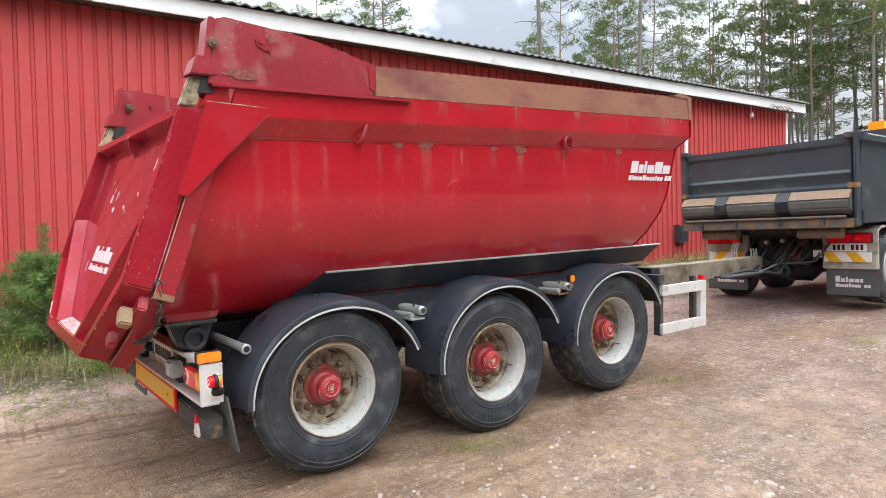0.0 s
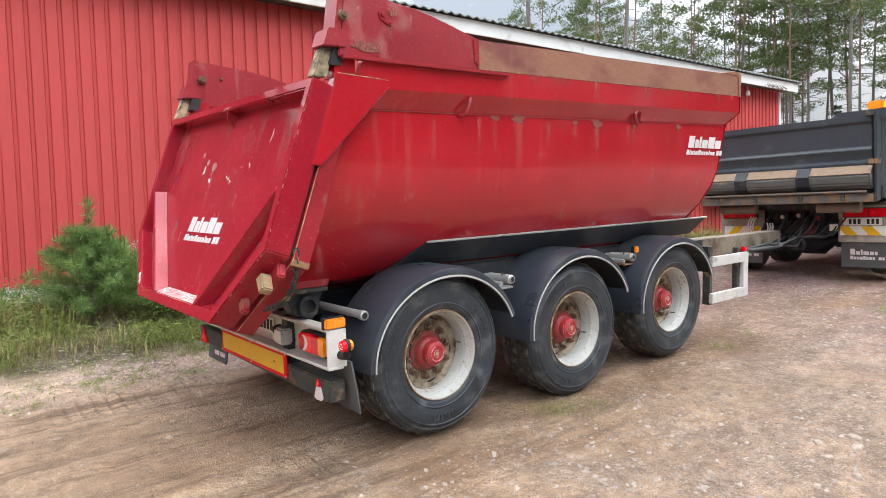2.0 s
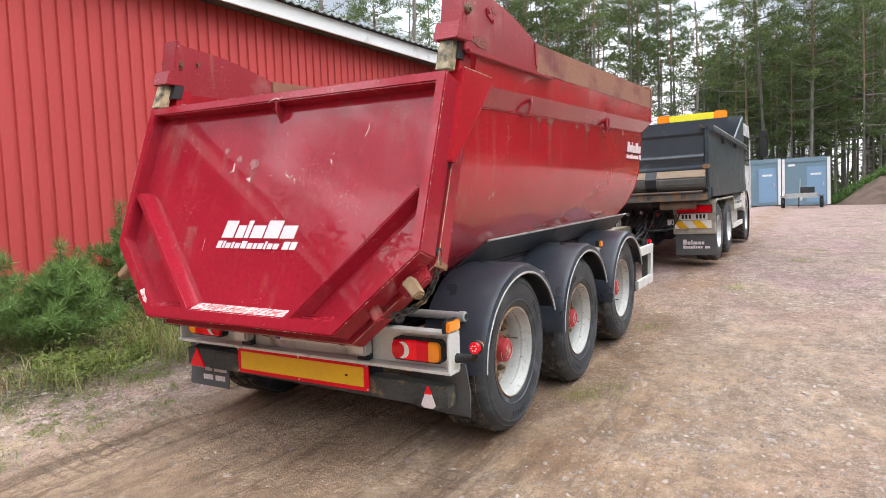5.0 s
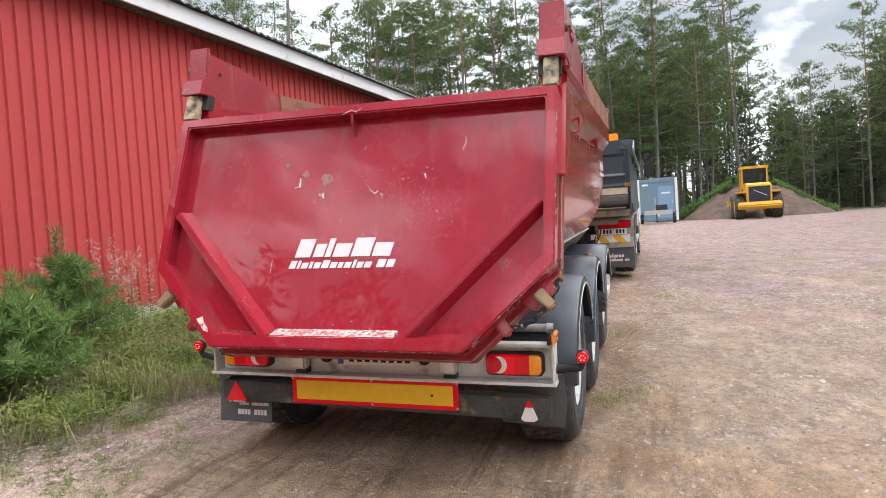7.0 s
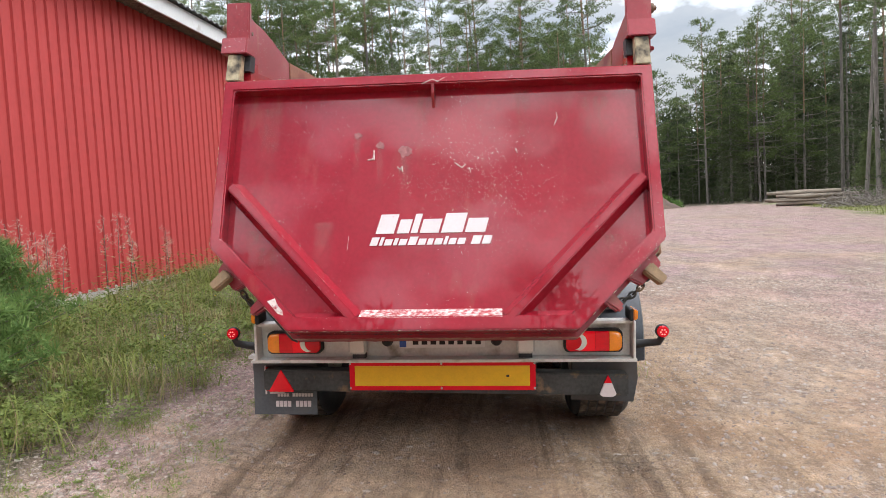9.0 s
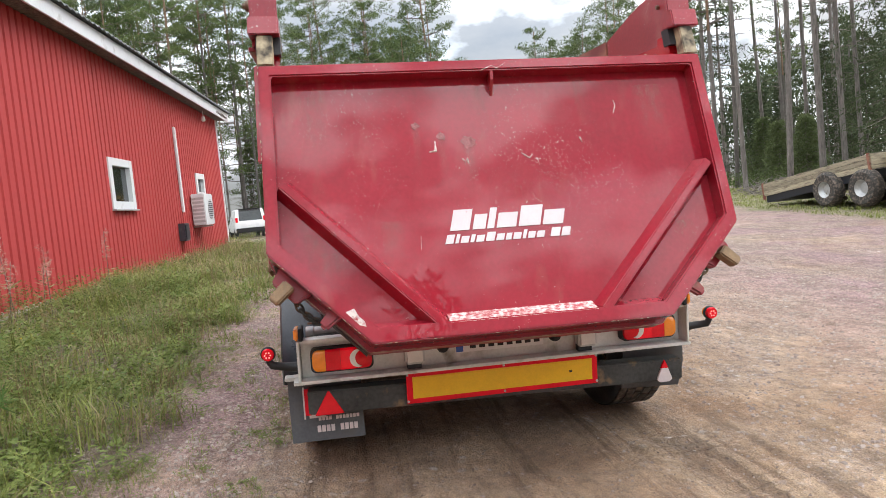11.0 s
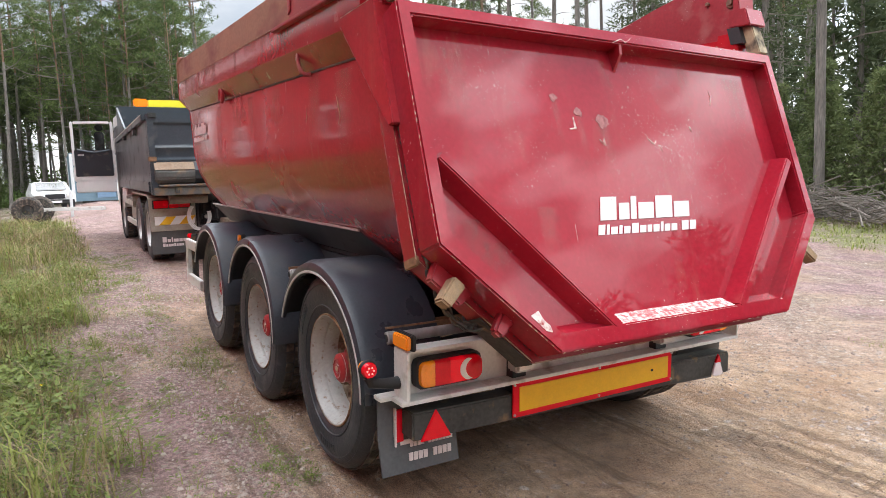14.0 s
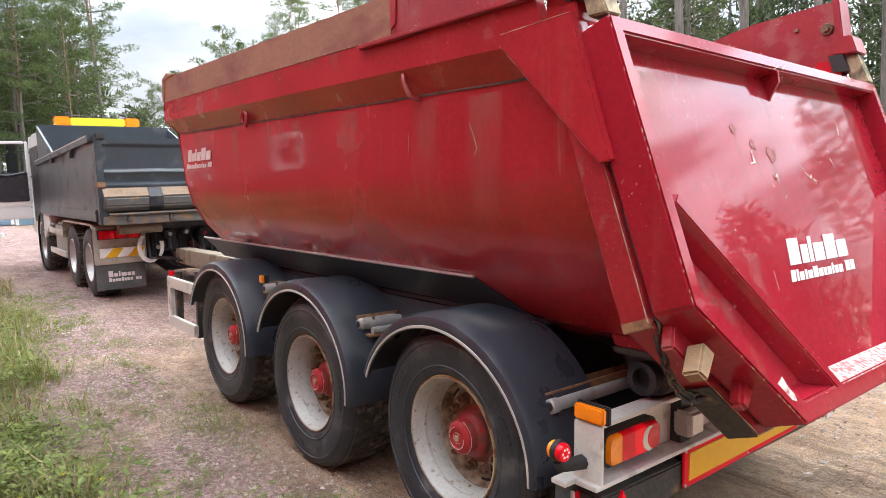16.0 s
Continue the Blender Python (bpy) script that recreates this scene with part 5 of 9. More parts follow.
part("cross_member", Geo().box((3.95, -0.75, 0.84), (4.10, 0.75, 1.02)), M_CHASSIS, trailer)
part("tipping_ram", Geo().tube([(2.2, 0, 0.62), (2.9, 0, 0.82)], 0.10, 14), M_CHASSIS, trailer)
# rear pivot
for s in (-1, 1):
    piv = Geo().prism([(-0.83, 0.995), (-0.56, 0.995), (-0.60, 0.90), (-0.635, 0.845), (-0.70, 0.825), (-0.765, 0.845), (-0.80, 0.90)], "y", s * 0.58, s * 0.70)
    bracket = part("pivot_bracket", piv, M_CHASSIS, trailer, bevel=0.006)
    part("pivot_tube", Geo().lathe([(0.044, s * 0.52), (0.070, s * 0.52), (0.070, s * 0.745), (0.044, s * 0.745), (0.044, s * 0.60), (0.0, s * 0.60)], "y", 24, (-0.69, 0, 0.905)), M_CHASSIS, bracket, "dark steel pivot tube, open at the end")
    part("wear_plate", Geo().box((-0.87, s * 0.55, 0.996), (-0.56, s * 0.76, 1.022)), M_DARKBAR, bracket, "grimy steel wear plate", bevel=0.004)
    part("pivot_block", Geo().prism([(-0.86, 1.024), (-0.56, 1.024), (-0.50, 1.16), (-0.86, 1.16)], "y", s * 0.55, s * 0.75), M_REDWORN, bracket, bevel=0.005)
M_DRAWBAR = mat("worn_dirty_steel", (0.25, 0.215, 0.165), 0.65, var=0.3, scale=4, fine=40, dirt=(0.10, 0.072, 0.045), dirt_amt=0.75, dirt_scale=4)
# drawbar to the truck
draw = Geo().rings([[(3.9, -0.15, 0.68), (3.9, 0.15, 0.68), (3.9, 0.15, 0.93), (3.9, -0.15, 0.93)], [(7.55, -0.10, 0.70), (7.55, 0.10, 0.70), (7.55, 0.10, 0.91), (7.55, -0.10, 0.91)]])
bar = part("drawbar", draw, M_DRAWBAR, trailer, "dirty brown-grey steel drawbar", bevel=0.01)
part("tow_eye", Geo().tube([(7.5, 0, 0.80), (7.85, 0, 0.80)], [0.07, 0.05], 12), M_DARKBAR, bar)
part("landing_jack", Geo().bar((4.2, 0.3, 1.0), (4.2, 0.3, 0.35), 0.09, 0.09, (1, 0, 0)), M_CHASSIS, trailer)
# lateral tubes that carry the mudguards
for s in (-1, 1):
    for x, z in ((-0.50, 0.865 if s < 0 else 0.815), (0.79 if s < 0 else 0.94, 0.955 if s < 0 else 0.93), (2.31 if s < 0 else 2.22, 0.995)):
        t_ = part("support_tube", Geo().tube([(x, s * 0.45, z), (x, s * 1.09, z)], 0.026, 14), M_GALV, trailer, "grey steel support tube")
        part("tube_mouth", Geo().lathe([(0.0, s * 1.085), (0.019, s * 1.085), (0.019, s * 1.0915), (0.0, s * 1.0915)], "y", 12, (x, 0, z)), M_BLACK, t_)
        if x < 0:
            part("tube_collar", Geo().lathe([(0.026, s * 1.045), (0.031, s * 1.048), (0.031, s * 1.088), (0.024, s * 1.092)], "y", 14, (x, 0, z), caps=False), M_GALV, t_)
        if s > 0 and x < 1.5:
            part("rusty_channel", Geo().prism([(x + 0.030, z - 0.03), (x + 0.100, z - 0.03), (x + 0.100, z + 0.045), (x + 0.092, z + 0.045), (x + 0.092, z - 0.02), (x + 0.038, z - 0.02), (x + 0.038, z + 0.045), (x + 0.030, z + 0.045)], "y", 0.45, 1.08), M_CHANNEL, t_, "rust-brown channel beside the tube")
        if x > 0:
            part("clamp_sleeve", Geo().lathe([(0.027, s * 0.84), (0.034, s * 0.845), (0.034, s * 1.075), (0.027, s * 1.08)], "y", 14, (x, 0, z), caps=False), M_GALV, t_)
            part("clamp_tube", Geo().tube([(x - 0.055, s * 0.80, z - 0.035), (x - 0.055, s * 1.03, z - 0.035)], 0.020, 10), M_GALV, t_)
            part("clamp_plate", Geo().box((x - 0.085, s * 0.86, z - 0.068), (x + 0.035, s * 1.06, z - 0.054)), M_GALV if s < 0 and x < 2 else M_CHANNEL, t_, bevel=0.003)
            part("clamp_bolt", Geo().tube([(x - 0.02, s * 1.0, z - 0.085), (x - 0.02, s * 1.0, z + 0.045)], 0.008, 6), M_NUT, t_)
        if x > 2:
            lamp_ = part("side_lamp", Geo().box((x + 0.035, s * 1.03, z + 0.035), (x + 0.085, s * 1.065, z + 0.095)), M_BLACK, trailer, "amber side lamp", bevel=0.006)
            part("lens", Geo().box((x + 0.037, s * 1.066, z + 0.037), (x + 0.083, s * 1.090, z + 0.093)), M_LENSAMB, lamp_, bevel=0.006)
            part("lamp_block", Geo().box((x + 0.02, s * 0.90, z - 0.05), (x + 0.10, s * 1.06, z + 0.033)), M_CHANNEL, lamp_, "rusty lamp bracket", bevel=0.008)

# front side guards
for s in (-1, 1):
    g = Geo()
    x0, x1, z0, z1 = 3.54, 4.29, 0.43, 0.90
    Ya, Yb = s * 1.13, s * 1.17
    g.box((x0, Ya, z1 - 0.10), (x1, Yb, z1)).box((x0, Ya, z0), (x1, Yb, z0 + 0.10)).box((x1 - 0.10, Ya - s * 0.002, z0 + 0.10), (x1, Yb - s * 0.002, z1 - 0.10))
    sg = part("side_guard", g, M_ALU, trailer, "pale aluminium side guard frame", bevel=0.005)
    part("guard_post", Geo().box((x0 + 0.02, s * 1.05, z0 - 0.02), (x0 + 0.07, s * 1.128, 1.0)), M_DARKBAR, sg, bevel=0.004)
    part("guard_arm", Geo().box((x0 + 0.0, s * 0.5, 0.93), (x0 + 0.09, s * 1.12, 1.0)), M_CHASSIS, sg)
    part("guard_post", Geo().box((x1 - 0.16, s * 1.07, z0 + 0.02), (x1 - 0.11, s * 1.128, 0.95)), M_DARKBAR, sg, bevel=0.004)
    part("marker_lamp", Geo().box((x1 - 0.05, s * 1.10, z1 + 0.005), (x1 + 0.01, s * 1.15, z1 + 0.05)), M_LENSRED, sg, bevel=0.008)

# rear light bar: an open channel
ch = Geo()
ch.box((-0.70, -1.115, 0.60), (-0.685, 1.115, 0.805))
lightbar = part("light_bar", ch, M_ALU, trailer, "grey aluminium light bar with dirt", bevel=0.003)
part("bottom_flange", Geo().box((-0.79, -1.14, 0.582), (-0.685, 1.16, 0.600)), M_ALU, lightbar, bevel=0.003)
part("top_flange", Geo().box((-0.775, -1.115, 0.805), (-0.685, 1.115, 0.822)), M_ALU, lightbar, bevel=0.003)
for s in (-1, 1):
    part("end_plate", Geo().box((-0.79, s * 1.118, 0.59), (-0.66, s * 1.132, 0.82)), M_ALU, lightbar, bevel=0.003)
    mx_ = 0.0 if s > 0 else -0.035            # the right-hand one is bent backwards
    part("arm", Geo().tube([(-0.70, s * 1.13, 0.665), (-0.70, s * 1.20, 0.672), (mx_ - 0.715, s * 1.27, 0.69), (mx_ - 0.715, s * 1.287, 0.72)], [0.030, 0.024, 0.022, 0.020], 8), M_BLACK, lightbar, smooth=60)
    lamp = part("marker_lamp", disc(mx_ - 0.738, s * 1.287, 0.755, 0.034, 0.030, "x", 20), M_LENSRED, lightbar, "round red and amber marker lamp")
    for k in range(6):                       # lit diodes behind the lens, in a star
        part("diode", disc(mx_ - 0.7535, s * 1.287 + 0.015 * math.cos(k * math.pi / 3), 0.755 + 0.015 * math.sin(k * math.pi / 3), 0.0045, 0.004, "x", 6), M_DIODE, lamp)
    part("amber_back", disc(mx_ - 0.699, s * 1.287, 0.755, 0.033, 0.024, "x", 18), M_LENSAMB, lamp)
    part("holder", disc(mx_ - 0.718, s * 1.287, 0.755, 0.040, 0.024, "x", 20), M_BLACK, lamp)
    amb = part("side_lamp", Geo().box((-0.80, min(s * 1.115, s * 1.142), 0.828), (-0.665, max(s * 1.115, s * 1.142), 0.888)), M_LENSAMB, lightbar, "amber side lamp", bevel=0.007)
    part("lamp_base", Geo().box((-0.805, min(s * 1.095, s * 1.116), 0.823), (-0.66, max(s * 1.095, s * 1.116), 0.893)), M_BLACK, amb, bevel=0.004)
    # combination lamp: amber, red, lit red, white crescent, dark red in one long rounded cluster
    def outline(y0, y1, grow=0.0, r=0.030):
        """A slice of the cluster's rounded outline between two distances from its inner end."""
        ya, yb, z0, z1 = 0.735 - grow, 1.055 + grow, 0.640 - grow, 0.756 + grow
        pts = []
        for cy, cz, a0 in ((yb - r, z1 - r, 0), (ya + r, z1 - r, 90), (ya + r, z0 + r, 180), (yb - r, z0 + r, 270)):
            for k in range(5):
                a = radians(a0 + 22.5 * k)
                pts.append((min(max(cy + r * math.cos(a), y0), y1), cz + r * math.sin(a)))
        return [(s * y, z) for y, z in pts]
    lampc = part("tail_lamp", Geo().prism(outline(0, 2, 0.010), "x", -0.748, -0.688), M_BLACK, lightbar, "long tail lamp cluster with rounded ends")
    for nm, y0, y1, mm in (("amber_lens", 0.985, 2, M_LENSAMB), ("red_lens", 0.905, 0.984, M_LENSRED), ("lit_red_lens", 0.83, 0.904, M_LITRED), ("dark_red_lens", 0, 0.829, M_LENSRED)):
        o_ = outline(y0, y1)
        i_ = [(y + (s * (y0 + y1) / 2 - y) * 0.0, 0.70 + (z - 0.70) * 0.86) for y, z in o_]
        part(nm, Geo().rings([[(-0.745, y, z) for y, z in o_], [(-0.766, y, z) for y, z in o_], [(-0.774, y, z) for y, z in i_]]), mm, lampc, smooth=50)
    cr = []
    for k in range(13):
        a = -1.35 + 2.7 * k / 12
        cr.append((s * (0.800 + 0.055 * math.cos(a)), 0.698 + 0.052 * math.sin(a)))
    for k in range(13):
        a = 1.30 - 2.6 * k / 12
        cr.append((s * (0.775 + 0.050 * math.cos(a)), 0.698 + 0.047 * math.sin(a)))
    part("white_crescent", Geo().prism(cr, "x", -0.777, -0.765), M_LENSWHT, lampc)
    # work lamps
    wl_ = part("work_lamp", Geo().box((-0.80, s * 0.50 - 0.055, 0.635), (-0.72, s * 0.50 + 0.055, 0.745)), M_GALV, lightbar, "square work lamp", bevel=0.012)
    part("glass", Geo().box((-0.806, s * 0.50 - 0.042, 0.65), (-0.80, s * 0.50 + 0.042, 0.732)), M_LENSWHT, wl_)
    part("dome_lamp", Geo().lathe([(0.0, -0.76), (0.025, -0.75), (0.035, -0.72), (0.035, -0.70)], "x", 16, (0, s * 0.33, 0.70)), M_BLACK, lightbar)
# number plate, characters as bars
plate = part("number_plate", Geo().box((-0.716, -0.26, 0.655), (-0.706, 0.26, 0.765)), M_PLATE, lightbar, "white number plate", bevel=0.003)
part("blue_strip", Geo().box((-0.719, 0.215, 0.66), (-0.715, 0.256, 0.76)), M_BLUE, plate)
part("black_bars", (lambda g: [g.box((-0.719, 0.175 - k * 0.054 - 0.034, 0.675), (-0.7155, 0.175 - k * 0.054, 0.75)) for k in range(8)][-1])(Geo()), M_BLACK, plate)
# underrun bar, marking plate, reflectors, flaps
ub = part("underrun_bar", Geo().rings([[(-0.765, y, z), (-0.655, y, z), (-0.655, y, z + 0.128), (-0.765, y, z + 0.128)] for y, z in ((-1.095, 0.372), (1.095, 0.405))]), M_DARKBAR, trailer, "dirty brown steel underrun bar", bevel=0.008)
for s in (-1, 1):
    part("bar_arm", Geo().box((-0.75, s * 0.46, 0.45), (-0.60, s * 0.54, 0.85)), M_CHASSIS, ub)
mk = part("marking_plate", Geo().box((-0.780, -0.556, 0.412), (-0.768, 0.556, 0.589)), M_MARKRED, trailer, "yellow rear marking plate with a red border", bevel=0.002)
part("yellow_field", Geo().box((-0.784, -0.522, 0.440), (-0.779, 0.522, 0.561)), M_YELLOW, mk)
part("black_emblem", Geo().box((-0.786, -0.400, 0.494), (-0.7835, -0.384, 0.506)), M_BLACK, mk)
for y in (-0.55, 0.0, 0.55):
    for z in (0.426, 0.575):
        part("rivet", disc(-0.782, y, z, 0.007, 0.008, "x", 8), M_GALV, mk)
part("triangle_reflector", Geo().prism([(1.062, 0.402), (0.902, 0.402), (0.982, 0.540)], "x", -0.779, -0.766), M_LENSRED, trailer, "red triangle reflector", bevel=0.004)
wt = part("white_reflector", Geo().prism([(-0.945, 0.370), (-1.005, 0.370), (-1.024, 0.386), (-0.993, 0.462), (-0.957, 0.462), (-0.926, 0.386)], "x", -0.779, -0.766), M_WHITE, trailer, "white tear-shaped reflector with a red tip", bevel=0.003)
part("red_tip", Geo().prism([(-0.952, 0.455), (-0.998, 0.455), (-0.975, 0.502)], "x", -0.782, -0.768), M_LENSRED, wt)
fl = part("mud_flap", Geo().rings([[(x, y, z), (x + 0.010, y, z), (x + 0.010, y2, z), (x, y2, z)] for x, y, y2, z in ((-0.645, 0.80, 1.205, 0.582), (-0.638, 0.80, 1.205, 0.42), (-0.655, 0.80, 1.202, 0.32), (-0.670, 0.795, 1.198, 0.225))]), M_FLAP, trailer, "grey rubber flap with white print bars")
tx = Geo()
for y0, y1, z0, z1, nb, x in ((1.05, 0.82, 0.335, 0.355, 12, -0.6535), (1.06, 0.83, 0.272, 0.308, 9, -0.6615), (1.10, 0.98, 0.352, 0.372, 1, -0.6515)):
    for k in range(nb):
        w = (y0 - y1) / nb
        if k != 4:
            tx.box((x - 0.003, y0 - k * w - w * 0.78, z0), (x + 0.006, y0 - k * w, z1))
tagged(part("flap_print", tx, M_WHITE, fl), kind="stuff")
part("red_print", Geo().box((-0.656, 1.085, 0.37), (-0.640, 1.12, 0.52)), M_MARKRED, fl)
part("print_edge", Geo().box((-0.657, 1.12, 0.35), (-0.640, 1.128, 0.53)), M_WHITE, fl)
part("flap_bar", Geo().box((-0.69, 0.79, 0.583), (-0.62, 1.215, 0.603)), M_ALU, fl, bevel=0.003)
part("mud_flap", Geo().rings([[(-0.655, -1.16, 0.62), (-0.643, -1.16, 0.62), (-0.643, -0.78, 0.62), (-0.655, -0.78, 0.62)], [(-0.63, -1.175, 0.44), (-0.618, -1.175, 0.44), (-0.618, -0.78, 0.44), (-0.63, -0.78, 0.44)], [(-0.60, -1.155, 0.285), (-0.588, -1.155, 0.285), (-0.588, -0.78, 0.30), (-0.60, -0.78, 0.30)]]), M_FLAP, trailer, "grey rubber flap, curled at the corner")

# gate locks on the slanting lower edges, with worn blocks and chains
def along(s, t, n_, d):
    """A place on a slanting edge: t up along it, n_ outwards from it, d behind the gate's face."""
    return (s * (0.745 + 0.695 * t + 0.719 * n_), -0.01 + 0.719 * t - 0.695 * n_, d)


def edge_block(s, t0, t1, n0, n1, d0, d1, taper=0.0):
    return Geo().add([along(s, *p) for p in ((t0, n0, d0), (t1, n0, d0), (t1 - taper, n1, d0), (t0 + taper, n1, d0), (t0, n0, d1), (t1, n0, d1), (t1 - taper, n1, d1), (t0 + taper, n1, d1))],
                     [(0, 3, 2, 1), (4, 5, 6, 7), (0, 1, 5, 4), (1, 2, 6, 5), (2, 3, 7, 6), (3, 0, 4, 7)])


def chain(parent, pts, label):
    """Steel links along a smooth line through three places."""
    A, M_, Bv = (Vector(p) for p in pts)
    n_link = max(8, int(((M_ - A).length + (Bv - M_).length) * 0.85 / 0.036))
    links = Geo()
    for k in range(n_link):
        t = k / (n_link - 1)
        p = A * (1 - t) ** 2 + M_ * 2 * t * (1 - t) + Bv * t * t
        q = ((M_ - A) * (1 - t) + (Bv - M_) * t).normalized()
        sd = q.cross(Vector((1, 0, 0)) if k % 2 else Vector((0.2, 1, 0.3))).normalized()
        loop = [p + q * 0.026 * math.cos(a) + sd * 0.015 * math.sin(a) for a in np.linspace(0, 2 * math.pi, 11)]
        links.tube(loop, 0.0058, 6, caps=False)
    part("chain", links, M_DARKBAR, parent, label)


for s in (-1, 1):
    for nm, geo_, mm, lab, bev in (("lock_lug", edge_block(s, 0.385, 0.60, -0.02, 0.082, -0.165, -0.115, 0.03), M_REDWORN, "red lock lug with rusty edges", 0.008),
                                   ("lock_hook", edge_block(s, 0.20, 0.275, -0.01, 0.088, -0.12, -0.070, 0.014), M_REDWORN, "red lock hook", 0.012),
                                   ("lock_block", edge_block(s, 0.458, 0.522, 0.035, 0.148, -0.112, -0.045, 0.006), M_WOOD, "worn wooden lock block", 0.008),
                                   ("bare_edge", edge_block(s, 0.0, 0.30, 0.032, 0.036, -0.285, -0.17), M_DARKBAR, "rusty bare edge of the rear frame", 0.0)):
        if nm == "bare_edge" and s > 0:
            continue
        o = part(nm, geo_, mm, gate if nm != "bare_edge" else body, lab, bevel=bev)
        o.data.transform(TG)
chain(gate, ((-1.00, -1.21, 1.30), (-0.97, -1.16, 0.92), (-1.12, -0.82, 0.97)), "rusty steel chain hanging to the frame")
chain(gate, ((-1.03, 1.175, 1.24), (-1.02, 1.02, 0.80), (-1.12, 0.84, 1.06)), "rusty steel chain in a loop")

# bright worn edges: short broken strips along the frames
rw = random.Random(3)


def worn_edge(a, b, parent, seg=0.03, fill=0.42, w=0.0029, mtx=None, material=M_BARE):
    a, b = Vector(a), Vector(b)
    n_ = max(1, int((b - a).length / seg))
    g = Geo()
    for k in range(n_):
        if rw.random() < fill:
            t0 = (k + rw.uniform(0, 0.3)) / n_
            t1 = (k + rw.uniform(0.5, 1.0)) / n_
            g.tube([a.lerp(b, t0), a.lerp(b, (t0 + t1) / 2), a.lerp(b, t1)], [w * 0.2, w * rw.uniform(0.4, 0.8), w * 0.2], 5)
    if g.v:
        o = tagged(part("worn_edge", g, material, parent, "paint worn through along the edge"), kind="stuff")
        if mtx:
            o.data.transform(mtx)


def worn_line(a, b, parent, w, mtx=None, material=M_BARE):
    """One unbroken but uneven line where an edge is worn through to the steel."""
    a, b = Vector(a), Vector(b)
    n_ = max(3, int((b - a).length / 0.035))
    g = Geo().tube([a.lerp(b, k / n_) for k in range(n_ + 1)], [w * rw.choice((0.18, 0.45, 0.7, 1.0)) for k in range(n_ + 1)], 5)
    o = part("worn_edge", g, material, parent, "paint worn through along the edge")
    if mtx:
        o.data.transform(mtx)


for i in range(6):
    (u0, v0), (u1, v1) = OUT[i], OUT[(i + 1) % 6]
    worn_edge((u0, v0, -0.003), (u1, v1, -0.003), gate, fill=0.35 if i != 3 else 0.2, mtx=TG)
    worn_edge((u0, v0, -0.152), (u1, v1, -0.152), gate, fill=0.75, w=0.004, mtx=TG, material=M_DARKBAR)
    (u0, v0), (u1, v1) = POST[i], POST[(i + 1) % 6]
    if i != 3:
        worn_line((u0, v0, -0.170), (u1, v1, -0.170), body, 0.0031, TG)
        worn_line((u0, v0, -0.272), (u1, v1, -0.272), body, 0.0026, TG, M_REDWORN)
for s in (-1, 1):
    worn_edge((s * 1.12, 0.80, -0.006), (s * 0.40, 0.05, -0.006), gate, fill=0.4, mtx=TG)
    worn_edge((0.36, s * 1.232, 2.41), (3.88, s * 1.232, 2.495), body, 0.05, 0.6, 0.0038)
    worn_line((-0.715, s * 1.236, 2.285), (-0.375, s * 1.236, 2.272), body, 0.0032)
    worn_line((-0.845, s * 1.236, 1.765), (-0.370, s * 1.236, 2.232), body, 0.0022, None, M_REDWORN)
    worn_edge((-0.66, s * 1.238, 2.735), (-0.16, s * 1.238, 2.715), body, 0.1, 0.3)
    worn_edge((0.30, s * 1.238, 2.615), (-0.02, s * 1.238, 2.69), body, 0.06, 0.4)
for s in (-1, 1):
    o = part("worn_corner", Geo().box((s * 1.20, 0.412, -0.2765), (s * 1.2156, 0.452, -0.1665)), M_CHANNEL, body, "corner worn to bare tan steel", bevel=0.004)
    o.data.transform(TG)
# scrapes and old weld marks on the gate's sheet
for u, v, r in ((-0.43, 1.11, 0.026), (-0.30, 1.045, 0.028), (-0.16, 1.005, 0.042)):
    blotch(gate, TG @ Matrix.Translation((u, v, -0.0855)), r, 0.9, M_GATESCAR)
    run_down(gate, TG @ Matrix.Translation((u, v, -0.0835)), r * 1.8, 0.12 + r * 7, M_STAINY)
for u, v, w, h in ((-0.06, 1.32, 0.07, 0.26), (0.9, 1.3, 0.2, 0.5), (-0.95, 1.3, 0.15, 0.5), (0.5, 1.36, 0.1, 0.3), (-0.6, 0.6, 0.12, 0.35), (-0.98, 0.56, 0.12, 0.24), (-0.9, 0.46, 0.14, 0.2), (0.95, 0.5, 0.12, 0.2)):
    run_down(gate, TG @ Matrix.Translation((u, v, -0.0835)), w, h, M_STAINY)
for pts, r in (([(-0.335, 1.02), (-0.335, 0.965), (-0.37, 0.96)], 0.008), ([(-0.20, 0.915), (-0.185, 0.895), (-0.175, 0.915), (-0.17, 0.885)], 0.008), ([(0.455, 1.005), (0.465, 0.975)], 0.009), ([(0.685, 1.215), (0.69, 1.18), (0.67, 1.13)], 0.004),
               ([(-0.46, 0.52), (-0.465, 0.44)], 0.002), ([(0.12, 0.93), (0.16, 0.90), (0.18, 0.92)], 0.005), ([(0.20, 0.90), (0.21, 0.86)], 0.004), ([(-0.06, 1.375), (0.0, 1.40), (0.03, 1.385), (0.07, 1.41)], 0.003)):
    o = part("scratch", Geo().tube([(u, v, -0.085 if v < 1.36 else -0.001) for u, v in pts], [r * 0.5] + [r] * (len(pts) - 2) + [r * 0.4], 5), M_SCRAPE, gate)
    o.data.transform(TG)
for poly in ([(-0.86, 0.150), (-0.80, 0.085), (-0.77, 0.075), (-0.775, 0.10), (-0.80, 0.125), (-0.82, 0.165)],):
    o = part("scuff", Geo().prism(poly, "z", -0.002, 0.0015), M_SCRAPE, gate, "paint scuffed to pale primer")
    o.data.transform(TG)
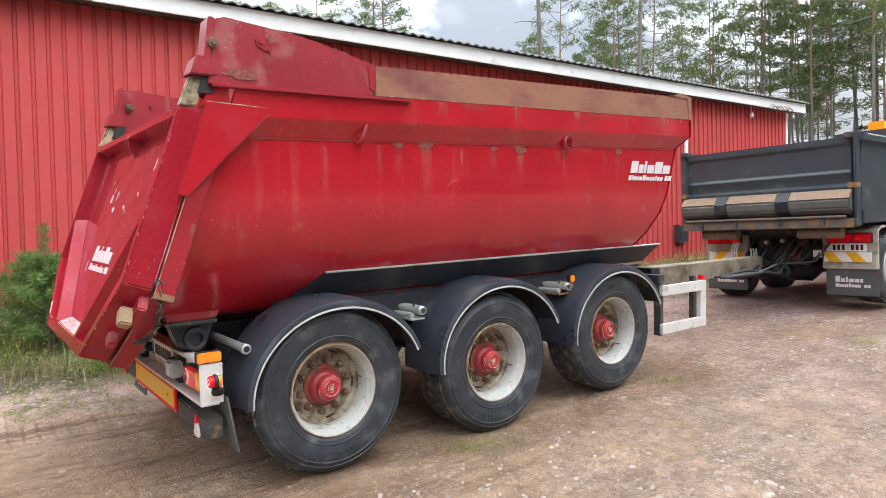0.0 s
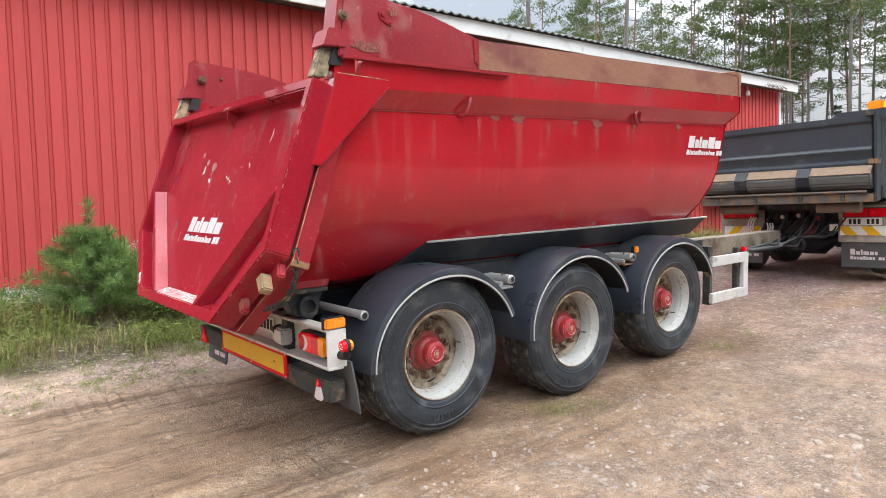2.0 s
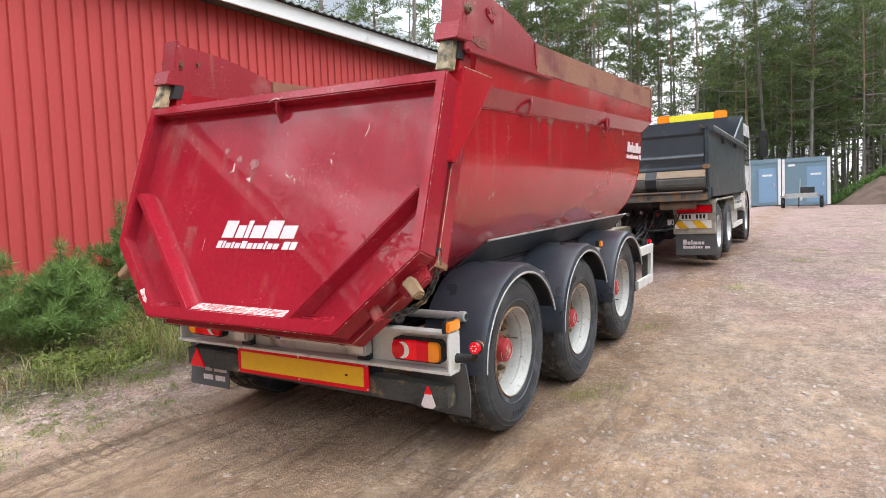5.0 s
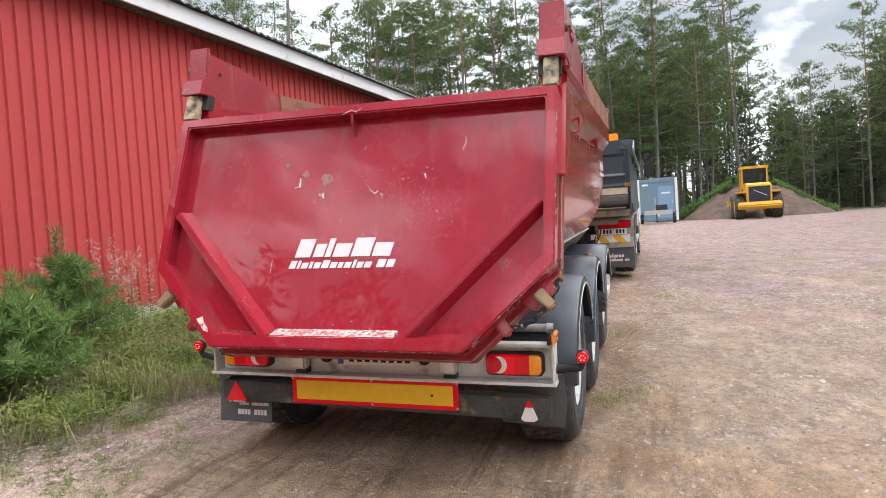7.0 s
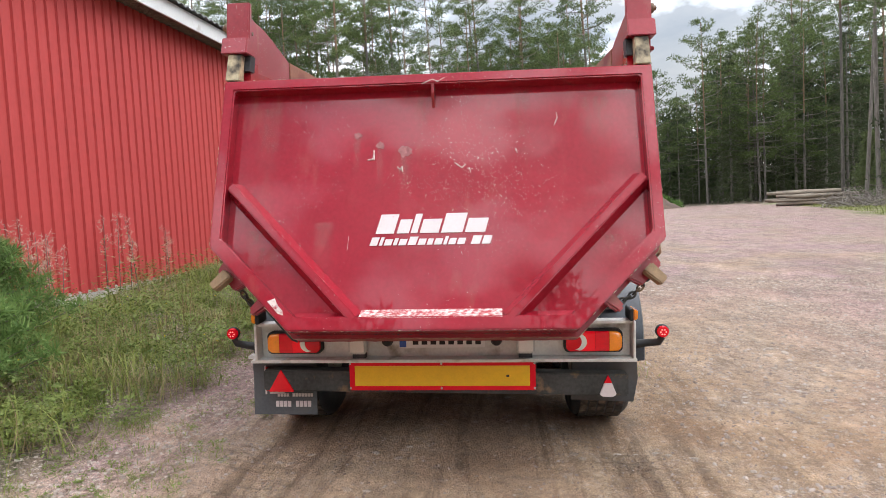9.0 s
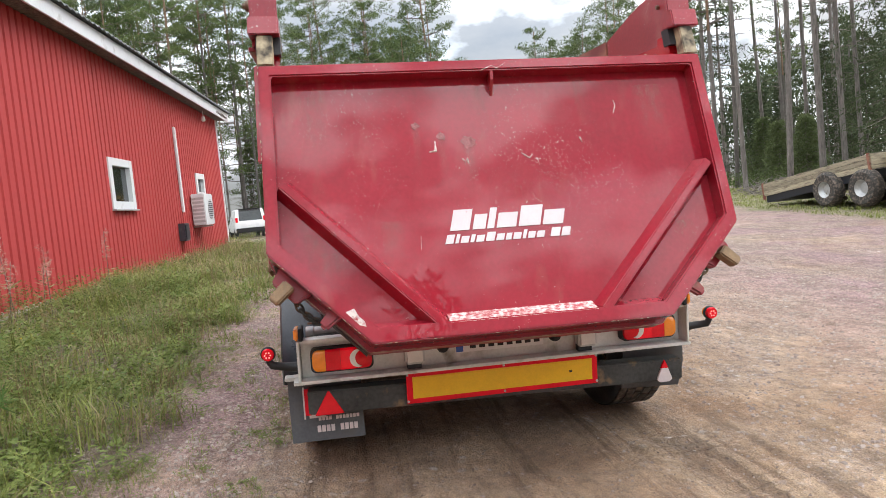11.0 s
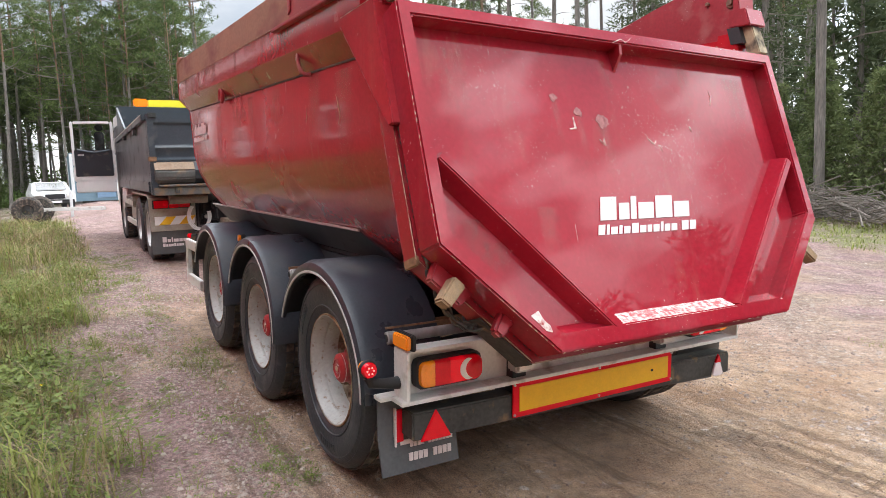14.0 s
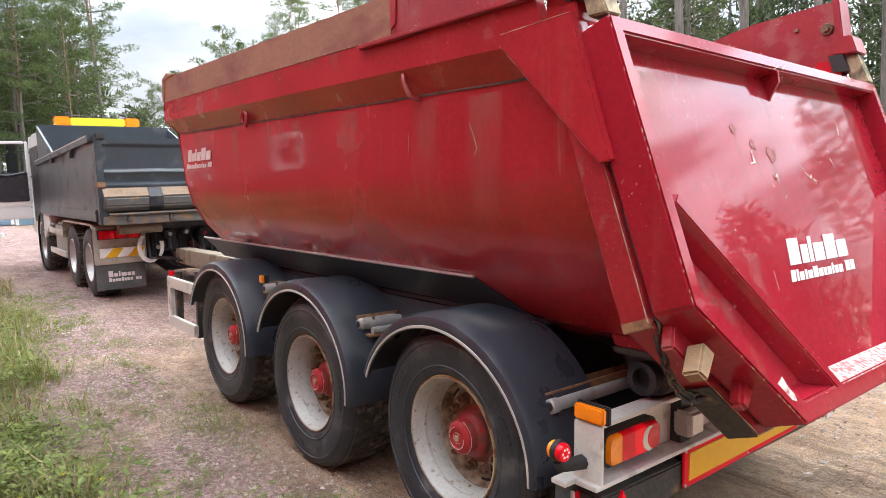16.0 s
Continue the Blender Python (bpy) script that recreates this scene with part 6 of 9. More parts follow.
M_SCRATCH = mat("tan_scratch", (0.44, 0.20, 0.12), 0.7, var=0.3, scale=30, fine=90)
part("scratch", Geo().tube([(-0.10, 1.156, 1.97), (-0.13, 1.156, 1.91), (-0.15, 1.156, 1.86), (-0.13, 1.156, 1.825)], [0.001, 0.0026, 0.003, 0.001], 5), M_SCRATCH, body, "tan scratch in the paint")
part("scratch", Geo().tube([(0.34, 1.156, 1.96), (0.335, 1.156, 1.90), (0.345, 1.156, 1.85)], [0.0008, 0.0018, 0.0006], 5), M_SCRATCH, body, "tan scratch in the paint")


# ---- truck with a dark grey tipper body ----
M_BOARDPALE = mat("pale_rusted_steel", (0.25, 0.175, 0.115), 0.7, var=0.25, scale=5, fine=40, dirt=(0.17, 0.10, 0.06), dirt_amt=0.5, dirt_scale=5)
M_SILL = mat("rust_spotted_sill", (0.095, 0.092, 0.085), 0.6, var=0.35, scale=7, fine=50, dirt=(0.22, 0.125, 0.06), dirt_amt=0.8, dirt_scale=8)
M_ROLLER = mat("grey_scuffed_roller", (0.10, 0.10, 0.095), 0.55, var=0.25, scale=4, fine=40, dirt=(0.26, 0.19, 0.12), dirt_amt=0.35, dirt_scale=4)
M_SIGN = mat("yellow_green_sign", (0.72, 0.66, 0.03), 0.4, var=0.06, scale=12, fine=60)
TRUCK = pose(7.39, -0.165, 0.385, 0, -1.2, -0.57)
truck = thing("tipper_truck", "white three-axle truck with a dark grey tipper body, cab door open", "truck", TRUCK)
tb = part("tipper_body", Geo().box((0.12, -1.19, 1.15), (5.34, 1.19, 1.28)), M_GREYBODY, truck, "dark grey steel tipper body with scuffs", bevel=0.01)
# tailboard with pressed steps
tail = part("tailboard", Geo().rings([[(0.06, s * 1.17, 1.42), (0.02, s * 1.17, 1.62), (0.07, s * 1.17, 1.66), (0.07, s * 1.17, 1.74), (0.03, s * 1.17, 1.80), (0.06, s * 1.17, 1.84), (0.06, s * 1.17, 2.14), (0.02, s * 1.17, 2.18), (0.02, s * 1.17, 2.26), (0.14, s * 1.17, 2.26), (0.14, s * 1.17, 1.42)] for s in (-1, 1)]), M_GREYBODY, tb, bevel=0.006)
part("roller_edge", Geo().rings([[(-0.02, s * 1.20, 1.27), (-0.10, s * 1.20, 1.34), (-0.12, s * 1.20, 1.46), (-0.04, s * 1.20, 1.56), (0.10, s * 1.20, 1.58), (0.12, s * 1.20, 1.27)] for s in (-1, 1)]), M_ROLLER, tb, "scuffed rounded tailboard roller", bevel=0.02)
part("roller_lip", Geo().rings([[(-0.115, s * 1.20, 1.475), (-0.040, s * 1.20, 1.566), (0.0, s * 1.20, 1.588), (0.10, s * 1.20, 1.59), (0.10, s * 1.20, 1.54), (-0.05, s * 1.20, 1.50)] for s in (-1, 1)]), M_BOARDPALE, tb)
for y in (0.55, -0.35):
    part("strap_plate", Geo().rings([[(-0.02, y + s * 0.09, 1.26), (-0.115, y + s * 0.09, 1.33), (-0.132, y + s * 0.09, 1.46), (-0.05, y + s * 0.09, 1.58), (0.1, y + s * 0.09, 1.60), (0.1, y + s * 0.09, 1.26)] for s in (-1, 1)]), M_CHASSIS, tb)
for s in (-1, 1):
    part("corner_post", Geo().box((-0.02, s * 1.16 - 0.06 * (s < 0), 1.10), (0.14, s * 1.25 + 0.0, 2.30)), M_GREYBODY, tb, bevel=0.01)
    part("post_cap", Geo().box((-0.05, s * 1.12, 2.24), (0.10, s * 1.23, 2.31)), M_DARKBAR, tb, bevel=0.008)
    part("hinge_block", Geo().box((-0.035, s * 1.15, 1.60), (0.10, s * 1.262, 1.67)), M_CHANNEL, tb, "rusty corner latch", bevel=0.01)
    side = Geo().rings([[(0.14, s * 1.21, 1.28), (0.14, s * 1.25, 1.28), (0.14, s * 1.25, 2.24), (0.14, s * 1.21, 2.24)], [(5.34, s * 1.21, 1.28), (5.34, s * 1.25, 1.28), (5.34, s * 1.25, 2.14), (5.34, s * 1.21, 2.14)]])
    sd = part("side_board", side, M_GREYBODY, tb, bevel=0.006)
    part("top_rail", Geo().rings([[(0.10, s * 1.23, 2.22), (0.10, s * 1.31, 2.20), (0.10, s * 1.31, 2.30), (0.10, s * 1.23, 2.32)], [(5.34, s * 1.23, 2.10), (5.34, s * 1.31, 2.08), (5.34, s * 1.31, 2.18), (5.34, s * 1.23, 2.20)]]), M_GREYBODY, sd, bevel=0.006)
    part("rail_line", Geo().bar((0.2, s * 1.312, 2.285), (5.3, s * 1.312, 2.165), 0.006, 0.016), M_TRIM, sd)
    for x in (1.5, 3.3):
        part("rail_bracket", Geo().prism([(x, 2.16), (x + 0.28, 2.16), (x + 0.22, 2.06), (x + 0.06, 2.06)], "y", s * 1.25, s * 1.30), M_GREYBODY, sd)
    part("bottom_rail", Geo().box((0.14, s * 1.20, 1.14), (5.34, s * 1.275, 1.30)), M_GREYBODY, sd, bevel=0.008)
    part("head_wing", Geo().prism([(3.4, 2.16), (5.36, 2.12), (5.36, 2.86)], "y", s * 1.20, s * 1.235), M_GREYBODY, tb)
part("headboard", Geo().box((5.30, -1.235, 1.25), (5.37, 1.235, 2.87)), M_GREYBODY, tb, bevel=0.01)
part("lock_bar", Geo().tube([(-0.08, -1.15, 1.235), (-0.08, 1.15, 1.235)], 0.018, 8), M_SILL, tb)
part("rear_sill", Geo().box((-0.05, -1.22, 1.09), (0.12, 1.22, 1.21)), M_SILL, tb, "dirty steel sill under the tailboard", bevel=0.008)
for y in (-0.85, -0.3, 0.35, 0.9):
    part("sill_clip", Geo().box((-0.075, y - 0.03, 1.12), (-0.04, y + 0.03, 1.22)), M_DARKBAR, tb, bevel=0.006)
M_TANK = mat("dusty_air_tank", (0.19, 0.15, 0.115), 0.6, var=0.25, scale=6, fine=50, dirt=(0.10, 0.07, 0.05), dirt_amt=0.5, dirt_scale=7)
for y in (0.72, -0.72):
    part("air_tank", Geo().tube([(0.18, y - 0.28, 1.02), (0.18, y + 0.28, 1.02)], 0.075, 14), M_TANK, truck, "brown-grey air tank under the sill")
M_TRUCKFLAP = mat("grey_truck_flap", (0.075, 0.075, 0.075), 0.6, var=0.25, scale=5, fine=60, dirt=(0.15, 0.13, 0.11), dirt_amt=0.4, dirt_scale=5)
# chassis and rear end
for s in (-1, 1):
    part("frame_rail", Geo().box((0.75, s * 0.42 - 0.04, 0.72), (7.0, s * 0.42 + 0.04, 1.02)), M_CHASSIS, truck)
part("rear_cross_member", Geo().box((0.72, -0.62, 0.62), (0.86, 0.62, 1.0)), M_CHASSIS, truck, bevel=0.01)
part("subframe", Geo().box((0.3, -0.55, 1.0), (5.2, 0.55, 1.14)), M_CHASSIS, truck)
part("tow_coupling", Geo().lathe([(0.03, 0.40), (0.07, 0.42), (0.07, 0.58), (0.11, 0.60), (0.11, 0.74)], "x", 16, (0, 0, 0.45)), M_CHASSIS, truck, "dark tow coupling")
part("red_valve", Geo().box((0.55, -0.22, 0.62), (0.70, -0.08, 0.76)), M_REDHUB, truck, bevel=0.02)
part("axle_housing", Geo().lathe([(0.08, -0.9), (0.10, -0.3), (0.24, -0.15), (0.24, 0.15), (0.10, 0.3), (0.08, 0.9)], "y", 16, (1.19, 0, 0.5)), M_CHASSIS, truck)
part("axle_housing", Geo().lathe([(0.08, -0.9), (0.10, -0.3), (0.24, -0.15), (0.24, 0.15), (0.10, 0.3), (0.08, 0.9)], "y", 16, (2.56, 0, 0.5)), M_CHASSIS, truck)
part("front_axle", Geo().tube([(5.75, -0.9, 0.5), (5.75, 0.9, 0.5)], 0.07, 10), M_CHASSIS, truck)
for k in range(7):
    y = -0.05 - 0.10 * k
    part("hose", Geo().tube([(0.70, y, 0.88), (0.45, y - 0.02, 0.80 - 0.05 * (k % 3)), (0.30, y + 0.05, 0.62 - 0.04 * (k % 2)), (0.1, y * 0.5, 0.60)], 0.012, 6), M_BLACK, truck)
for k in range(3):
    loop = [(0.50 - 0.03 * k, 0.50 + 0.025 * k + 0.16 * math.cos(a), 0.72 + (0.20 + 0.01 * k) * math.sin(a)) for a in np.linspace(0.9, -3.5, 14)]
    part("pale_hose", Geo().tube(loop, 0.012, 6), M_PLATE, truck, "pale air hose hanging in a loop")
rr = random.Random(2)
for k in range(12):
    y0, y1 = rr.uniform(-0.4, 0.5), rr.uniform(-0.25, 0.25)
    part("hose", Geo().tube([(0.72, y0, rr.uniform(0.78, 0.98)), (0.45, y0 + 0.05, rr.uniform(0.55, 0.8)), (0.2, (y0 + y1) / 2, rr.uniform(0.42, 0.6)), (-0.4, y1, rr.uniform(0.42, 0.55)), (-1.2, y1 * 0.6, 0.5)], rr.uniform(0.010, 0.017), 6), rr.choice((M_BLACK, M_BLACK, M_FLAP)), truck)
for y, z, w, h in ((-0.30, 0.86, 0.16, 0.14), (-0.02, 0.90, 0.12, 0.10), (0.22, 0.88, 0.14, 0.12), (0.40, 0.70, 0.10, 0.10)):
    part("valve_block", Geo().box((0.58, y - w / 2, z - h / 2), (0.72, y + w / 2, z + h / 2)), M_CHASSIS, truck, bevel=0.015)
    part("coupling_head", disc(0.57, y, z, 0.032, 0.05, "x", 12), M_REDHUB if y < -0.1 else M_GALV, truck)
wl2 = part("work_lamp", Geo().box((0.50, -0.60, 0.66), (0.58, -0.47, 0.78)), M_CHASSIS, truck, "square white work lamp", bevel=0.015)
part("glass", Geo().box((0.494, -0.59, 0.672), (0.50, -0.48, 0.768)), M_LENSWHT, wl2)
for s in (-1, 1):
    rear = part("rear_panel", Geo().box((0.62, s * 0.55, 0.50), (0.70, s * 1.24, 1.03)), M_PANEL, truck, "dirty pale rear panel", bevel=0.01)
    lamp = part("tail_lamp", Geo().box((0.585, s * 0.62 if s > 0 else -1.20, 0.86), (0.62, s * 1.20 if s > 0 else -0.62, 1.0)), M_BLACK, rear, bevel=0.01)
    for a, b, mm in ((0.64, 0.80, M_LENSRED), (0.81, 0.96, M_LENSRED), (0.97, 1.18, M_LENSRED)):
        y0, y1 = sorted((s * a, s * b))
        part("lens", Geo().box((0.57, y0, 0.87), (0.59, y1, 0.99)), mm, lamp, bevel=0.006)
    for y in (0.72, 1.02):
        part("bulb", disc(0.568, s * y, 0.93, 0.026, 0.006, "x", 12), M_LITRED, lamp, "glowing red spot")
    if s < 0:
        np_ = part("number_plate", Geo().box((0.60, -1.12, 0.745), (0.612, -0.62, 0.855)), M_PLATE, rear, "white number plate", bevel=0.003)
        tagged(part("plate_bars", (lambda g: [g.box((0.597, -0.70 - 0.058 * k - 0.035, 0.765), (0.6005, -0.70 - 0.058 * k, 0.838)) for k in range(7) if k != 3][-1])(Geo()), M_BLACK, np_), kind="stuff")
    ch_ = part("chevron_plate", Geo().box((0.595, min(s * 0.58, s * 1.18), 0.60), (0.61, max(s * 0.58, s * 1.18), 0.735)), M_PLATE, rear, "yellow and white chevron plate", bevel=0.002)
    g = Geo()
    for k in range(2):
        y = s * (0.66 + 0.30 * k)
        g.prism([(y, 0.603), (y + s * 0.16, 0.603), (y + s * 0.04, 0.732), (y - s * 0.10, 0.732)] if s < 0 else [(y, 0.603), (y + 0.16, 0.603), (y + 0.04, 0.732), (y - 0.10, 0.732)], "x", 0.591, 0.5955)
    part("yellow_stripe", g, M_YELLOW, ch_)
    fl_ = part("mud_flap", Geo().box((0.66, min(s * 0.58, s * 1.24), 0.13), (0.675, max(s * 0.58, s * 1.24), 0.52)), M_TRUCKFLAP, truck, "dark grey flap with a white printed mark")
    g = Geo()
    y = 1.08 if s > 0 else -0.70
    for k, (w, h) in enumerate(((0.062, 0.085), (0.05, 0.05), (0.022, 0.075), (0.07, 0.05), (0.05, 0.05), (0.035, 0.05))):
        g.box((0.6555, y - w, 0.315), (0.6595, y, 0.315 + h))
        y -= w + 0.012
    y = 1.08 if s > 0 else -0.70
    for k in range(11):
        w = 0.030 + 0.010 * (k % 3 == 0)
        if k != 8:
            g.box((0.6555, y - w, 0.245), (0.6595, y, 0.285 + 0.012 * (k % 4 == 0)))
        y -= w + 0.007
    tagged(part("flap_print", g, M_WHITE, fl_), kind="stuff")
    # arched wing over the rear wheels
    g = Geo().rings([[(x, s * 0.66, z), (x, s * 1.25, z), (x, s * 1.25, z + 0.03), (x, s * 0.66, z + 0.03)] for x, z in ((0.62, 0.72), (0.64, 1.00), (0.76, 1.06), (3.05, 1.06), (3.15, 1.0), (3.17, 0.78))])
    part("wing", g, M_PANEL, truck, "dirty pale wheel arch", bevel=0.004)
    for z in (0.42, 0.80):
        part("side_guard_rail", Geo().box((3.2, s * 1.18, z), (4.9, s * 1.23, z + 0.10)), M_ALU, truck, bevel=0.005)
    part("side_tank", Geo().box((3.4, s * 0.6, 0.45), (4.7, s * 1.15, 1.0)), M_GALV, truck, "grey side tank", bevel=0.05)
    # white air deflector behind the cab
    part("step_fairing", Geo().rings([[(4.75, s * 0.75, 0.95), (4.75, s * 1.22, 0.95), (4.9, s * 1.2, 1.12), (4.9, s * 0.75, 1.12)], [(5.45, s * 0.75, 0.62), (5.45, s * 1.24, 0.62), (5.45, s * 1.24, 1.14), (5.45, s * 0.75, 1.14)]]), M_CAB, truck, bevel=0.02)
for ax in (1.19, 2.56, 5.75):
    for s in (-1, 1):
        g = Geo().lathe([(0.29, -0.15), (0.34, -0.165), (0.44, -0.165), (0.485, -0.14), (0.50, -0.10), (0.50, 0.18), (0.44, 0.2), (0.29, 0.2)], "y", 40, caps=False)
        w = part("wheel", g, M_TYRE, truck, "truck wheel with bright rim", m=pose(ax, s * 1.06, 0.5, 0, 0, 0 if s < 0 else 180))
        part("rim", Geo().lathe([(0.29, -0.15), (0.28, -0.16), (0.26, -0.12), (0.24, -0.02), (0.19, 0.0), (0.14, -0.05), (0.10, -0.07), (0.0, -0.08)], "y", 32, caps=False), M_GALV, w)
        t = Geo()
        for k in range(40):
            a0, a1 = 2 * math.pi * k / 40, 2 * math.pi * (k + 0.62) / 40
            for y0, y1 in ((-0.13, -0.03), (0.0, 0.1)):
                t.add([(r * math.cos(a), y, r * math.sin(a)) for r in (0.495, 0.512) for a, y in ((a0, y0), (a1, y0), (a1, y1), (a0, y1))], [(4, 5, 6, 7), (0, 1, 5, 4), (1, 2, 6, 5), (2, 3, 7, 6), (3, 0, 4, 7)])
        part("tread", t, M_TREAD, w, smooth=0)
# cab, with window openings set in and the left door swung open
cab_prof = [(5.50, 0.62), (5.50, 2.62), (5.62, 2.78), (7.05, 2.80), (7.25, 2.55), (7.42, 1.75), (7.46, 0.62)]
cab = part("cab", Geo().prism(cab_prof, "y", -1.19, 1.19), M_CAB, truck, "white truck cab", bevel=0.06)
part("windscreen", Geo().prism([(7.29, 2.50), (7.435, 1.78), (7.45, 1.78), (7.305, 2.50)], "y", -1.05, 1.05), M_GLASS, cab)
part("cab_window", Geo().box((5.75, -1.198, 1.75), (6.95, -1.185, 2.45)), M_GLASS, cab)
# dark sheet puts the cab's shaded inside on the flat wall
part("door_opening", Geo().box((5.75, 1.185, 0.95), (7.0, 1.196, 2.5)), M_CHASSIS, cab, "dark sheet standing for the shaded doorway")
part("rear_window", Geo().box((5.488, -0.8, 2.0), (5.50, 0.8, 2.5)), M_GLASS, cab)
for s in (-1, 1):
    part("wheel_arch", Geo().lathe([(0.55, -0.02), (0.60, -0.02), (0.60, 0.02), (0.55, 0.02)], "y", 28, (5.75 + 0.25, s * 1.20, 0.55), caps=False), M_BLACK, cab)
    mir = part("mirror", Geo().box((7.02, s * 1.42, 1.95), (7.16, s * 1.62, 2.42)), M_BLACK, cab, "black mirror housing", bevel=0.03)
    part("mirror_arm", Geo().tube([(7.0, s * 1.18, 2.42), (7.08, s * 1.5, 2.48), (7.08, s * 1.5, 1.88), (7.0, s * 1.18, 1.9)], 0.018, 6), M_BLACK, mir)
    part("wide_mirror", Geo().box((7.03, s * 1.43, 2.44), (7.15, s * 1.60, 2.60)), M_BLACK, mir, bevel=0.03)
bar_ = part("beacon_bar", Geo().box((5.95, -0.52, 2.93), (6.20, 0.52, 3.09)), M_SIGN, cab, "yellow sign bar with orange beacons", bevel=0.02)
for s in (-1, 1):
    part("beacon", Geo().box((5.94, s * 0.52 if s > 0 else -0.82, 2.92), (6.22, s * 0.82 if s > 0 else -0.52, 3.11)), M_LENSAMB, bar_, bevel=0.03)
    part("bar_foot", Geo().box((6.0, s * 0.6 - 0.05, 2.78), (6.14, s * 0.6 + 0.05, 2.93)), M_BLACK, bar_)
# open door: hinged at the front edge, standing straight out
DOOR = pose(6.95, 1.22, 0, 0, 0, -8)
dr = Geo()
DW = 0.90
for p, q in (((-0.03, 0.0, 1.62), (0.03, 0.06, 2.66)), ((-0.03, DW - 0.06, 1.62), (0.03, DW, 2.66)), ((-0.03, 0.06, 2.60), (0.03, DW - 0.06, 2.66)), ((-0.03, 0.0, 1.26), (0.03, DW, 1.62)), ((-0.03, 0.02, 1.00), (0.03, DW - 0.03, 1.26))):
    dr.box(p, q)
door = part("cab_door", dr, M_CAB, truck, "white cab door standing open", m=DOOR, bevel=0.02)
part("door_pane", Geo().box((-0.006, 0.055, 1.98), (0.006, DW - 0.055, 2.605)), M_CLEAR, door)
part("door_panel", Geo().box((-0.05, 0.05, 1.38), (-0.031, DW - 0.05, 2.0)), M_CHASSIS, door, "dark grey inner door trim", bevel=0.012)
part("grab_bar", Geo().tube([(-0.06, 0.10, 1.99), (-0.09, 0.42, 1.93), (-0.06, DW - 0.12, 2.0)], 0.022, 8), M_GREYBODY, door)
part("door_handle", Geo().box((-0.075, DW - 0.25, 1.86), (-0.05, DW - 0.12, 1.90)), M_GALV, door, bevel=0.006)


# ---- far side of the yard ----
def on_ground(x, y, yaw=0.0, dz=0.0):
    return pose(x, y, ground_h(x, y) + dz, 0, 0, yaw)


def site_container(m, label):
    """A cabin container, door end towards -x, about its base centre."""
    c = thing("site_container", label, "container", m, "site containers")
    w, h, L = 1.22, 2.75, 6.0
    part("box", Geo().box((0.04, -w + 0.03, 0.15), (L - 0.04, w - 0.03, h - 0.06)), M_CONTB, c)
    for y in (-w, w - 0.16):
        part("corner_post", Geo().box((0.0, y, 0.05), (0.16, y + 0.16, h)), M_WHITEPAINT, c, "white corner post", bevel=0.01)
        part("corner_post", Geo().box((L - 0.16, y, 0.05), (L, y + 0.16, h)), M_WHITEPAINT, c, bevel=0.01)
    part("roof_beam", Geo().box((-0.01, -w + 0.16, h - 0.22), (0.12, w - 0.16, h)), M_CONTB, c)
    part("base_beam", Geo().box((-0.01, -w + 0.16, 0.05), (0.12, w - 0.16, 0.22)), M_CONTB, c)
    part("roof", Geo().box((0.0, -w, h - 0.03), (L, w, h + 0.02)), M_CONTB, c)
    d = part("door", Geo().box((-0.03, -w + 0.24, 0.22), (0.04, -w + 1.18, 2.22)), M_CONTDOOR, c, "light blue steel door", bevel=0.01)
    part("door_frame", Geo().box((0.0, -w + 0.18, 0.22), (0.036, -w + 1.24, 2.28)), M_CONTB, d)
    part("handle", Geo().box((-0.07, -w + 0.32, 1.15), (-0.03, -w + 0.36, 1.32)), M_GALV, d)
    part("door_sign", Geo().box((-0.036, -w + 0.45, 1.75), (-0.031, -w + 0.98, 1.86)), M_WHITEPAINT, d)
    part("vent", Geo().box((-0.02, 0.55, 2.30), (0.04, 0.90, 2.42)), M_WHITEPAINT, c)
    for y in (-0.9, 0.9):
        part("foot", Geo().box((0.2, y - 0.15, -0.1), (0.6, y + 0.15, 0.06)), M_CONC, c)
    return c


site_container(on_ground(39.0, -2.35, 0), "blue-grey cabin container with a light blue door")
site_container(on_ground(39.05, 0.13, 0), "blue-grey cabin container with a light blue door")

# small flatbed trailer
ft = thing("car_trailer", "small grey galvanised flatbed car trailer", "trailer", on_ground(33.5, -2.25, 90))
for x in (-0.72, 0.68):
    part("side_rail", Geo().box((x, -1.3, 0.55), (x + 0.05, 1.3, 0.72)), M_GALV, ft)
part("deck", Geo().box((-0.7, -1.3, 0.50), (0.7, 1.3, 0.56)), M_GALV, ft)
part("front_rail", Geo().box((-0.72, 1.25, 0.55), (0.72, 1.30, 0.74)), M_GALV, ft)
part("tow_bar", Geo().bar((0, 1.3, 0.48), (0, 2.4, 0.42), 0.07, 0.07), M_GALV, ft)
for y in (-0.9, -0.3, 0.3, 0.9):
    part("deck_plank", Geo().box((-0.66, y - 0.27, 0.56), (0.66, y + 0.27, 0.585)), M_OLDWOOD, ft)
part("loading_ramp", Geo().box((-0.55, -1.36, 0.58), (0.10, -1.32, 1.05)), M_CHASSIS, ft, "dark mesh ramp folded up")
part("ramp_post", Geo().tube([(0.13, -1.34, 0.55), (0.10, -1.34, 1.5)], 0.02, 6), M_GALV, ft)
part("jockey_wheel", Geo().tube([(0.1, 2.1, 0.55), (0.1, 2.1, 0.08)], 0.025, 8), M_BLACK, ft)
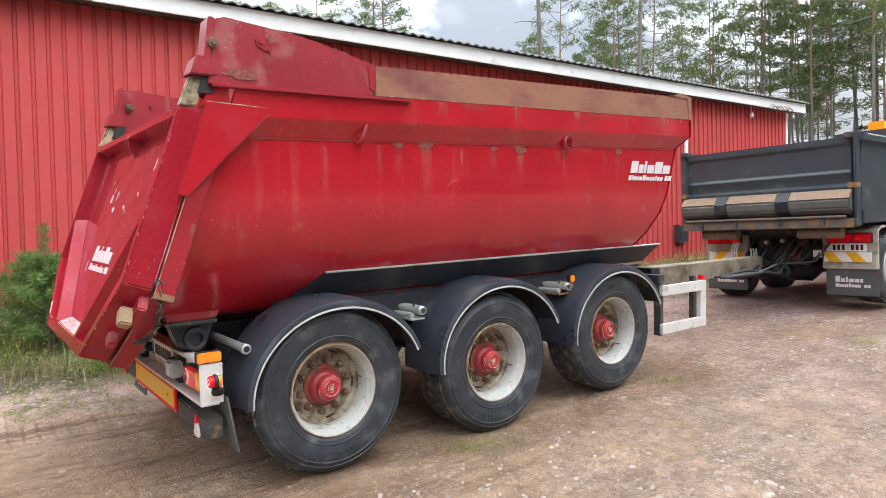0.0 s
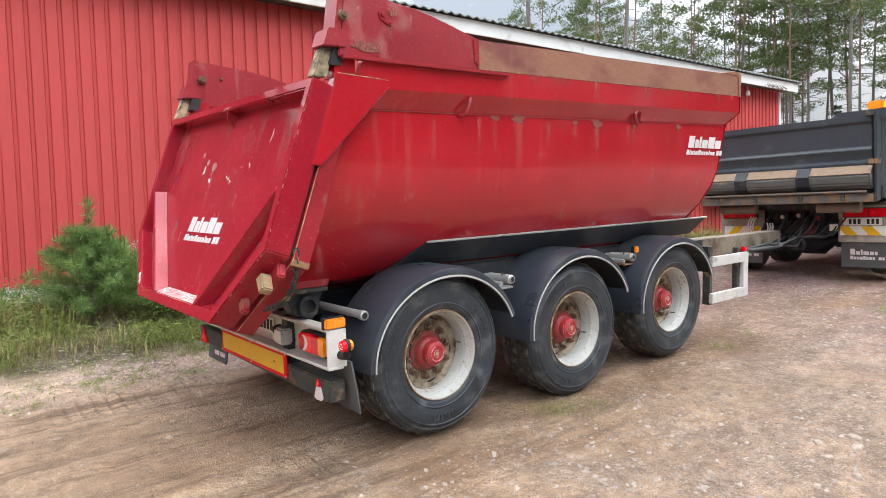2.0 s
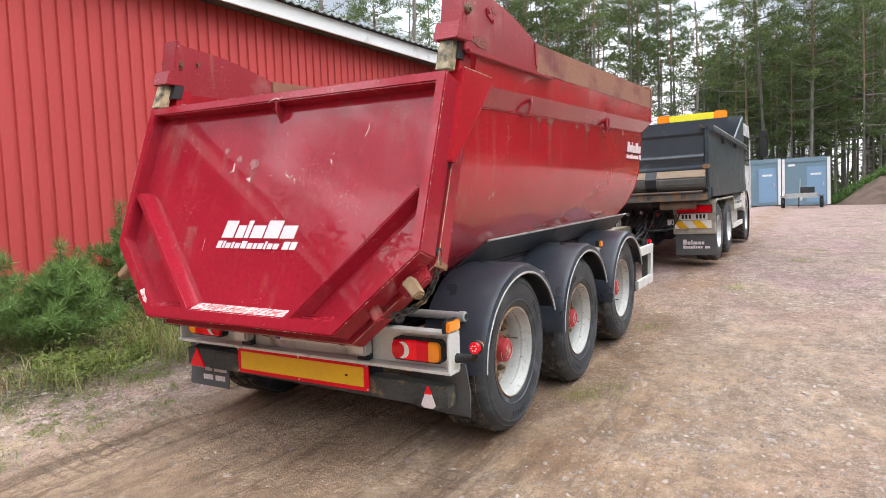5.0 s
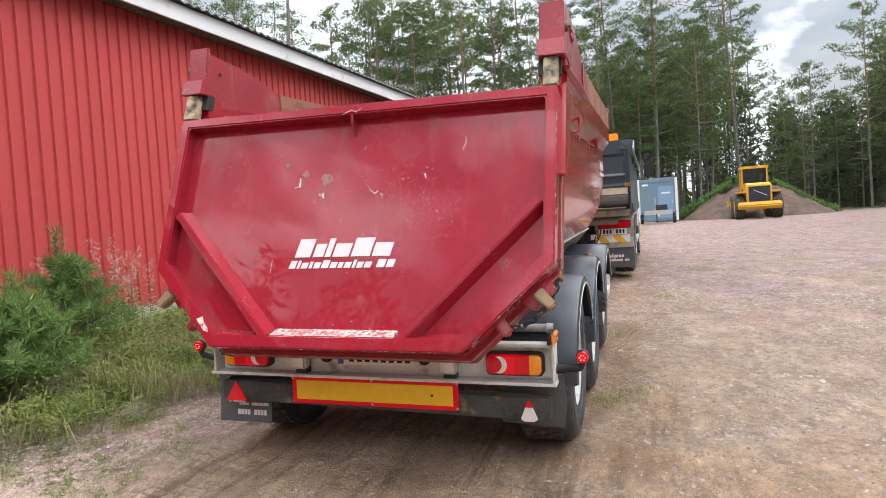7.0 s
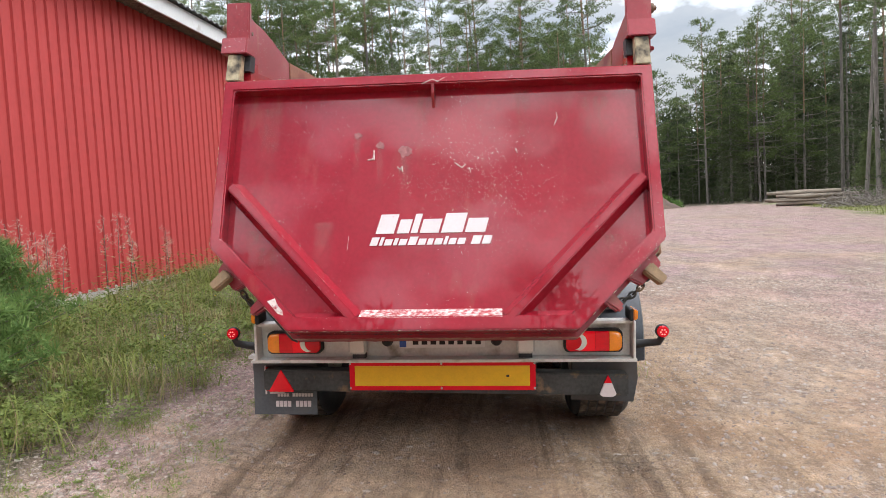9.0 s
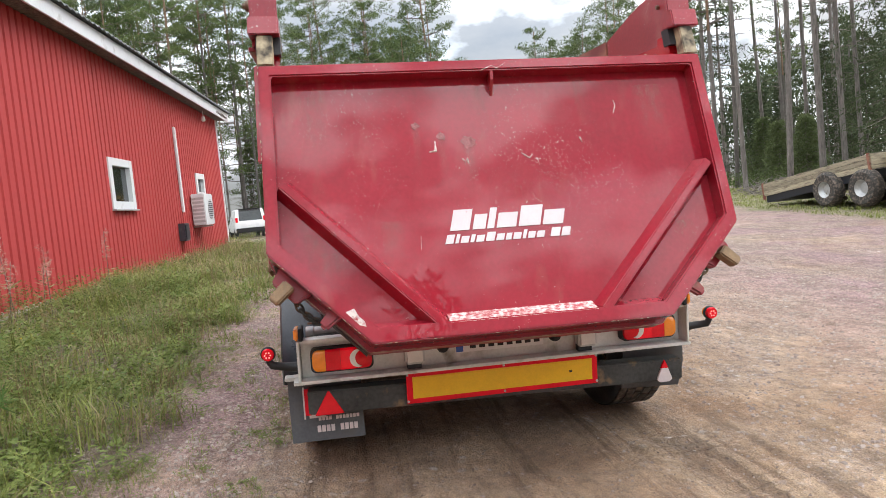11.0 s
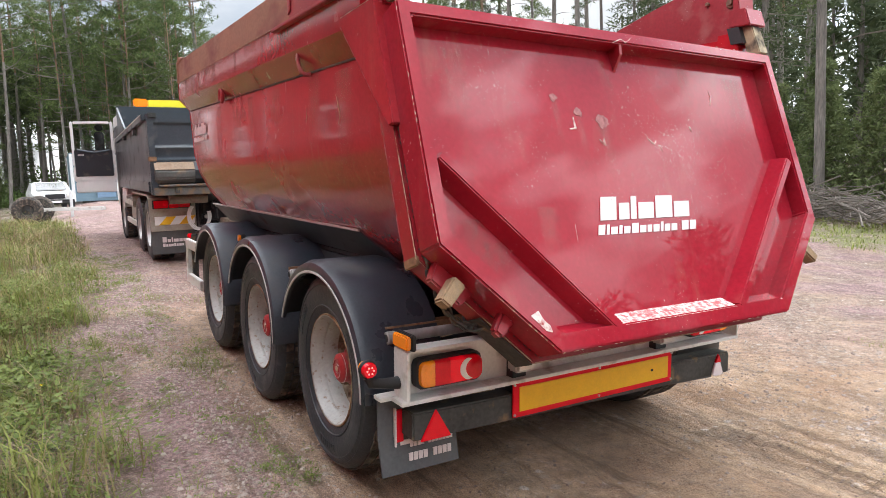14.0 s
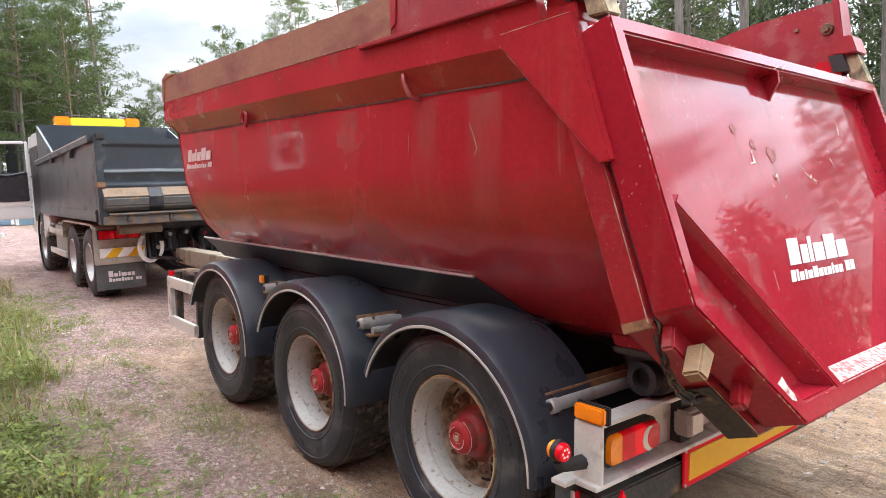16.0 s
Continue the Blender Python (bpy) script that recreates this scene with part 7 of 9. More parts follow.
for s in (-1, 1):
    part("wheel", Geo().lathe([(0.12, -0.08), (0.24, -0.09), (0.28, -0.05), (0.28, 0.05), (0.24, 0.09), (0.12, 0.08)], "x", 24, (s * 0.85, 0, 0.28)), M_TYRE, ft)
    part("wing", Geo().box((s * 0.74 if s > 0 else -0.97, -0.36, 0.58), (s * 0.97 if s > 0 else -0.74, 0.36, 0.61)), M_BLACK, ft)
    part("lamp", Geo().box((s * 0.6 - 0.08, -1.33, 0.5), (s * 0.6 + 0.08, -1.30, 0.56)), M_LENSRED, ft)

# wheel loader, rear end towards the yard
ld = thing("wheel_loader", "yellow wheel loader parked in front of a heap", "wheel loader", on_ground(36.1, -7.55, 177))
part("engine_hood", Geo().rings([[(-0.2, y, 0.95), (-0.2, y, 2.0), (1.5, y, 1.95), (2.15, y, 1.82), (2.25, y, 0.90)] for y in (-0.62, 0.62)]), M_LOADER, ld, bevel=0.05)
part("counterweight", Geo().rings([[(1.7, y, 0.52), (1.7, y, 0.92), (2.45, y, 0.92), (2.55, y, 0.72), (2.4, y, 0.52)] for y in (-1.05, 1.05)]), M_LOADER, ld, bevel=0.05)
part("grille", Geo().box((2.16, -0.52, 0.94), (2.31, 0.52, 1.74)), M_CHASSIS, ld, "dark radiator grille", bevel=0.02)
for k in range(8):
    part("grille_slat", Geo().box((2.31, -0.50, 0.99 + k * 0.09), (2.325, 0.50, 1.02 + k * 0.09)), M_GREYBODY, ld)
part("grille_bar", Geo().bar((2.335, 0.36, 1.22), (2.335, -0.30, 1.56), 0.02, 0.05, (1, 0, 0)), M_PLATE, ld)
cb = Geo()
for x in (-1.3, 0.0):
    for y in (-0.68, 0.60):
        cb.box((x - 0.05, y, 1.5), (x + 0.05, y + 0.08, 2.85))
cb.box((-1.4, -0.72, 2.80), (0.1, 0.72, 2.95)).box((-1.35, -0.68, 1.3), (0.05, 0.68, 1.75))
cab_l = part("cab", cb, M_LOADER, ld, "yellow cab frame", bevel=0.02)
part("cab_glass", Geo().box((-1.3, -0.64, 1.75), (0.0, 0.64, 2.8)), M_GLASS, cab_l)
part("exhaust", Geo().tube([(0.7, 0.25, 1.85), (0.7, 0.25, 2.45)], 0.05, 8), M_CHASSIS, ld)
part("front_frame", Geo().box((-2.6, -0.5, 0.6), (-0.5, 0.5, 1.2)), M_LOADER, ld, bevel=0.04)
part("bucket", Geo().rings([[(-3.2, y, 0.1), (-4.0, y, 0.05), (-3.5, y, 0.5), (-3.3, y, 1.1), (-3.15, y, 1.1)] for y in (-1.3, 1.3)]), M_LOADER, ld)
for s in (-1, 1):
    part("lift_arm", Geo().bar((-0.8, s * 0.45, 1.5), (-3.2, s * 0.45, 0.6), 0.12, 0.25), M_LOADER, ld)
    part("rear_wing", Geo().box((0.5, s * 0.8 - 0.3, 1.42), (2.0, s * 0.8 + 0.3, 1.50)), M_LOADER, ld, bevel=0.02)
    part("rear_lamp", Geo().box((2.38, s * 0.78 - 0.09, 0.72), (2.50, s * 0.78 + 0.09, 0.82)), M_LENSRED, ld, bevel=0.01)
    part("mirror", Geo().box((-1.45, s * 1.0 - 0.09, 2.1), (-1.39, s * 1.0 + 0.09, 2.45)), M_BLACK, cab_l, bevel=0.02)
    for x in (1.25, -1.7):
        g = Geo().lathe([(0.35, -0.26), (0.55, -0.28), (0.68, -0.22), (0.70, 0.0), (0.68, 0.22), (0.55, 0.28), (0.35, 0.26)], "y", 28, (x, s * 0.92, 0.70))
        w = part("wheel", g, M_TREAD, ld)
        part("rim", Geo().lathe([(0.0, s * 0.92 - 0.265), (0.34, s * 0.92 - 0.27), (0.34, s * 0.92 + 0.27), (0.0, s * 0.92 + 0.265)], "y", 24, (x, 0, 0.70)), M_LOADER, w)

# earth heap behind the loader
hv, hf, NR, NA = [], [], 30, 96
for i in range(NR + 1):
    r = i / NR
    for j in range(NA):
        a = 2 * math.pi * j / NA
        rr = r * (4.5 + 0.4 * math.sin(3 * a + 1))
        x, y = 42.4 + rr * 1.0 * math.cos(a), -8.2 + rr * math.sin(a)
        z = ground_h(x, y) - 0.05 + 2.75 * (1 - r) ** 0.95 * (1 + 0.10 * noise.noise((x * 0.6, y * 0.6, 0))) + (0.24 * noise.noise((x * 1.6, y * 1.6, 2)) + 0.16 * noise.noise((x * 4.1, y * 4.1, 5)) + 0.08 * noise.noise((x * 9.0, y * 9.0, 6))) * min(1.0, 3.0 * (1 - r))
        hv.append((x, y, z))
for i in range(NR):
    for j in range(NA):
        hf.append((i * NA + j, i * NA + (j + 1) % NA, (i + 1) * NA + (j + 1) % NA, (i + 1) * NA + j))
M_HEAP = mat("heap_soil", (0.115, 0.074, 0.055), 0.95, var=0.45, scale=1.6, fine=14, dirt=(0.05, 0.036, 0.026), dirt_amt=0.6, dirt_scale=1.4, bump=0.6, bscale=6)
heap = solid("earth_mound", Geo().add(hv, hf), M_HEAP, "brown earth mound with weeds along its back", "mound", smooth=60)


def car(m, label, estate, dark=False):
    """A white car about its base centre, nose towards +x."""
    c = thing("parked_car", label, "car", m, "parked cars")
    h = 1.45 if not estate else 1.68
    tail = -2.15
    prof = [(tail, 0.35), (tail - 0.05, 0.95), (tail + 0.25, h if estate else 1.0), (-1.3, h) if estate else (-1.2, h - 0.02), (0.3, h), (1.0, 0.98), (2.1, 0.85), (2.25, 0.35)]
    rings = []
    for y, k in ((-0.88, 0.0), (-0.80, 1.0), (0.80, 1.0), (0.88, 0.0)):
        rings.append([(x, y * (0.86 if z > 1.05 else 1.0), z if k else (z - 0.04 if z > 0.5 else z + 0.04)) for x, z in prof])
    body_ = part("body", Geo().rings(rings), M_CAB, c, "white car body", bevel=0.03)
    part("windscreen", Geo().rings([[(0.36, y, h - 0.06), (1.0, y * 1.08, 1.03), (1.02, y * 1.08, 1.04), (0.38, y, h - 0.03)] for y in (-0.62, 0.62)]), M_GLASS, c)
    part("rear_window", Geo().rings([[(tail + 0.22, y, h - 0.10), (tail + 0.02, y * 1.08, 1.02), (tail - 0.03, y * 1.08, 1.02), (tail + 0.16, y, h - 0.08)] for y in (-0.60, 0.60)] if estate else [[(-1.25, y, h - 0.08), (-1.88, y * 1.08, 1.02), (-1.92, y * 1.08, 1.03), (-1.27, y, h - 0.05)] for y in (-0.58, 0.58)]), M_GLASS, c)
    for s in (-1, 1):
        part("side_windows", Geo().prism([(-1.9 if estate else -1.2, 1.05), (-1.7 if estate else -1.05, h - 0.12), (0.25, h - 0.1), (0.8, 1.05)], "y", s * 0.74, s * 0.765), M_GLASS, c)
        part("tail_lamp", Geo().box((tail - 0.065, s * 0.70 if s > 0 else -0.84, 0.93), (tail + 0.1, s * 0.84 if s > 0 else -0.70, 1.22 if estate else 1.0)), M_LENSRED, c, bevel=0.02)
        part("headlamp", Geo().box((2.1, s * 0.50 if s > 0 else -0.80, 0.66), (2.22, s * 0.80 if s > 0 else -0.50, 0.82)), M_LENSWHT, c, bevel=0.02)
        for x in (-1.35, 1.4):
            part("wheel", Geo().lathe([(0.18, -0.1), (0.31, -0.1), (0.33, 0.0), (0.31, 0.1), (0.18, 0.1)], "y", 24, (x, s * 0.78, 0.33)), M_TYRE, c)
    part("bumper", Geo().box((2.15, -0.84, 0.35), (2.32, 0.84, 0.55)), M_BLACK if not estate else M_CAB, c, bevel=0.03)
    part("bumper", Geo().box((tail - 0.15, -0.84, 0.35), (tail, 0.84, 0.6)), M_BLACK, c, bevel=0.03)
    part("grille", Geo().box((2.18, -0.42, 0.60), (2.25, 0.42, 0.83)), M_BLACK, c)
    part("number_plate", Geo().box((2.32, -0.26, 0.40), (2.335, 0.26, 0.51)), M_PLATE, c)
    part("number_plate", Geo().box((tail - 0.165, -0.26, 0.62), (tail - 0.14, 0.26, 0.73)), M_PLATE, c)
    if estate:
        part("roof", Geo().rings([[(tail + 0.30, y, h - 0.02), (tail + 0.30, y, h + 0.015), (0.25, y, h + 0.015), (0.25, y, h - 0.02)] for y in (-0.66, 0.66)]), M_GLASS, c, "black roof", bevel=0.01)
        part("roof_spoiler", Geo().box((tail + 0.1, -0.6, h - 0.06), (tail + 0.5, 0.6, h + 0.02)), M_BLACK, c, bevel=0.02)
    return c


car(on_ground(36.2, 6.15, 14), "white estate car parked with its rear to the yard", True)
car(on_ground(36.3, 2.45, 186), "white saloon car parked facing the yard", False)
# bare trailer frame with a large wheel lying beside it
fr = thing("trailer_frame", "bare white trailer frame with one dark wheel", "trailer", on_ground(24.6, 3.25, -90))
def frame_wheel(x, y):
    w = part("wheel", Geo().lathe([(0.20, -0.12), (0.40, -0.15), (0.49, -0.09), (0.50, 0.0), (0.49, 0.09), (0.40, 0.15), (0.20, 0.12)], "y", 32, (x, y, 0.50), caps=False), M_TREAD, fr)
    part("rim", Geo().lathe([(0.21, y - 0.12), (0.17, y - 0.05), (0.07, y - 0.06), (0.0, y - 0.10)], "y", 20, (x, 0, 0.50), caps=False), M_DARKBAR, w)


frame_wheel(0.1, -0.3)
frame_wheel(0.45, 0.5)
part("rail", Geo().bar((0.3, 0.0, 0.50), (2.6, 0.1, 0.44), 0.10, 0.12), M_ALU, fr)
part("rail", Geo().bar((0.3, 0.8, 0.50), (2.6, 0.9, 0.44), 0.10, 0.12), M_ALU, fr)
part("cross_bar", Geo().bar((0.6, 0.0, 0.46), (0.6, 0.8, 0.46), 0.08, 0.08), M_ALU, fr)
part("cross_bar", Geo().bar((2.4, 0.0, 0.42), (2.4, 0.9, 0.42), 0.08, 0.08), M_ALU, fr)
part("old_board", Geo().bar((-2.6, 0.3, 0.30), (-0.3, 0.2, 0.34), 0.25, 0.05), M_OLDWOOD, fr)
solid("white_marker_post", Geo().box((-0.05, -0.05, 0), (0.05, 0.05, 1.0)), M_WHITEPAINT, "short white post by the bare trailer frame", "post", on_ground(25.2, 1.75), bevel=0.01)


# ---- old farm wagons by the right-hand trees ----
def plank_wagon(m, label, L, H, tilt, taper, drop):
    w = thing("farm_wagon", label, "wagon", m, "old farm wagons")
    bed = part("bed_frame", Geo().box((-L / 2 + 0.04, -0.90, 0.80 if tilt else 0.94), (L / 2 - 0.04, 0.90, 1.02)), M_CHASSIS, w, m=pose(0, 0, drop, 0, tilt, 0))
    for y in (-0.97, 0.95):
        n = 3
        for k in range(n):
            z0, z1 = 1.03 + k * H / n, 1.03 + (k + 1) * H / n - 0.012
            g = Geo().rings([[(-L / 2, y, z0), (-L / 2, y + 0.03, z0), (-L / 2, y + 0.03, z0 + (z1 - z0)), (-L / 2, y, z1)],
                             [(L / 2, y, z0), (L / 2, y + 0.03, z0), (L / 2, y + 0.03, z1), (L / 2, y, z1)]])
            part("plank", g, M_OLDWOOD, bed, bevel=0.004)
        for x in (-L / 2, L / 2 - 0.06):
            part("corner_iron", Geo().box((x, y - 0.02, 0.9), (x + 0.06, y + 0.05, 1.05 + H)), M_RUSTBOARD, bed)
    for x in (-L / 2 - 0.03, L / 2):
        part("end_board", Geo().box((x, -0.95, 1.03), (x + 0.03, 0.95, 1.03 + H + taper)), M_OLDWOOD, bed, bevel=0.004)
    return w


def wagon_wheel(parent, x, y):
    w = part("wheel", Geo().lathe([(0.24, -0.17), (0.44, -0.18), (0.52, -0.10), (0.53, 0.0), (0.52, 0.10), (0.44, 0.18), (0.24, 0.17)], "y", 32, (x, y, 0.53), caps=False), M_TREAD, parent)
    part("rim", Geo().lathe([(0.25, y - 0.16), (0.22, y - 0.14), (0.16, y - 0.04), (0.0, y - 0.05), (0.0, y + 0.05), (0.16, y + 0.04), (0.22, y + 0.14), (0.25, y + 0.16)], "y", 24, (x, 0, 0.53), caps=False), M_GALV, w)


wa = plank_wagon(on_ground(13.5, -14.55, 0), "old wooden farm wagon with a tilted bed on two axles", 4.6, 0.42, 8, 0.0, -0.30)
for x in (-1.93, -0.55):
    for y in (-0.95, 0.95):
        wagon_wheel(wa, x, y)
wb = plank_wagon(on_ground(10.55, -14.45, 45.6), "old grey plank farm wagon at the wood's edge", 1.6, 0.45, 0, 0.16, -0.24)
for y in (-0.75, 0.75):
    wagon_wheel(wb, -0.1, y)
part("prop", Geo().box((0.5, -0.3, 0.0), (0.7, 0.3, 0.60)), M_DARKBAR, wb)
solid("red_sheet", Geo().box((-0.6, -0.4, 0), (0.6, 0.4, 0.03)), M_CLAD, "faded red metal sheet leaning on scrap", "scrap", on_ground(9.75, -15.45, 45, 0.30) @ pose(0, 0, 0, 20, 18, 0))
M_CRATE = mat("pale_green_crate", (0.40, 0.46, 0.42), 0.6, var=0.2, scale=6, fine=40, dirt=(0.16, 0.15, 0.11), dirt_amt=0.6, dirt_scale=6)
crate = solid("crate", Geo().rings([[(-0.26, -0.18, 0.0), (0.26, -0.16, 0.0), (0.27, 0.18, 0.0), (-0.24, 0.19, 0.0)], [(-0.27, -0.20, 0.26), (0.24, -0.17, 0.29), (0.25, 0.19, 0.24), (-0.26, 0.20, 0.30)]]), M_CRATE, "crumpled pale green crate by the wagon", "crate", on_ground(10.0, -15.1, -30), bevel=0.02)
for z in (0.07, 0.17):
    part("batten", Geo().box((-0.29, -0.205, z), (0.27, -0.175, z + 0.05)), M_CRATE, crate)

# log and brush piles
rl = random.Random(5)


def log(name, a, b, r, label, group):
    return solid(name, Geo().tube([a, [(p + q) / 2 + rl.uniform(-0.09, 0.09) for p, q in zip(a, b)], b], [r, r * 0.95, r * 0.85], 9), M_LOG, label, "log", group=group)


for cx, cy, yaw, n in ((30.4, -16.4, 58, 24), (15.5, -16.6, -35, 10)):
    for k in range(n):
        row = k // 7 if n > 20 else k // 5
        off = (k % 7 - 3) * 0.30 + 0.15 * (row % 2)
        L = rl.uniform(1.8, 3.6)
        c, s = math.cos(radians(yaw)), math.sin(radians(yaw))
        jit = rl.uniform(-0.5, 0.5)
        tw = rl.gauss(0, 0.16)
        px, py = cx + jit * c - off * s, cy + jit * s + off * c
        z = ground_h(px, py) + 0.09 + row * 0.20
        c2, s2 = math.cos(radians(yaw) + tw), math.sin(radians(yaw) + tw)
        log("log", (px - c2 * L / 2, py - s2 * L / 2, z), (px + c2 * L / 2, py + s2 * L / 2, z + rl.uniform(-0.03, 0.06)), rl.uniform(0.05, 0.11), "grey weathered log in a pile", "log pile")


def brush(cx, cy, L, W, H, n, yaw, seed):
    r = random.Random(seed)
    g = Geo()
    for k in range(n):
        x, y = r.uniform(-L / 2, L / 2), r.uniform(-W / 2, W / 2)
        a, ln = r.gauss(0, 0.55), r.uniform(0.5, 2.2)
        z = H * r.random() * (1 - abs(2 * x / L) ** 2)
        dx, dy, dz = math.cos(a) * ln / 2, math.sin(a) * ln / 2, r.uniform(-0.2, 0.25) * ln
        g.tube([(x - dx, y - dy, max(0.03, z - dz)), (x, y, z + r.uniform(0, 0.12)), (x + dx, y + dy, max(0.03, z + dz))], [r.uniform(0.008, 0.03), 0.012, 0.004], 5)
    return solid("brush_pile", g, M_DEAD, "heap of grey dead branches at the wood's edge", "brush", on_ground(cx, cy, yaw), kind="stuff")


brush(6.6, -15.3, 6.0, 2.0, 0.8, 380, -20, 3)
brush(0.5, -14.8, 6.0, 2.0, 0.7, 160, 5, 4)
brush(27.2, -17.2, 6.5, 2.6, 0.75, 240, -35, 8)
brush(20.5, -17.6, 6.0, 2.0, 0.7, 160, -15, 6)


# ---- trees ----
def tufts(centres, radii, per, length, width, rng, lift=0.35, flat=0.55):
    """Needle sprays: thin triangles scattered in flattened clumps."""
    c = np.repeat(np.asarray(centres, float), per, axis=0)
    rad = np.repeat(np.asarray(radii, float), per)
    n = len(c)
    d = rng.normal(size=(n, 3))
    d /= np.linalg.norm(d, axis=1)[:, None]
    p = c + d * (rad * rng.uniform(0.25, 1.0, n) ** 0.6)[:, None] * np.array([1, 1, flat])
    w = d * 0.8 + rng.normal(size=(n, 3)) * 0.6
    w[:, 2] += lift
    w /= np.linalg.norm(w, axis=1)[:, None]
    s = np.cross(w, rng.normal(size=(n, 3)))
    s /= np.linalg.norm(s, axis=1)[:, None] + 1e-9
    L = (length * rng.uniform(0.6, 1.35, n))[:, None]
    W = (width * rng.uniform(0.7, 1.4, n))[:, None]
    v = np.stack([p - s * W * 0.5, p + s * W * 0.5, p + w * L], axis=1).reshape(-1, 3)
    return v


def tri_mesh(name, v, material):
    me = bpy.data.meshes.new(name)
    n = len(v) // 3
    me.vertices.add(len(v))
    me.vertices.foreach_set("co", np.asarray(v, np.float32).ravel())
    me.loops.add(3 * n)
    me.loops.foreach_set("vertex_index", np.arange(3 * n, dtype=np.int32))
    me.polygons.add(n)
    me.polygons.foreach_set("loop_start", np.arange(0, 3 * n, 3, dtype=np.int32))
    me.update()
    me.validate()
    me.materials.append(material)
    return me


def pine_parts(seed, H, crown0, spread, per=22, limbs=26, size=1.0):
    """Trunk, limbs and crown points of a tall Scots pine."""
    rng = np.random.default_rng(seed)
    lean = rng.normal(0, 0.012, 2)
    bend = rng.normal(0, 0.15, 2)

    def axis(z):
        t = z / H
        return np.array([lean[0] * z + bend[0] * math.sin(2.4 * t), lean[1] * z + bend[1] * math.sin(2.9 * t), z])

    r0 = 0.0055 * H + 0.012
    zs = [0, 0.4, 0.12 * H, 0.3 * H, 0.5 * H, crown0 * H]
    lower = Geo().tube([axis(z) for z in zs], [r0 * 1.35, r0 * 1.05, r0 * 0.95, r0 * 0.85, r0 * 0.72, r0 * 0.62], 9)
    upper = Geo().tube([axis(z) for z in np.linspace(crown0 * H, H * 0.985, 6)], list(np.linspace(r0 * 0.62, 0.03, 6)), 7)
    cen, rad = [], []
    lim = Geo()
    for k in range(limbs):
        u = (k + rng.uniform(0, 0.8)) / limbs
        z = H * (crown0 + (0.985 - crown0) * u)
        a = k * 2.4 + rng.uniform(-0.5, 0.5)
        ln = spread * (0.55 + 0.75 * math.sin(math.pi * min(1, 0.18 + 0.82 * u) ** 0.9)) * rng.uniform(0.55, 1.1) * (1.0 if u < 0.85 else 0.6)
        rise = rng.uniform(-0.05, 0.35) + 0.35 * u
        o = axis(z)
        d = np.array([math.cos(a), math.sin(a), rise])
        mid = o + d * ln * 0.5 + np.array([0, 0, -0.05 * ln])
        end = o + d * ln + np.array([0, 0, 0.06 * ln])
        lim.tube([o, mid, end], [0.05 * (1.2 - u), 0.03, 0.012], 3)
        side_ = np.array([-math.sin(a), math.cos(a), 0.0])
        for f, off, rr in ((1.0, 0.0, 0.44), (0.80, 0.42, 0.42), (0.74, -0.42, 0.42), (0.52, 0.15, 0.34)):
            if f < 0.6 and rng.random() < 0.4:
                continue
            q = o + (end - o) * f + side_ * off * ln * 0.45 * rng.uniform(0.6, 1.3) + rng.normal(0, 0.10, 3)
            cen.append(q), rad.append(rr * rng.uniform(0.75, 1.4) * size)
    cen.append(axis(H * 0.99)), rad.append(0.55)
    for k in range(9):                        # dead stubs under the crown
        z = H * rng.uniform(min(0.25, crown0 * 0.5), crown0)
        a = rng.uniform(0, 6.28)
        ln = rng.uniform(0.5, 1.9)
        o = axis(z)
        e = o + np.array([math.cos(a) * ln, math.sin(a) * ln, rng.uniform(-0.35, 0.15) * ln])
        lim.tube([o, (o + e) / 2 + np.array([0, 0, 0.08]), e], [0.028, 0.018, 0.006], 3)
    crown = tufts(cen, rad, int(per * 2.2), 0.225 * size, 0.060 * size, rng, lift=0.3, flat=0.46)
    return lower, upper, lim, crown


def spruce_parts(seed, H, spread, per=16, whorls=20):
    rng = np.random.default_rng(seed)
    r0 = 0.0065 * H + 0.012
    trunk = Geo().tube([(0, 0, 0), (0, 0, 0.4), (0, 0, 0.5 * H), (0, 0, 0.97 * H)], [r0 * 1.3, r0, r0 * 0.6, 0.02], 8)
    cen, rad = [], []
    lim = Geo()
    for k in range(whorls):
        u = k / whorls
        z = H * (0.06 + 0.90 * u)
        ln = spread * (1 - u) ** 0.85 + 0.15
        n = 6 if u < 0.7 else 4
        for j in range(n):
            a = j * 2 * math.pi / n + k * 0.7 + rng.uniform(-0.3, 0.3)
            l2 = ln * rng.uniform(0.7, 1.1)
            end = np.array([math.cos(a) * l2, math.sin(a) * l2, z - 0.22 * l2 + rng.uniform(-0.1, 0.1)])
            lim.tube([(0, 0, z), end], [0.02, 0.006], 3)
            for f in (1.0, 0.72, 0.45):
                cen.append(np.array([0, 0, z]) * (1 - f) + end * f), rad.append(0.12 * l2 + 0.16)
    crown = tufts(cen, rad, 19, 0.19, 0.052, rng, lift=-0.25, flat=0.45)
    return trunk, lim, crown


def pine_tree(seed, H, crown0, spread, label):
    lower, upper, lim, crown = pine_parts(seed, H, crown0, spread)
    t = thing("pine_tree", label, "tree", pose(0, 0, -200), "pines round the yard")
    tr = part("trunk", lower, M_BARK, t, "grey-brown cracked bark")
    part("upper_trunk", upper, M_BARKTOP, t, "orange upper bark")
    tagged(part("branchwork", lim, M_DEAD, t), kind="stuff")
    ob = new("crown", tri_mesh("crown", crown, M_NEEDLE))
    ob.parent = t
    return t


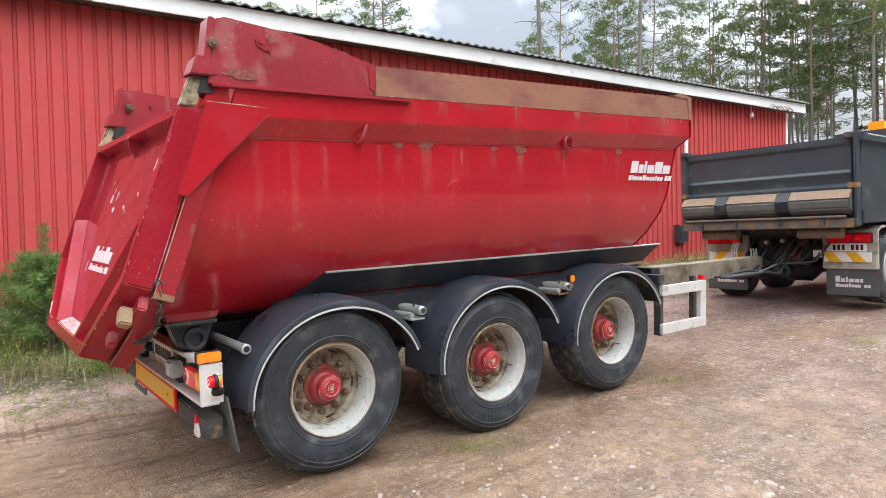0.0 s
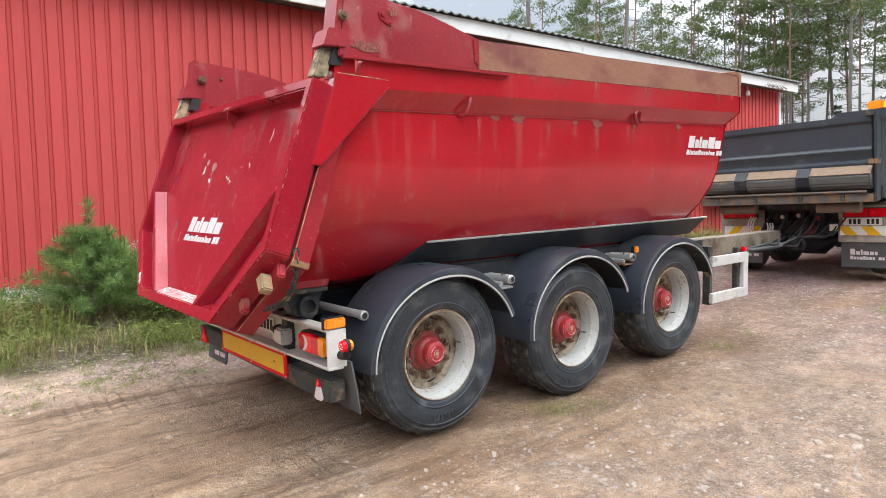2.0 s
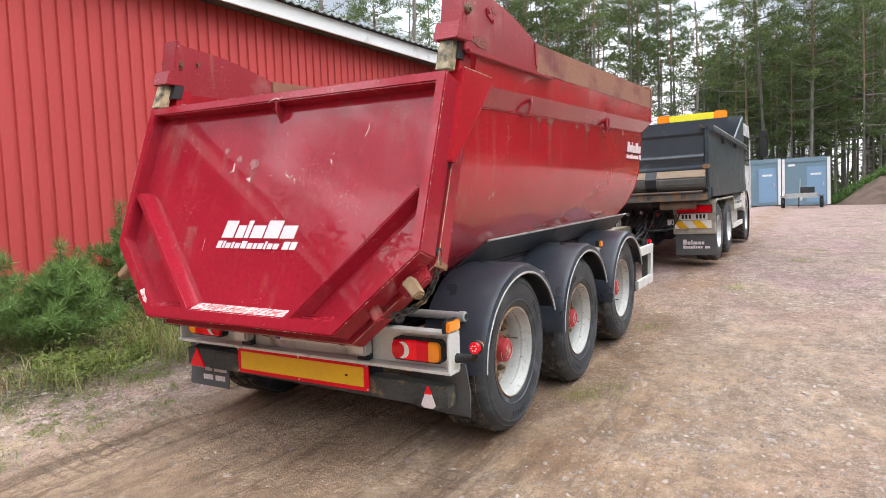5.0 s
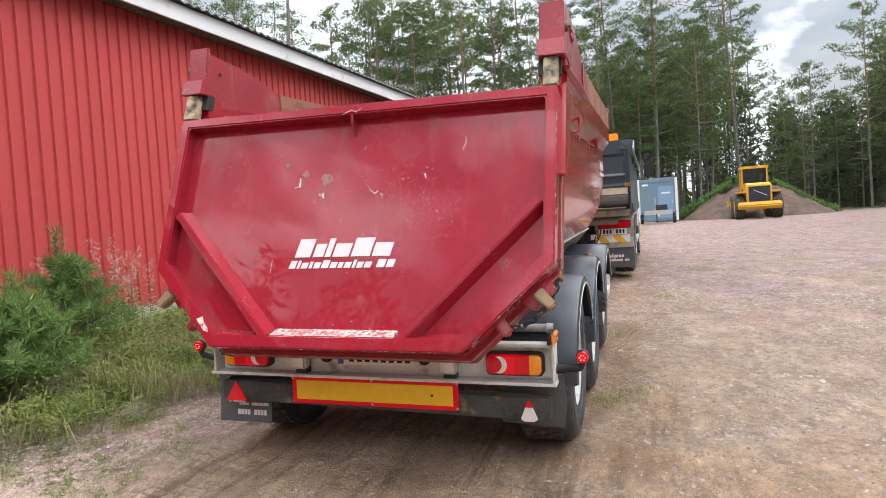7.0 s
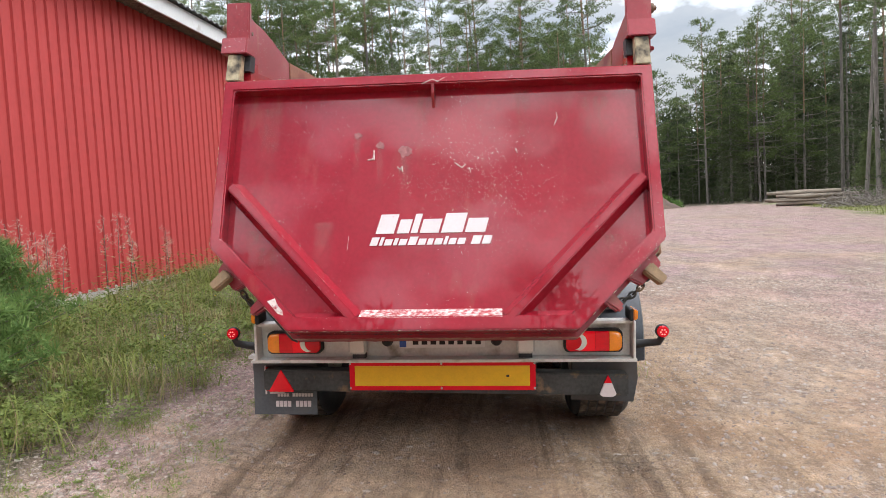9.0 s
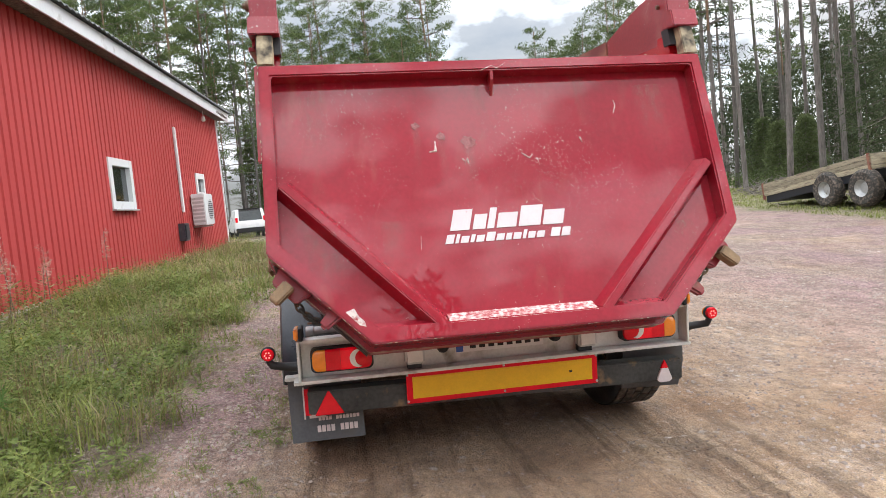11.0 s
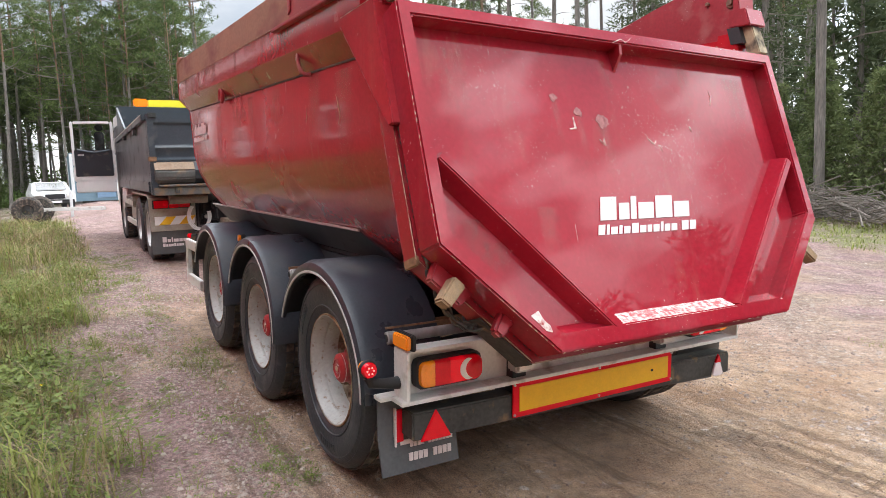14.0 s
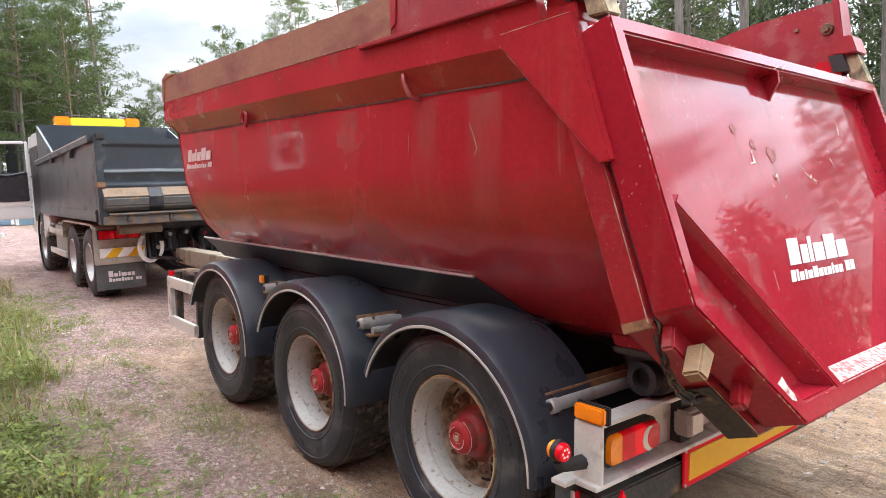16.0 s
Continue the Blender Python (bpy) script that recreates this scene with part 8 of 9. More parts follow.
def spruce_tree(seed, H, spread, needles=M_SPRUCE):
    trunk, lim, crown = spruce_parts(seed, H, spread)
    t = thing("spruce_tree", "dark green spruce with drooping branches among the pines", "tree", pose(0, 0, -200), "spruces in the wood")
    part("trunk", trunk, M_BARK, t)
    tagged(part("branchwork", lim, M_DEAD, t), kind="stuff")
    ob = new("crown", tri_mesh("crown", crown, needles))
    ob.parent = t
    return t


PINES = [pine_tree(11 + i, h, c, s, "tall Scots pine with a bare trunk and high crown") for i, (h, c, s) in enumerate(
    ((21, 0.56, 2.3), (19, 0.50, 2.1), (23, 0.62, 2.4), (20, 0.45, 2.6), (17, 0.52, 1.9), (22, 0.66, 2.0)))]
SPRUCES = [spruce_tree(31 + i, h, s, mm) for i, (h, s, mm) in enumerate(((15, 2.1, M_SPRUCE), (9, 1.6, M_SPRUCE), (4.5, 1.2, M_YOUNGSPRUCE)))]
LOWPINES = [pine_tree(51 + i, h, c, s, "dark pine with branches reaching low") for i, (h, c, s) in enumerate(((14.5, 0.22, 2.5), (16, 0.30, 2.7)))]
rt = random.Random(77)
placed = []


def free(x, y, gap):
    return all((x - a) ** 2 + (y - b) ** 2 > gap * gap for a, b in placed)


used = set()


def plant(src, x, y, k=1.0, sink=0.05):
    placed.append((x, y))
    m = pose(x, y, ground_h(x, y) - sink, 0, 0, rt.uniform(0, 360)) @ Matrix.Diagonal((k, k, k * rt.uniform(0.92, 1.08), 1))
    if src not in used:
        used.add(src)
        src.matrix_basis = m
        return src
    o = copy_thing(src, m)
    o.matrix_basis = m
    return o


def open_sky(x, y):
    """The wedge beyond the heap where only lower trees stand."""
    return -0.285 < (y + 1.2) / (x + 4.6) < -0.155 and x > 40


# single trees that stand out
for src, x, y, k in ((0, 8.12, -14.28, 1.08), (2, 11.4, -16.9, 1.0), (1, 5.2, -16.2, 1.0), (1, 45.5, -2.5, 0.84), (3, 43.8, 4.5, 0.86), (0, 42.5, 10.8, 1.0), (2, 27.5, 17.0, 1.0), (5, 22.5, 18.5, 1.05), (4, 24.8, -19.0, 1.1), (1, 31.0, -21.5, 1.0)):
    plant(PINES[src], x, y, k)


def right_edge(x):
    return -15.6 - 0.24 * max(0.0, x - 6) - 0.1 * max(0.0, 6 - x)


# right-hand wood: dense and dark
n_try = 0
count = 0
while count < 135 and n_try < 6000:
    n_try += 1
    x = rt.uniform(-14, 75)
    depth = rt.random() ** 1.4 * 20
    y = right_edge(x) - depth
    if not free(x, y, 1.6) or open_sky(x, y):
        continue
    count += 1
    if depth > 11:                                # hidden behind the rows in front
        continue
    low = 1.0
    if x < 1.0:                                   # unseen trees here, set back and lower so the gate mirrors sky
        y, low = y - 22, 0.75
    if rt.random() < 0.60:
        plant(rt.choice(PINES), x, y, rt.uniform(0.9, 1.15) * low)
    else:
        plant(rt.choice(SPRUCES[:2]), x, y, rt.uniform(0.9, 1.2) * low)
# wood ahead, behind the containers and the cars
count = n_try = 0
while count < 78 and n_try < 4000:
    n_try += 1
    y = rt.uniform(-14, 42)
    x = 47 - (0.30 * max(0, y - 8) if y > 8 else 0) + rt.random() ** 1.3 * 22 + (5 if y < -5 else 0)
    if not free(x, y, 2.1) or (x < 24 and y < 18) or open_sky(x, y):
        continue
    count += 1
    plant(rt.choice(PINES) if rt.random() < 0.9 else SPRUCES[1], x, y, rt.uniform(0.88, 1.12) * (0.80 if -7 < y < 6.5 else 1.0))
# a few more stems beyond the cars
for x, y, k in ((46.8, 11.6, 0.95), (45.0, 15.2, 1.0), (48.5, 13.4, 1.05), (44.2, 18.6, 0.95), (49.6, 9.4, 0.95), (47.4, 16.9, 1.0), (50.8, 18.0, 1.0), (43.0, 21.5, 0.9)):
    plant(rt.choice(PINES[:4]), x, y, k)
# a closer screen of middling pines straight ahead
count = n_try = 0
while count < 18 and n_try < 2000:
    n_try += 1
    y = rt.uniform(-6.5, 2.0)
    x = 46.5 + rt.random() * 10
    if free(x, y, 1.3) and not open_sky(x, y):
        count += 1
        plant(rt.choice(LOWPINES), x, y, rt.uniform(0.78, 0.95))
for x, y, k in ((49.5, 7.6, 0.95), (52.0, 6.4, 0.9), (54.5, 8.6, 1.0), (47.8, 8.8, 0.85)):
    plant(rt.choice(LOWPINES), x, y, k)
# wood closing the yard beyond the heap
count = n_try = 0
while count < 34 and n_try < 2000:
    n_try += 1
    y = rt.uniform(-29, -11.5)
    x = 47.5 + 0.05 * (y + 12) + rt.random() ** 1.5 * 12
    if free(x, y, 1.7):
        count += 1
        plant(rt.choice(LOWPINES + LOWPINES + SPRUCES[:2]), x, y, rt.uniform(0.55, 0.72) if open_sky(x, y) else rt.uniform(0.78, 1.05))
for x, y, k in ((7.3, -16.6, 0.85), (6.1, -17.4, 1.0), (9.4, -17.6, 0.9), (4.6, -17.0, 0.7), (12.6, -18.2, 0.9), (8.4, -18.4, 1.1)):
    plant(SPRUCES[2], x, y, k)
# thin row behind the building
count = n_try = 0
while count < 16 and n_try < 1000:
    n_try += 1
    x, y = rt.uniform(10, 34), rt.uniform(34, 58)
    if free(x, y, 3.5):
        count += 1
        plant(rt.choice(PINES), x, y, rt.uniform(0.85, 1.1))
# low spruces and saplings at the edges
for k in range(34):
    if k % 2:
        x = rt.uniform(-2, 60)
        y = right_edge(x) - rt.uniform(0.3, 5)
    else:
        y = rt.uniform(-12, 30)
        x = 47.5 + rt.uniform(0, 7) - 0.25 * max(0, y - 8)
    if free(x, y, 1.2):
        plant(SPRUCES[2], x, y, rt.uniform(0.45, 1.15))

# far wood: one mass of simpler pines beyond the clearing
rng_far = np.random.default_rng(5)
far_tr, far_cr = Geo(), []
for k in range(240):
    if k < 90:
        x, y = rt.uniform(58, 84), rt.uniform(-45, -8)
    elif k < 135:
        x, y = rt.uniform(62, 84), rt.uniform(-10, 9)
    else:
        x = rt.uniform(0, 80)
        y = right_edge(x) - rt.uniform(18, 34)
    H = rt.uniform(14, 20) * ((0.50 if open_sky(x, y) else 0.72) if k < 90 else 0.85)
    bare = 0.55 if 90 <= k < 135 else 0.10
    z0 = ground_h(x, y) - 0.1
    far_tr.tube([(x, y, z0), (x + rt.uniform(-0.3, 0.3), y, z0 + H * 0.9)], [0.2, 0.06], 5)
    cen, rad = [], []
    for j in range(30):
        u = rt.random()
        a = rt.uniform(0, 6.28)
        rr = rt.uniform(0.2, 2.2) * (1.1 - u * 0.75)
        cen.append((x + rr * math.cos(a), y + rr * math.sin(a), z0 + H * (bare + (1 - bare) * u))), rad.append(rt.uniform(0.7, 1.2))
    far_cr.append(tufts(cen, rad, 24, 0.62, 0.18, rng_far))
wood = solid("far_wood", far_tr, M_BARK, "distant mixed pine wood beyond the clearing", "trees", kind="stuff")
ob = new("far_crowns", tri_mesh("far_crowns", np.concatenate(far_cr), M_SPRUCE))
ob.parent = wood


# unseen wood added behind the yard's open end: closes the place, darkens gate reflections
back_tr, back_cr = Geo(), []
rb = random.Random(21)
for k in range(110):
    a = radians(rb.uniform(112, 250))
    d = rb.uniform(27, 44)
    x, y = -2 + d * math.cos(a), -3 + d * math.sin(a)
    if y > 3.2 and x > -22:
        continue
    H = rb.uniform(13, 20) * (0.6 if math.degrees(a) > 185 else 1.0)
    z0 = ground_h(x, y) - 0.1
    back_tr.tube([(x, y, z0), (x + rb.uniform(-0.3, 0.3), y, z0 + H * 0.9)], [0.2, 0.06], 5)
    cen, rad = [], []
    for j in range(30):
        u = rb.random()
        b_ = rb.uniform(0, 6.28)
        rr = rb.uniform(0.2, 2.4) * (1.1 - u * 0.75)
        cen.append((x + rr * math.cos(b_), y + rr * math.sin(b_), z0 + H * (0.10 + 0.90 * u))), rad.append(rb.uniform(0.7, 1.2))
    back_cr.append(tufts(cen, rad, 18, 0.7, 0.20, rng_far))
back_wood = solid("back_wood", back_tr, M_BARK, "unseen mixed pine wood added round the yard's open end", "trees", kind="stuff")
ob = new("back_crowns", tri_mesh("back_crowns", np.concatenate(back_cr), M_SPRUCE))
ob.parent = back_wood


# undergrowth along the wood edges
def bush_patch(n, place, size, material, name, label, seed, leaf=0.11):
    rng = np.random.default_rng(seed)
    r = random.Random(seed)
    cen, rad = [], []
    for k in range(n):
        x, y = place(r)
        s = size * r.uniform(0.5, 1.3)
        z = ground_h(x, y)
        for j in range(4):
            cen.append((x + r.uniform(-s, s) * 0.8, y + r.uniform(-s, s) * 0.8, z + s * r.uniform(0.2, 0.9))), rad.append(s * r.uniform(0.4, 0.8))
    v = tufts(cen, rad, 26 if leaf > 0.1 else 60, leaf, leaf * 0.55, rng, lift=0.2, flat=0.8)
    o = new(name, tri_mesh(name, v, material))
    return tagged(o, label, "undergrowth", kind="stuff")


def along_right(r):
    x = r.uniform(-12, 65)
    return x, right_edge(x) - r.uniform(0.2, 9)


def along_far(r):
    y = r.uniform(-13, 11)
    return 46.5 + r.uniform(0, 9) - 0.28 * max(0, y - 8) + (4 if y < -5 else 0), y


bush_patch(150, along_right, 0.7, M_BUSH, "undergrowth", "low green undergrowth beneath the trees", 8, 0.09)
def along_back(r):
    return r.uniform(66, 84), r.uniform(-46, 6)


bush_patch(120, along_back, 2.2, M_BUSH, "undergrowth", "leafy bushes beyond the clearing", 10, 0.5)
bush_patch(170, along_far, 0.9, M_BUSH, "undergrowth", "leafy bushes beneath the far pines", 9, 0.18)


rh = random.Random(4)
cen, rad = [], []
for k in range(430):
    y = -8.2 + rh.uniform(-4.7, 4.7)
    d = abs(y + 8.2)
    x = 42.3 + rh.uniform(-1.0, 1.6) * (0.3 + 0.16 * d)
    z = ground_h(x, y) + 2.75 * max(0.0, 1 - math.hypot(d, x - 42.4) / 4.6) + rh.uniform(0.0, 0.25)
    cen.append((x, y, z)), rad.append(rh.uniform(0.16, 0.42))
o = new("heap_weeds", tri_mesh("heap_weeds", tufts(cen, rad, 46, 0.20, 0.06, np.random.default_rng(3), lift=0.5), M_SAPLING))
tagged(o, "bright green weeds growing on the earth heap", "weeds", kind="stuff")


# ---- young pines by the wall ----
def young_pine(m, H, seed):
    rng = np.random.default_rng(seed)
    t = thing("young_pine", "bushy bright green young pine growing by the wall", "tree", m, "young pines by the wall")
    part("stem", Geo().tube([(0, 0, -0.05), (0.02, 0, H * 0.5), (0, 0.01, H)], [0.028, 0.018, 0.006], 6), M_BARK, t)
    lim = Geo()
    cen, rad, v = [], [], []
    for k in range(7):
        u = k / 7
        z = H * (0.08 + 0.74 * u)
        ln = H * 0.52 * (1 - u) ** 0.8 + 0.08
        for j in range(5 if u < 0.6 else 4):
            a = j * 1.1 + k * 0.5 + rng.uniform(-0.2, 0.2)
            l2 = ln * rng.uniform(0.75, 1.1)
            o = np.array([0, 0, z])
            e = np.array([math.cos(a) * l2, math.sin(a) * l2, z + l2 * rng.uniform(0.25, 0.55)])
            lim.tube([o, (o + e) / 2 - np.array([0, 0, 0.02]), e], [0.009, 0.006, 0.003], 4)
            for f in np.linspace(0.25, 1.0, 6):
                q = o + (e - o) * f
                cen.append(q), rad.append(0.05)
    for f in np.linspace(0.6, 1.0, 6):
        cen.append((0, 0, H * f)), rad.append(0.05)
    tagged(part("branchwork", lim, M_DEAD, t), kind="stuff")
    ob = new("needles", tri_mesh("needles", tufts(cen, rad, 56, 0.095, 0.0105, rng, lift=0.6, flat=1.0), M_SAPLING))
    ob.parent = t
    return t


for i, (x, y, h) in enumerate(((-1.05, 3.85, 1.36), (-0.25, 3.55, 1.02), (0.95, 4.35, 1.35), (-2.4, 4.25, 0.9), (0.2, 4.5, 0.7), (-0.7, 4.6, 1.0))):
    young_pine(on_ground(x, y, 40 * i), h, 50 + i)


# ---- grass and weeds ----
def patchy(p):
    """How lush the growth is at each place, in patches about half a metre wide."""
    return np.array([0.45 + 1.15 * min(1.0, max(0.0, 0.5 + 1.5 * noise.noise((x * 1.7, y * 1.7, 4.0)) + 0.6 * noise.noise((x * 5.0, y * 5.0, 8.0)))) for x, y, z in p])


def blades(points, height, width, rng, material, name, label, category="grass", lean=0.95):
    """Bent blades: two triangles each."""
    p = np.asarray(points, float)
    n = len(p)
    a = rng.uniform(0, 2 * math.pi, n)
    h = height * rng.uniform(0.45, 1.35, n) * patchy(p)
    d = np.stack([np.cos(a), np.sin(a), np.zeros(n)], 1)
    s = np.stack([-np.sin(a), np.cos(a), np.zeros(n)], 1) * (width * rng.uniform(0.6, 1.4, n))[:, None] * 0.5
    mid = p + d * (h * lean * 0.25)[:, None] + np.array([0, 0, 1]) * (h * 0.6)[:, None]
    tip = p + d * (h * lean * rng.uniform(0.6, 1.6, n))[:, None] + np.array([0, 0, 1]) * (h * rng.uniform(0.75, 1.0, n))[:, None]
    v = np.stack([p - s, p + s, mid + s * 0.7, mid - s * 0.7, tip], 1).reshape(-1, 3)
    base = np.arange(n) * 5
    f = np.concatenate([np.stack([base, base + 1, base + 2, base + 3], 1).ravel()])
    t = np.stack([base + 3, base + 2, base + 4], 1).ravel()
    me = bpy.data.meshes.new(name)
    me.vertices.add(len(v))
    me.vertices.foreach_set("co", v.astype(np.float32).ravel())
    me.loops.add(7 * n)
    me.loops.foreach_set("vertex_index", np.concatenate([f, t]).astype(np.int32))
    me.polygons.add(2 * n)
    me.polygons.foreach_set("loop_start", np.concatenate([np.arange(n) * 4, 4 * n + np.arange(n) * 3]).astype(np.int32))
    me.update()
    me.validate()
    me.materials.append(material)
    return tagged(new(name, me), label, category, kind="stuff")


def wall_y(x):
    return 5.42 - 0.06 * x


def edge_y(x):
    return 2.12 + 0.28 * noise.noise((x * 0.55, 0, 7)) + 0.14 * noise.noise((x * 1.9, 3, 7)) - (0.25 if x > 4 else 0) + (0.25 if x < -1 else 0)


def scatter(n, x0, x1, seed, clump=0.0, fade=0.5, ylo=None, yhi=None):
    """Points on the bank between the gravel's edge and the wall, thinning towards the edge."""
    r = random.Random(seed)
    out = []
    while len(out) < n:
        x = r.uniform(x0, x1)
        lo = edge_y(x) if ylo is None else ylo(x)
        hi = wall_y(x) if yhi is None else yhi(x)
        y = r.uniform(lo, hi)
        if r.random() > min(1.0, (y - lo) / fade + 0.08):
            continue
        if 2.6 < x < 5.6 and y > 4.3 and r.random() < 0.7:
            continue              # thin growth in front of the bare footing
        if clump and noise.noise((x * 1.3, y * 1.3, clump)) < -0.05 + 0.25 * r.random():
            continue
        out.append((x, y, ground_h(x, y) + ground_detail(x, y) - 0.01))
    return out


rg = np.random.default_rng(12)
blades(scatter(3600, -6, 18, 51, 3.0), 0.30, 0.005, rg, M_BROWNSTEM, "dead_stems", "dead brown stems standing in the grass", "weeds", 0.35)
blades(scatter(3000, -6, 9, 52, 5.0, fade=0.2), 0.12, 0.008, rg, M_STRAW, "straw_tufts", "bleached straw tufts on the bank")
blades(scatter(20000, -6, 8, 1, 1.5), 0.115, 0.0085, rg, M_GRASS, "meadow_grass", "green and straw-coloured grass on the bank")
blades(scatter(5000, -6, 8, 2, 4.0), 0.24, 0.0085, rg, M_GRASS, "tall_grass", "tall uneven grass on the bank")
blades(scatter(4800, -6, 8, 3, 9.0), 0.19, 0.008, rg, M_STRAW, "dry_grass", "dry straw-coloured grass on the bank")
blades(scatter(4200, 8, 19, 44, 2.0), 0.20, 0.012, rg, M_STRAW, "bank_straw", "dry straw and dead stems along the red wall")
blades(scatter(8000, 8, 19, 4), 0.15, 0.014, rg, M_GRASS, "bank_grass", "grass along the red wall")
blades(scatter(4000, 19, 40, 5, ylo=lambda x: 5.6, yhi=lambda x: 11.0), 0.16, 0.03, rg, M_GRASS, "yard_grass", "short grass at the far side of the yard")
blades(scatter(24000, -9, 34, 6, ylo=lambda x: right_edge(x) - 1.0, yhi=lambda x: -9.7 - 0.20 * x), 0.095, 0.018, rg, M_GRASS, "verge_grass", "short grass verge along the wood")


def leaves(points, height, leaf, per, rng, material, name, label):
    """Low broad-leaved plants: a spray of leaves round each point."""
    c = np.repeat(np.asarray(points, float), per, axis=0)
    n = len(c)
    lush = np.repeat(patchy(points), per)
    a = rng.uniform(0, 2 * math.pi, n)
    up = rng.uniform(0.05, 1.0, n)
    rr = height * lush * (0.12 + 0.5 * (1 - up)) * rng.uniform(0.6, 1.4, n)
    p = c + np.stack([np.cos(a) * rr, np.sin(a) * rr, up * height * lush], 1)
    w = np.stack([np.cos(a), np.sin(a), rng.uniform(-0.3, 0.7, n)], 1)
    w /= np.linalg.norm(w, axis=1)[:, None]
    s = np.cross(w, np.array([0, 0, 1.0])) + rng.normal(0, 0.25, (n, 3))
    L, W = (leaf * rng.uniform(0.6, 1.4, n))[:, None], (leaf * 0.42 * rng.uniform(0.7, 1.3, n))[:, None]
    v = np.stack([p, p + w * L * 0.5 + s * W * 0.5, p + w * L, p, p + w * L, p + w * L * 0.5 - s * W * 0.5], 1).reshape(-1, 3)
    return tagged(new(name, tri_mesh(name, v, material)), label, "weeds", kind="stuff")


leaves(scatter(1500, -6, 8, 21, 2.0, fade=0.7), 0.19, 0.044, 30, rg, M_WEED, "broadleaf_weeds", "dark green broad-leaved weeds in the grass")
leaves(scatter(460, -5, 7, 22, 6.0, fade=2.0), 0.38, 0.048, 46, rg, M_WEED, "tall_weeds", "taller leafy weeds on the bank")
leaves(scatter(260, 8, 18, 23), 0.26, 0.05, 26, rg, M_WEED, "wall_weeds", "weeds along the red wall")
leaves(scatter(4000, -6, 8, 24, 0.0, fade=0.5), 0.10, 0.032, 17, rg, M_WEED, "low_weeds", "small-leaved weeds creeping through the grass")
# sparse tufts and small weeds on the gravel beside the wheels
r7 = random.Random(9)
spots, rosettes = [], []
for k in range(330):
    x, y = r7.uniform(-4.5, 9.5), r7.uniform(1.3, 2.5)
    n_ = r7.randint(6, 40)
    for j in range(n_):
        px, py = x + r7.gauss(0, 0.06), y + r7.gauss(0, 0.06)
        spots.append((px, py, ground_h(px, py) + ground_detail(px, py) - 0.005))
    for j in range(r7.randint(1, 6)):
        px, py = x + r7.gauss(0, 0.09), y + r7.gauss(0, 0.07)
        rosettes.append((px, py, ground_h(px, py) + ground_detail(px, py) - 0.005))
for cx, cy, n_ in ((1.15, -1.35, 160), (0.95, -1.28, 120), (-2.6, 2.0, 160), (-1.9, 2.1, 120), (2.6, 1.55, 150), (3.4, -1.3, 120), (4.2, -1.25, 90), (6.2, -1.9, 120), (6.6, 1.5, 140), (5.0, 0.9, 160), (-0.2, -4.05, 60), (9.5, -2.6, 180), (11.5, -2.9, 180)):
    for j in range(n_):
        px, py = cx + r7.gauss(0, 0.10 if n_ < 150 else 0.2), cy + r7.gauss(0, 0.08 if n_ < 150 else 0.16)
        spots.append((px, py, ground_h(px, py) + ground_detail(px, py) - 0.005))
blades(spots, 0.040, 0.0045, rg, M_GRASS, "gravel_tufts", "small grass tufts growing through the gravel")
leaves(rosettes, 0.040, 0.019, 20, rg, M_WEED, "gravel_weeds", "small weeds growing through the gravel")
# rosebay stems with pale seed heads against the wall
stems, heads, lv = Geo(), [], []
for k in range(24):
    x = r7.choice((r7.uniform(1.4, 3.0), r7.uniform(3.6, 5.2), r7.uniform(-3, 7.0)))
    y = wall_y(x) - r7.uniform(0.12, 0.6)
    z = ground_h(x, y)
    H = r7.uniform(0.65, 1.2)
    dx, dy = r7.uniform(-0.12, 0.12), r7.uniform(-0.1, 0.1)
    stems.tube([(x, y, z), (x + dx * 0.5, y + dy * 0.5, z + H * 0.6), (x + dx, y + dy, z + H)], [0.006, 0.005, 0.003], 4)
    for f in np.linspace(0.62, 1.0, 8):
        heads.append((x + dx * f + r7.uniform(-0.05, 0.05), y + dy * f + r7.uniform(-0.05, 0.05), z + H * f))
    for f in np.linspace(0.15, 0.75, 10):
        lv.append((x + dx * f, y + dy * f, z + H * f - 0.03))
solid("rosebay_stems", stems, M_DEAD, "brown stems of tall weeds along the wall", "weeds", kind="stuff")
tagged(new("seed_heads", tri_mesh("seed_heads", tufts(heads, [0.04] * len(heads), 12, 0.04, 0.009, rg, lift=0.4, flat=1.2), M_SEED)), "pale fluffy seed heads of tall weeds", "weeds", kind="stuff")
leaves(lv, 0.06, 0.075, 3, rg, M_STRAW, "dry_leaves", "dry leaves on tall weeds along the wall")
fl_pts = [(p[0], p[1], p[2] + r7.uniform(0.15, 0.28)) for p in scatter(26, -4, 4, 31)]
tagged(new("yellow_flowers", tri_mesh("yellow_flowers", tufts(fl_pts, [0.007] * len(fl_pts), 10, 0.011, 0.007, rg, lift=0.3), M_FLOWER)), "small yellow flowers in the grass", "flowers", kind="stuff")


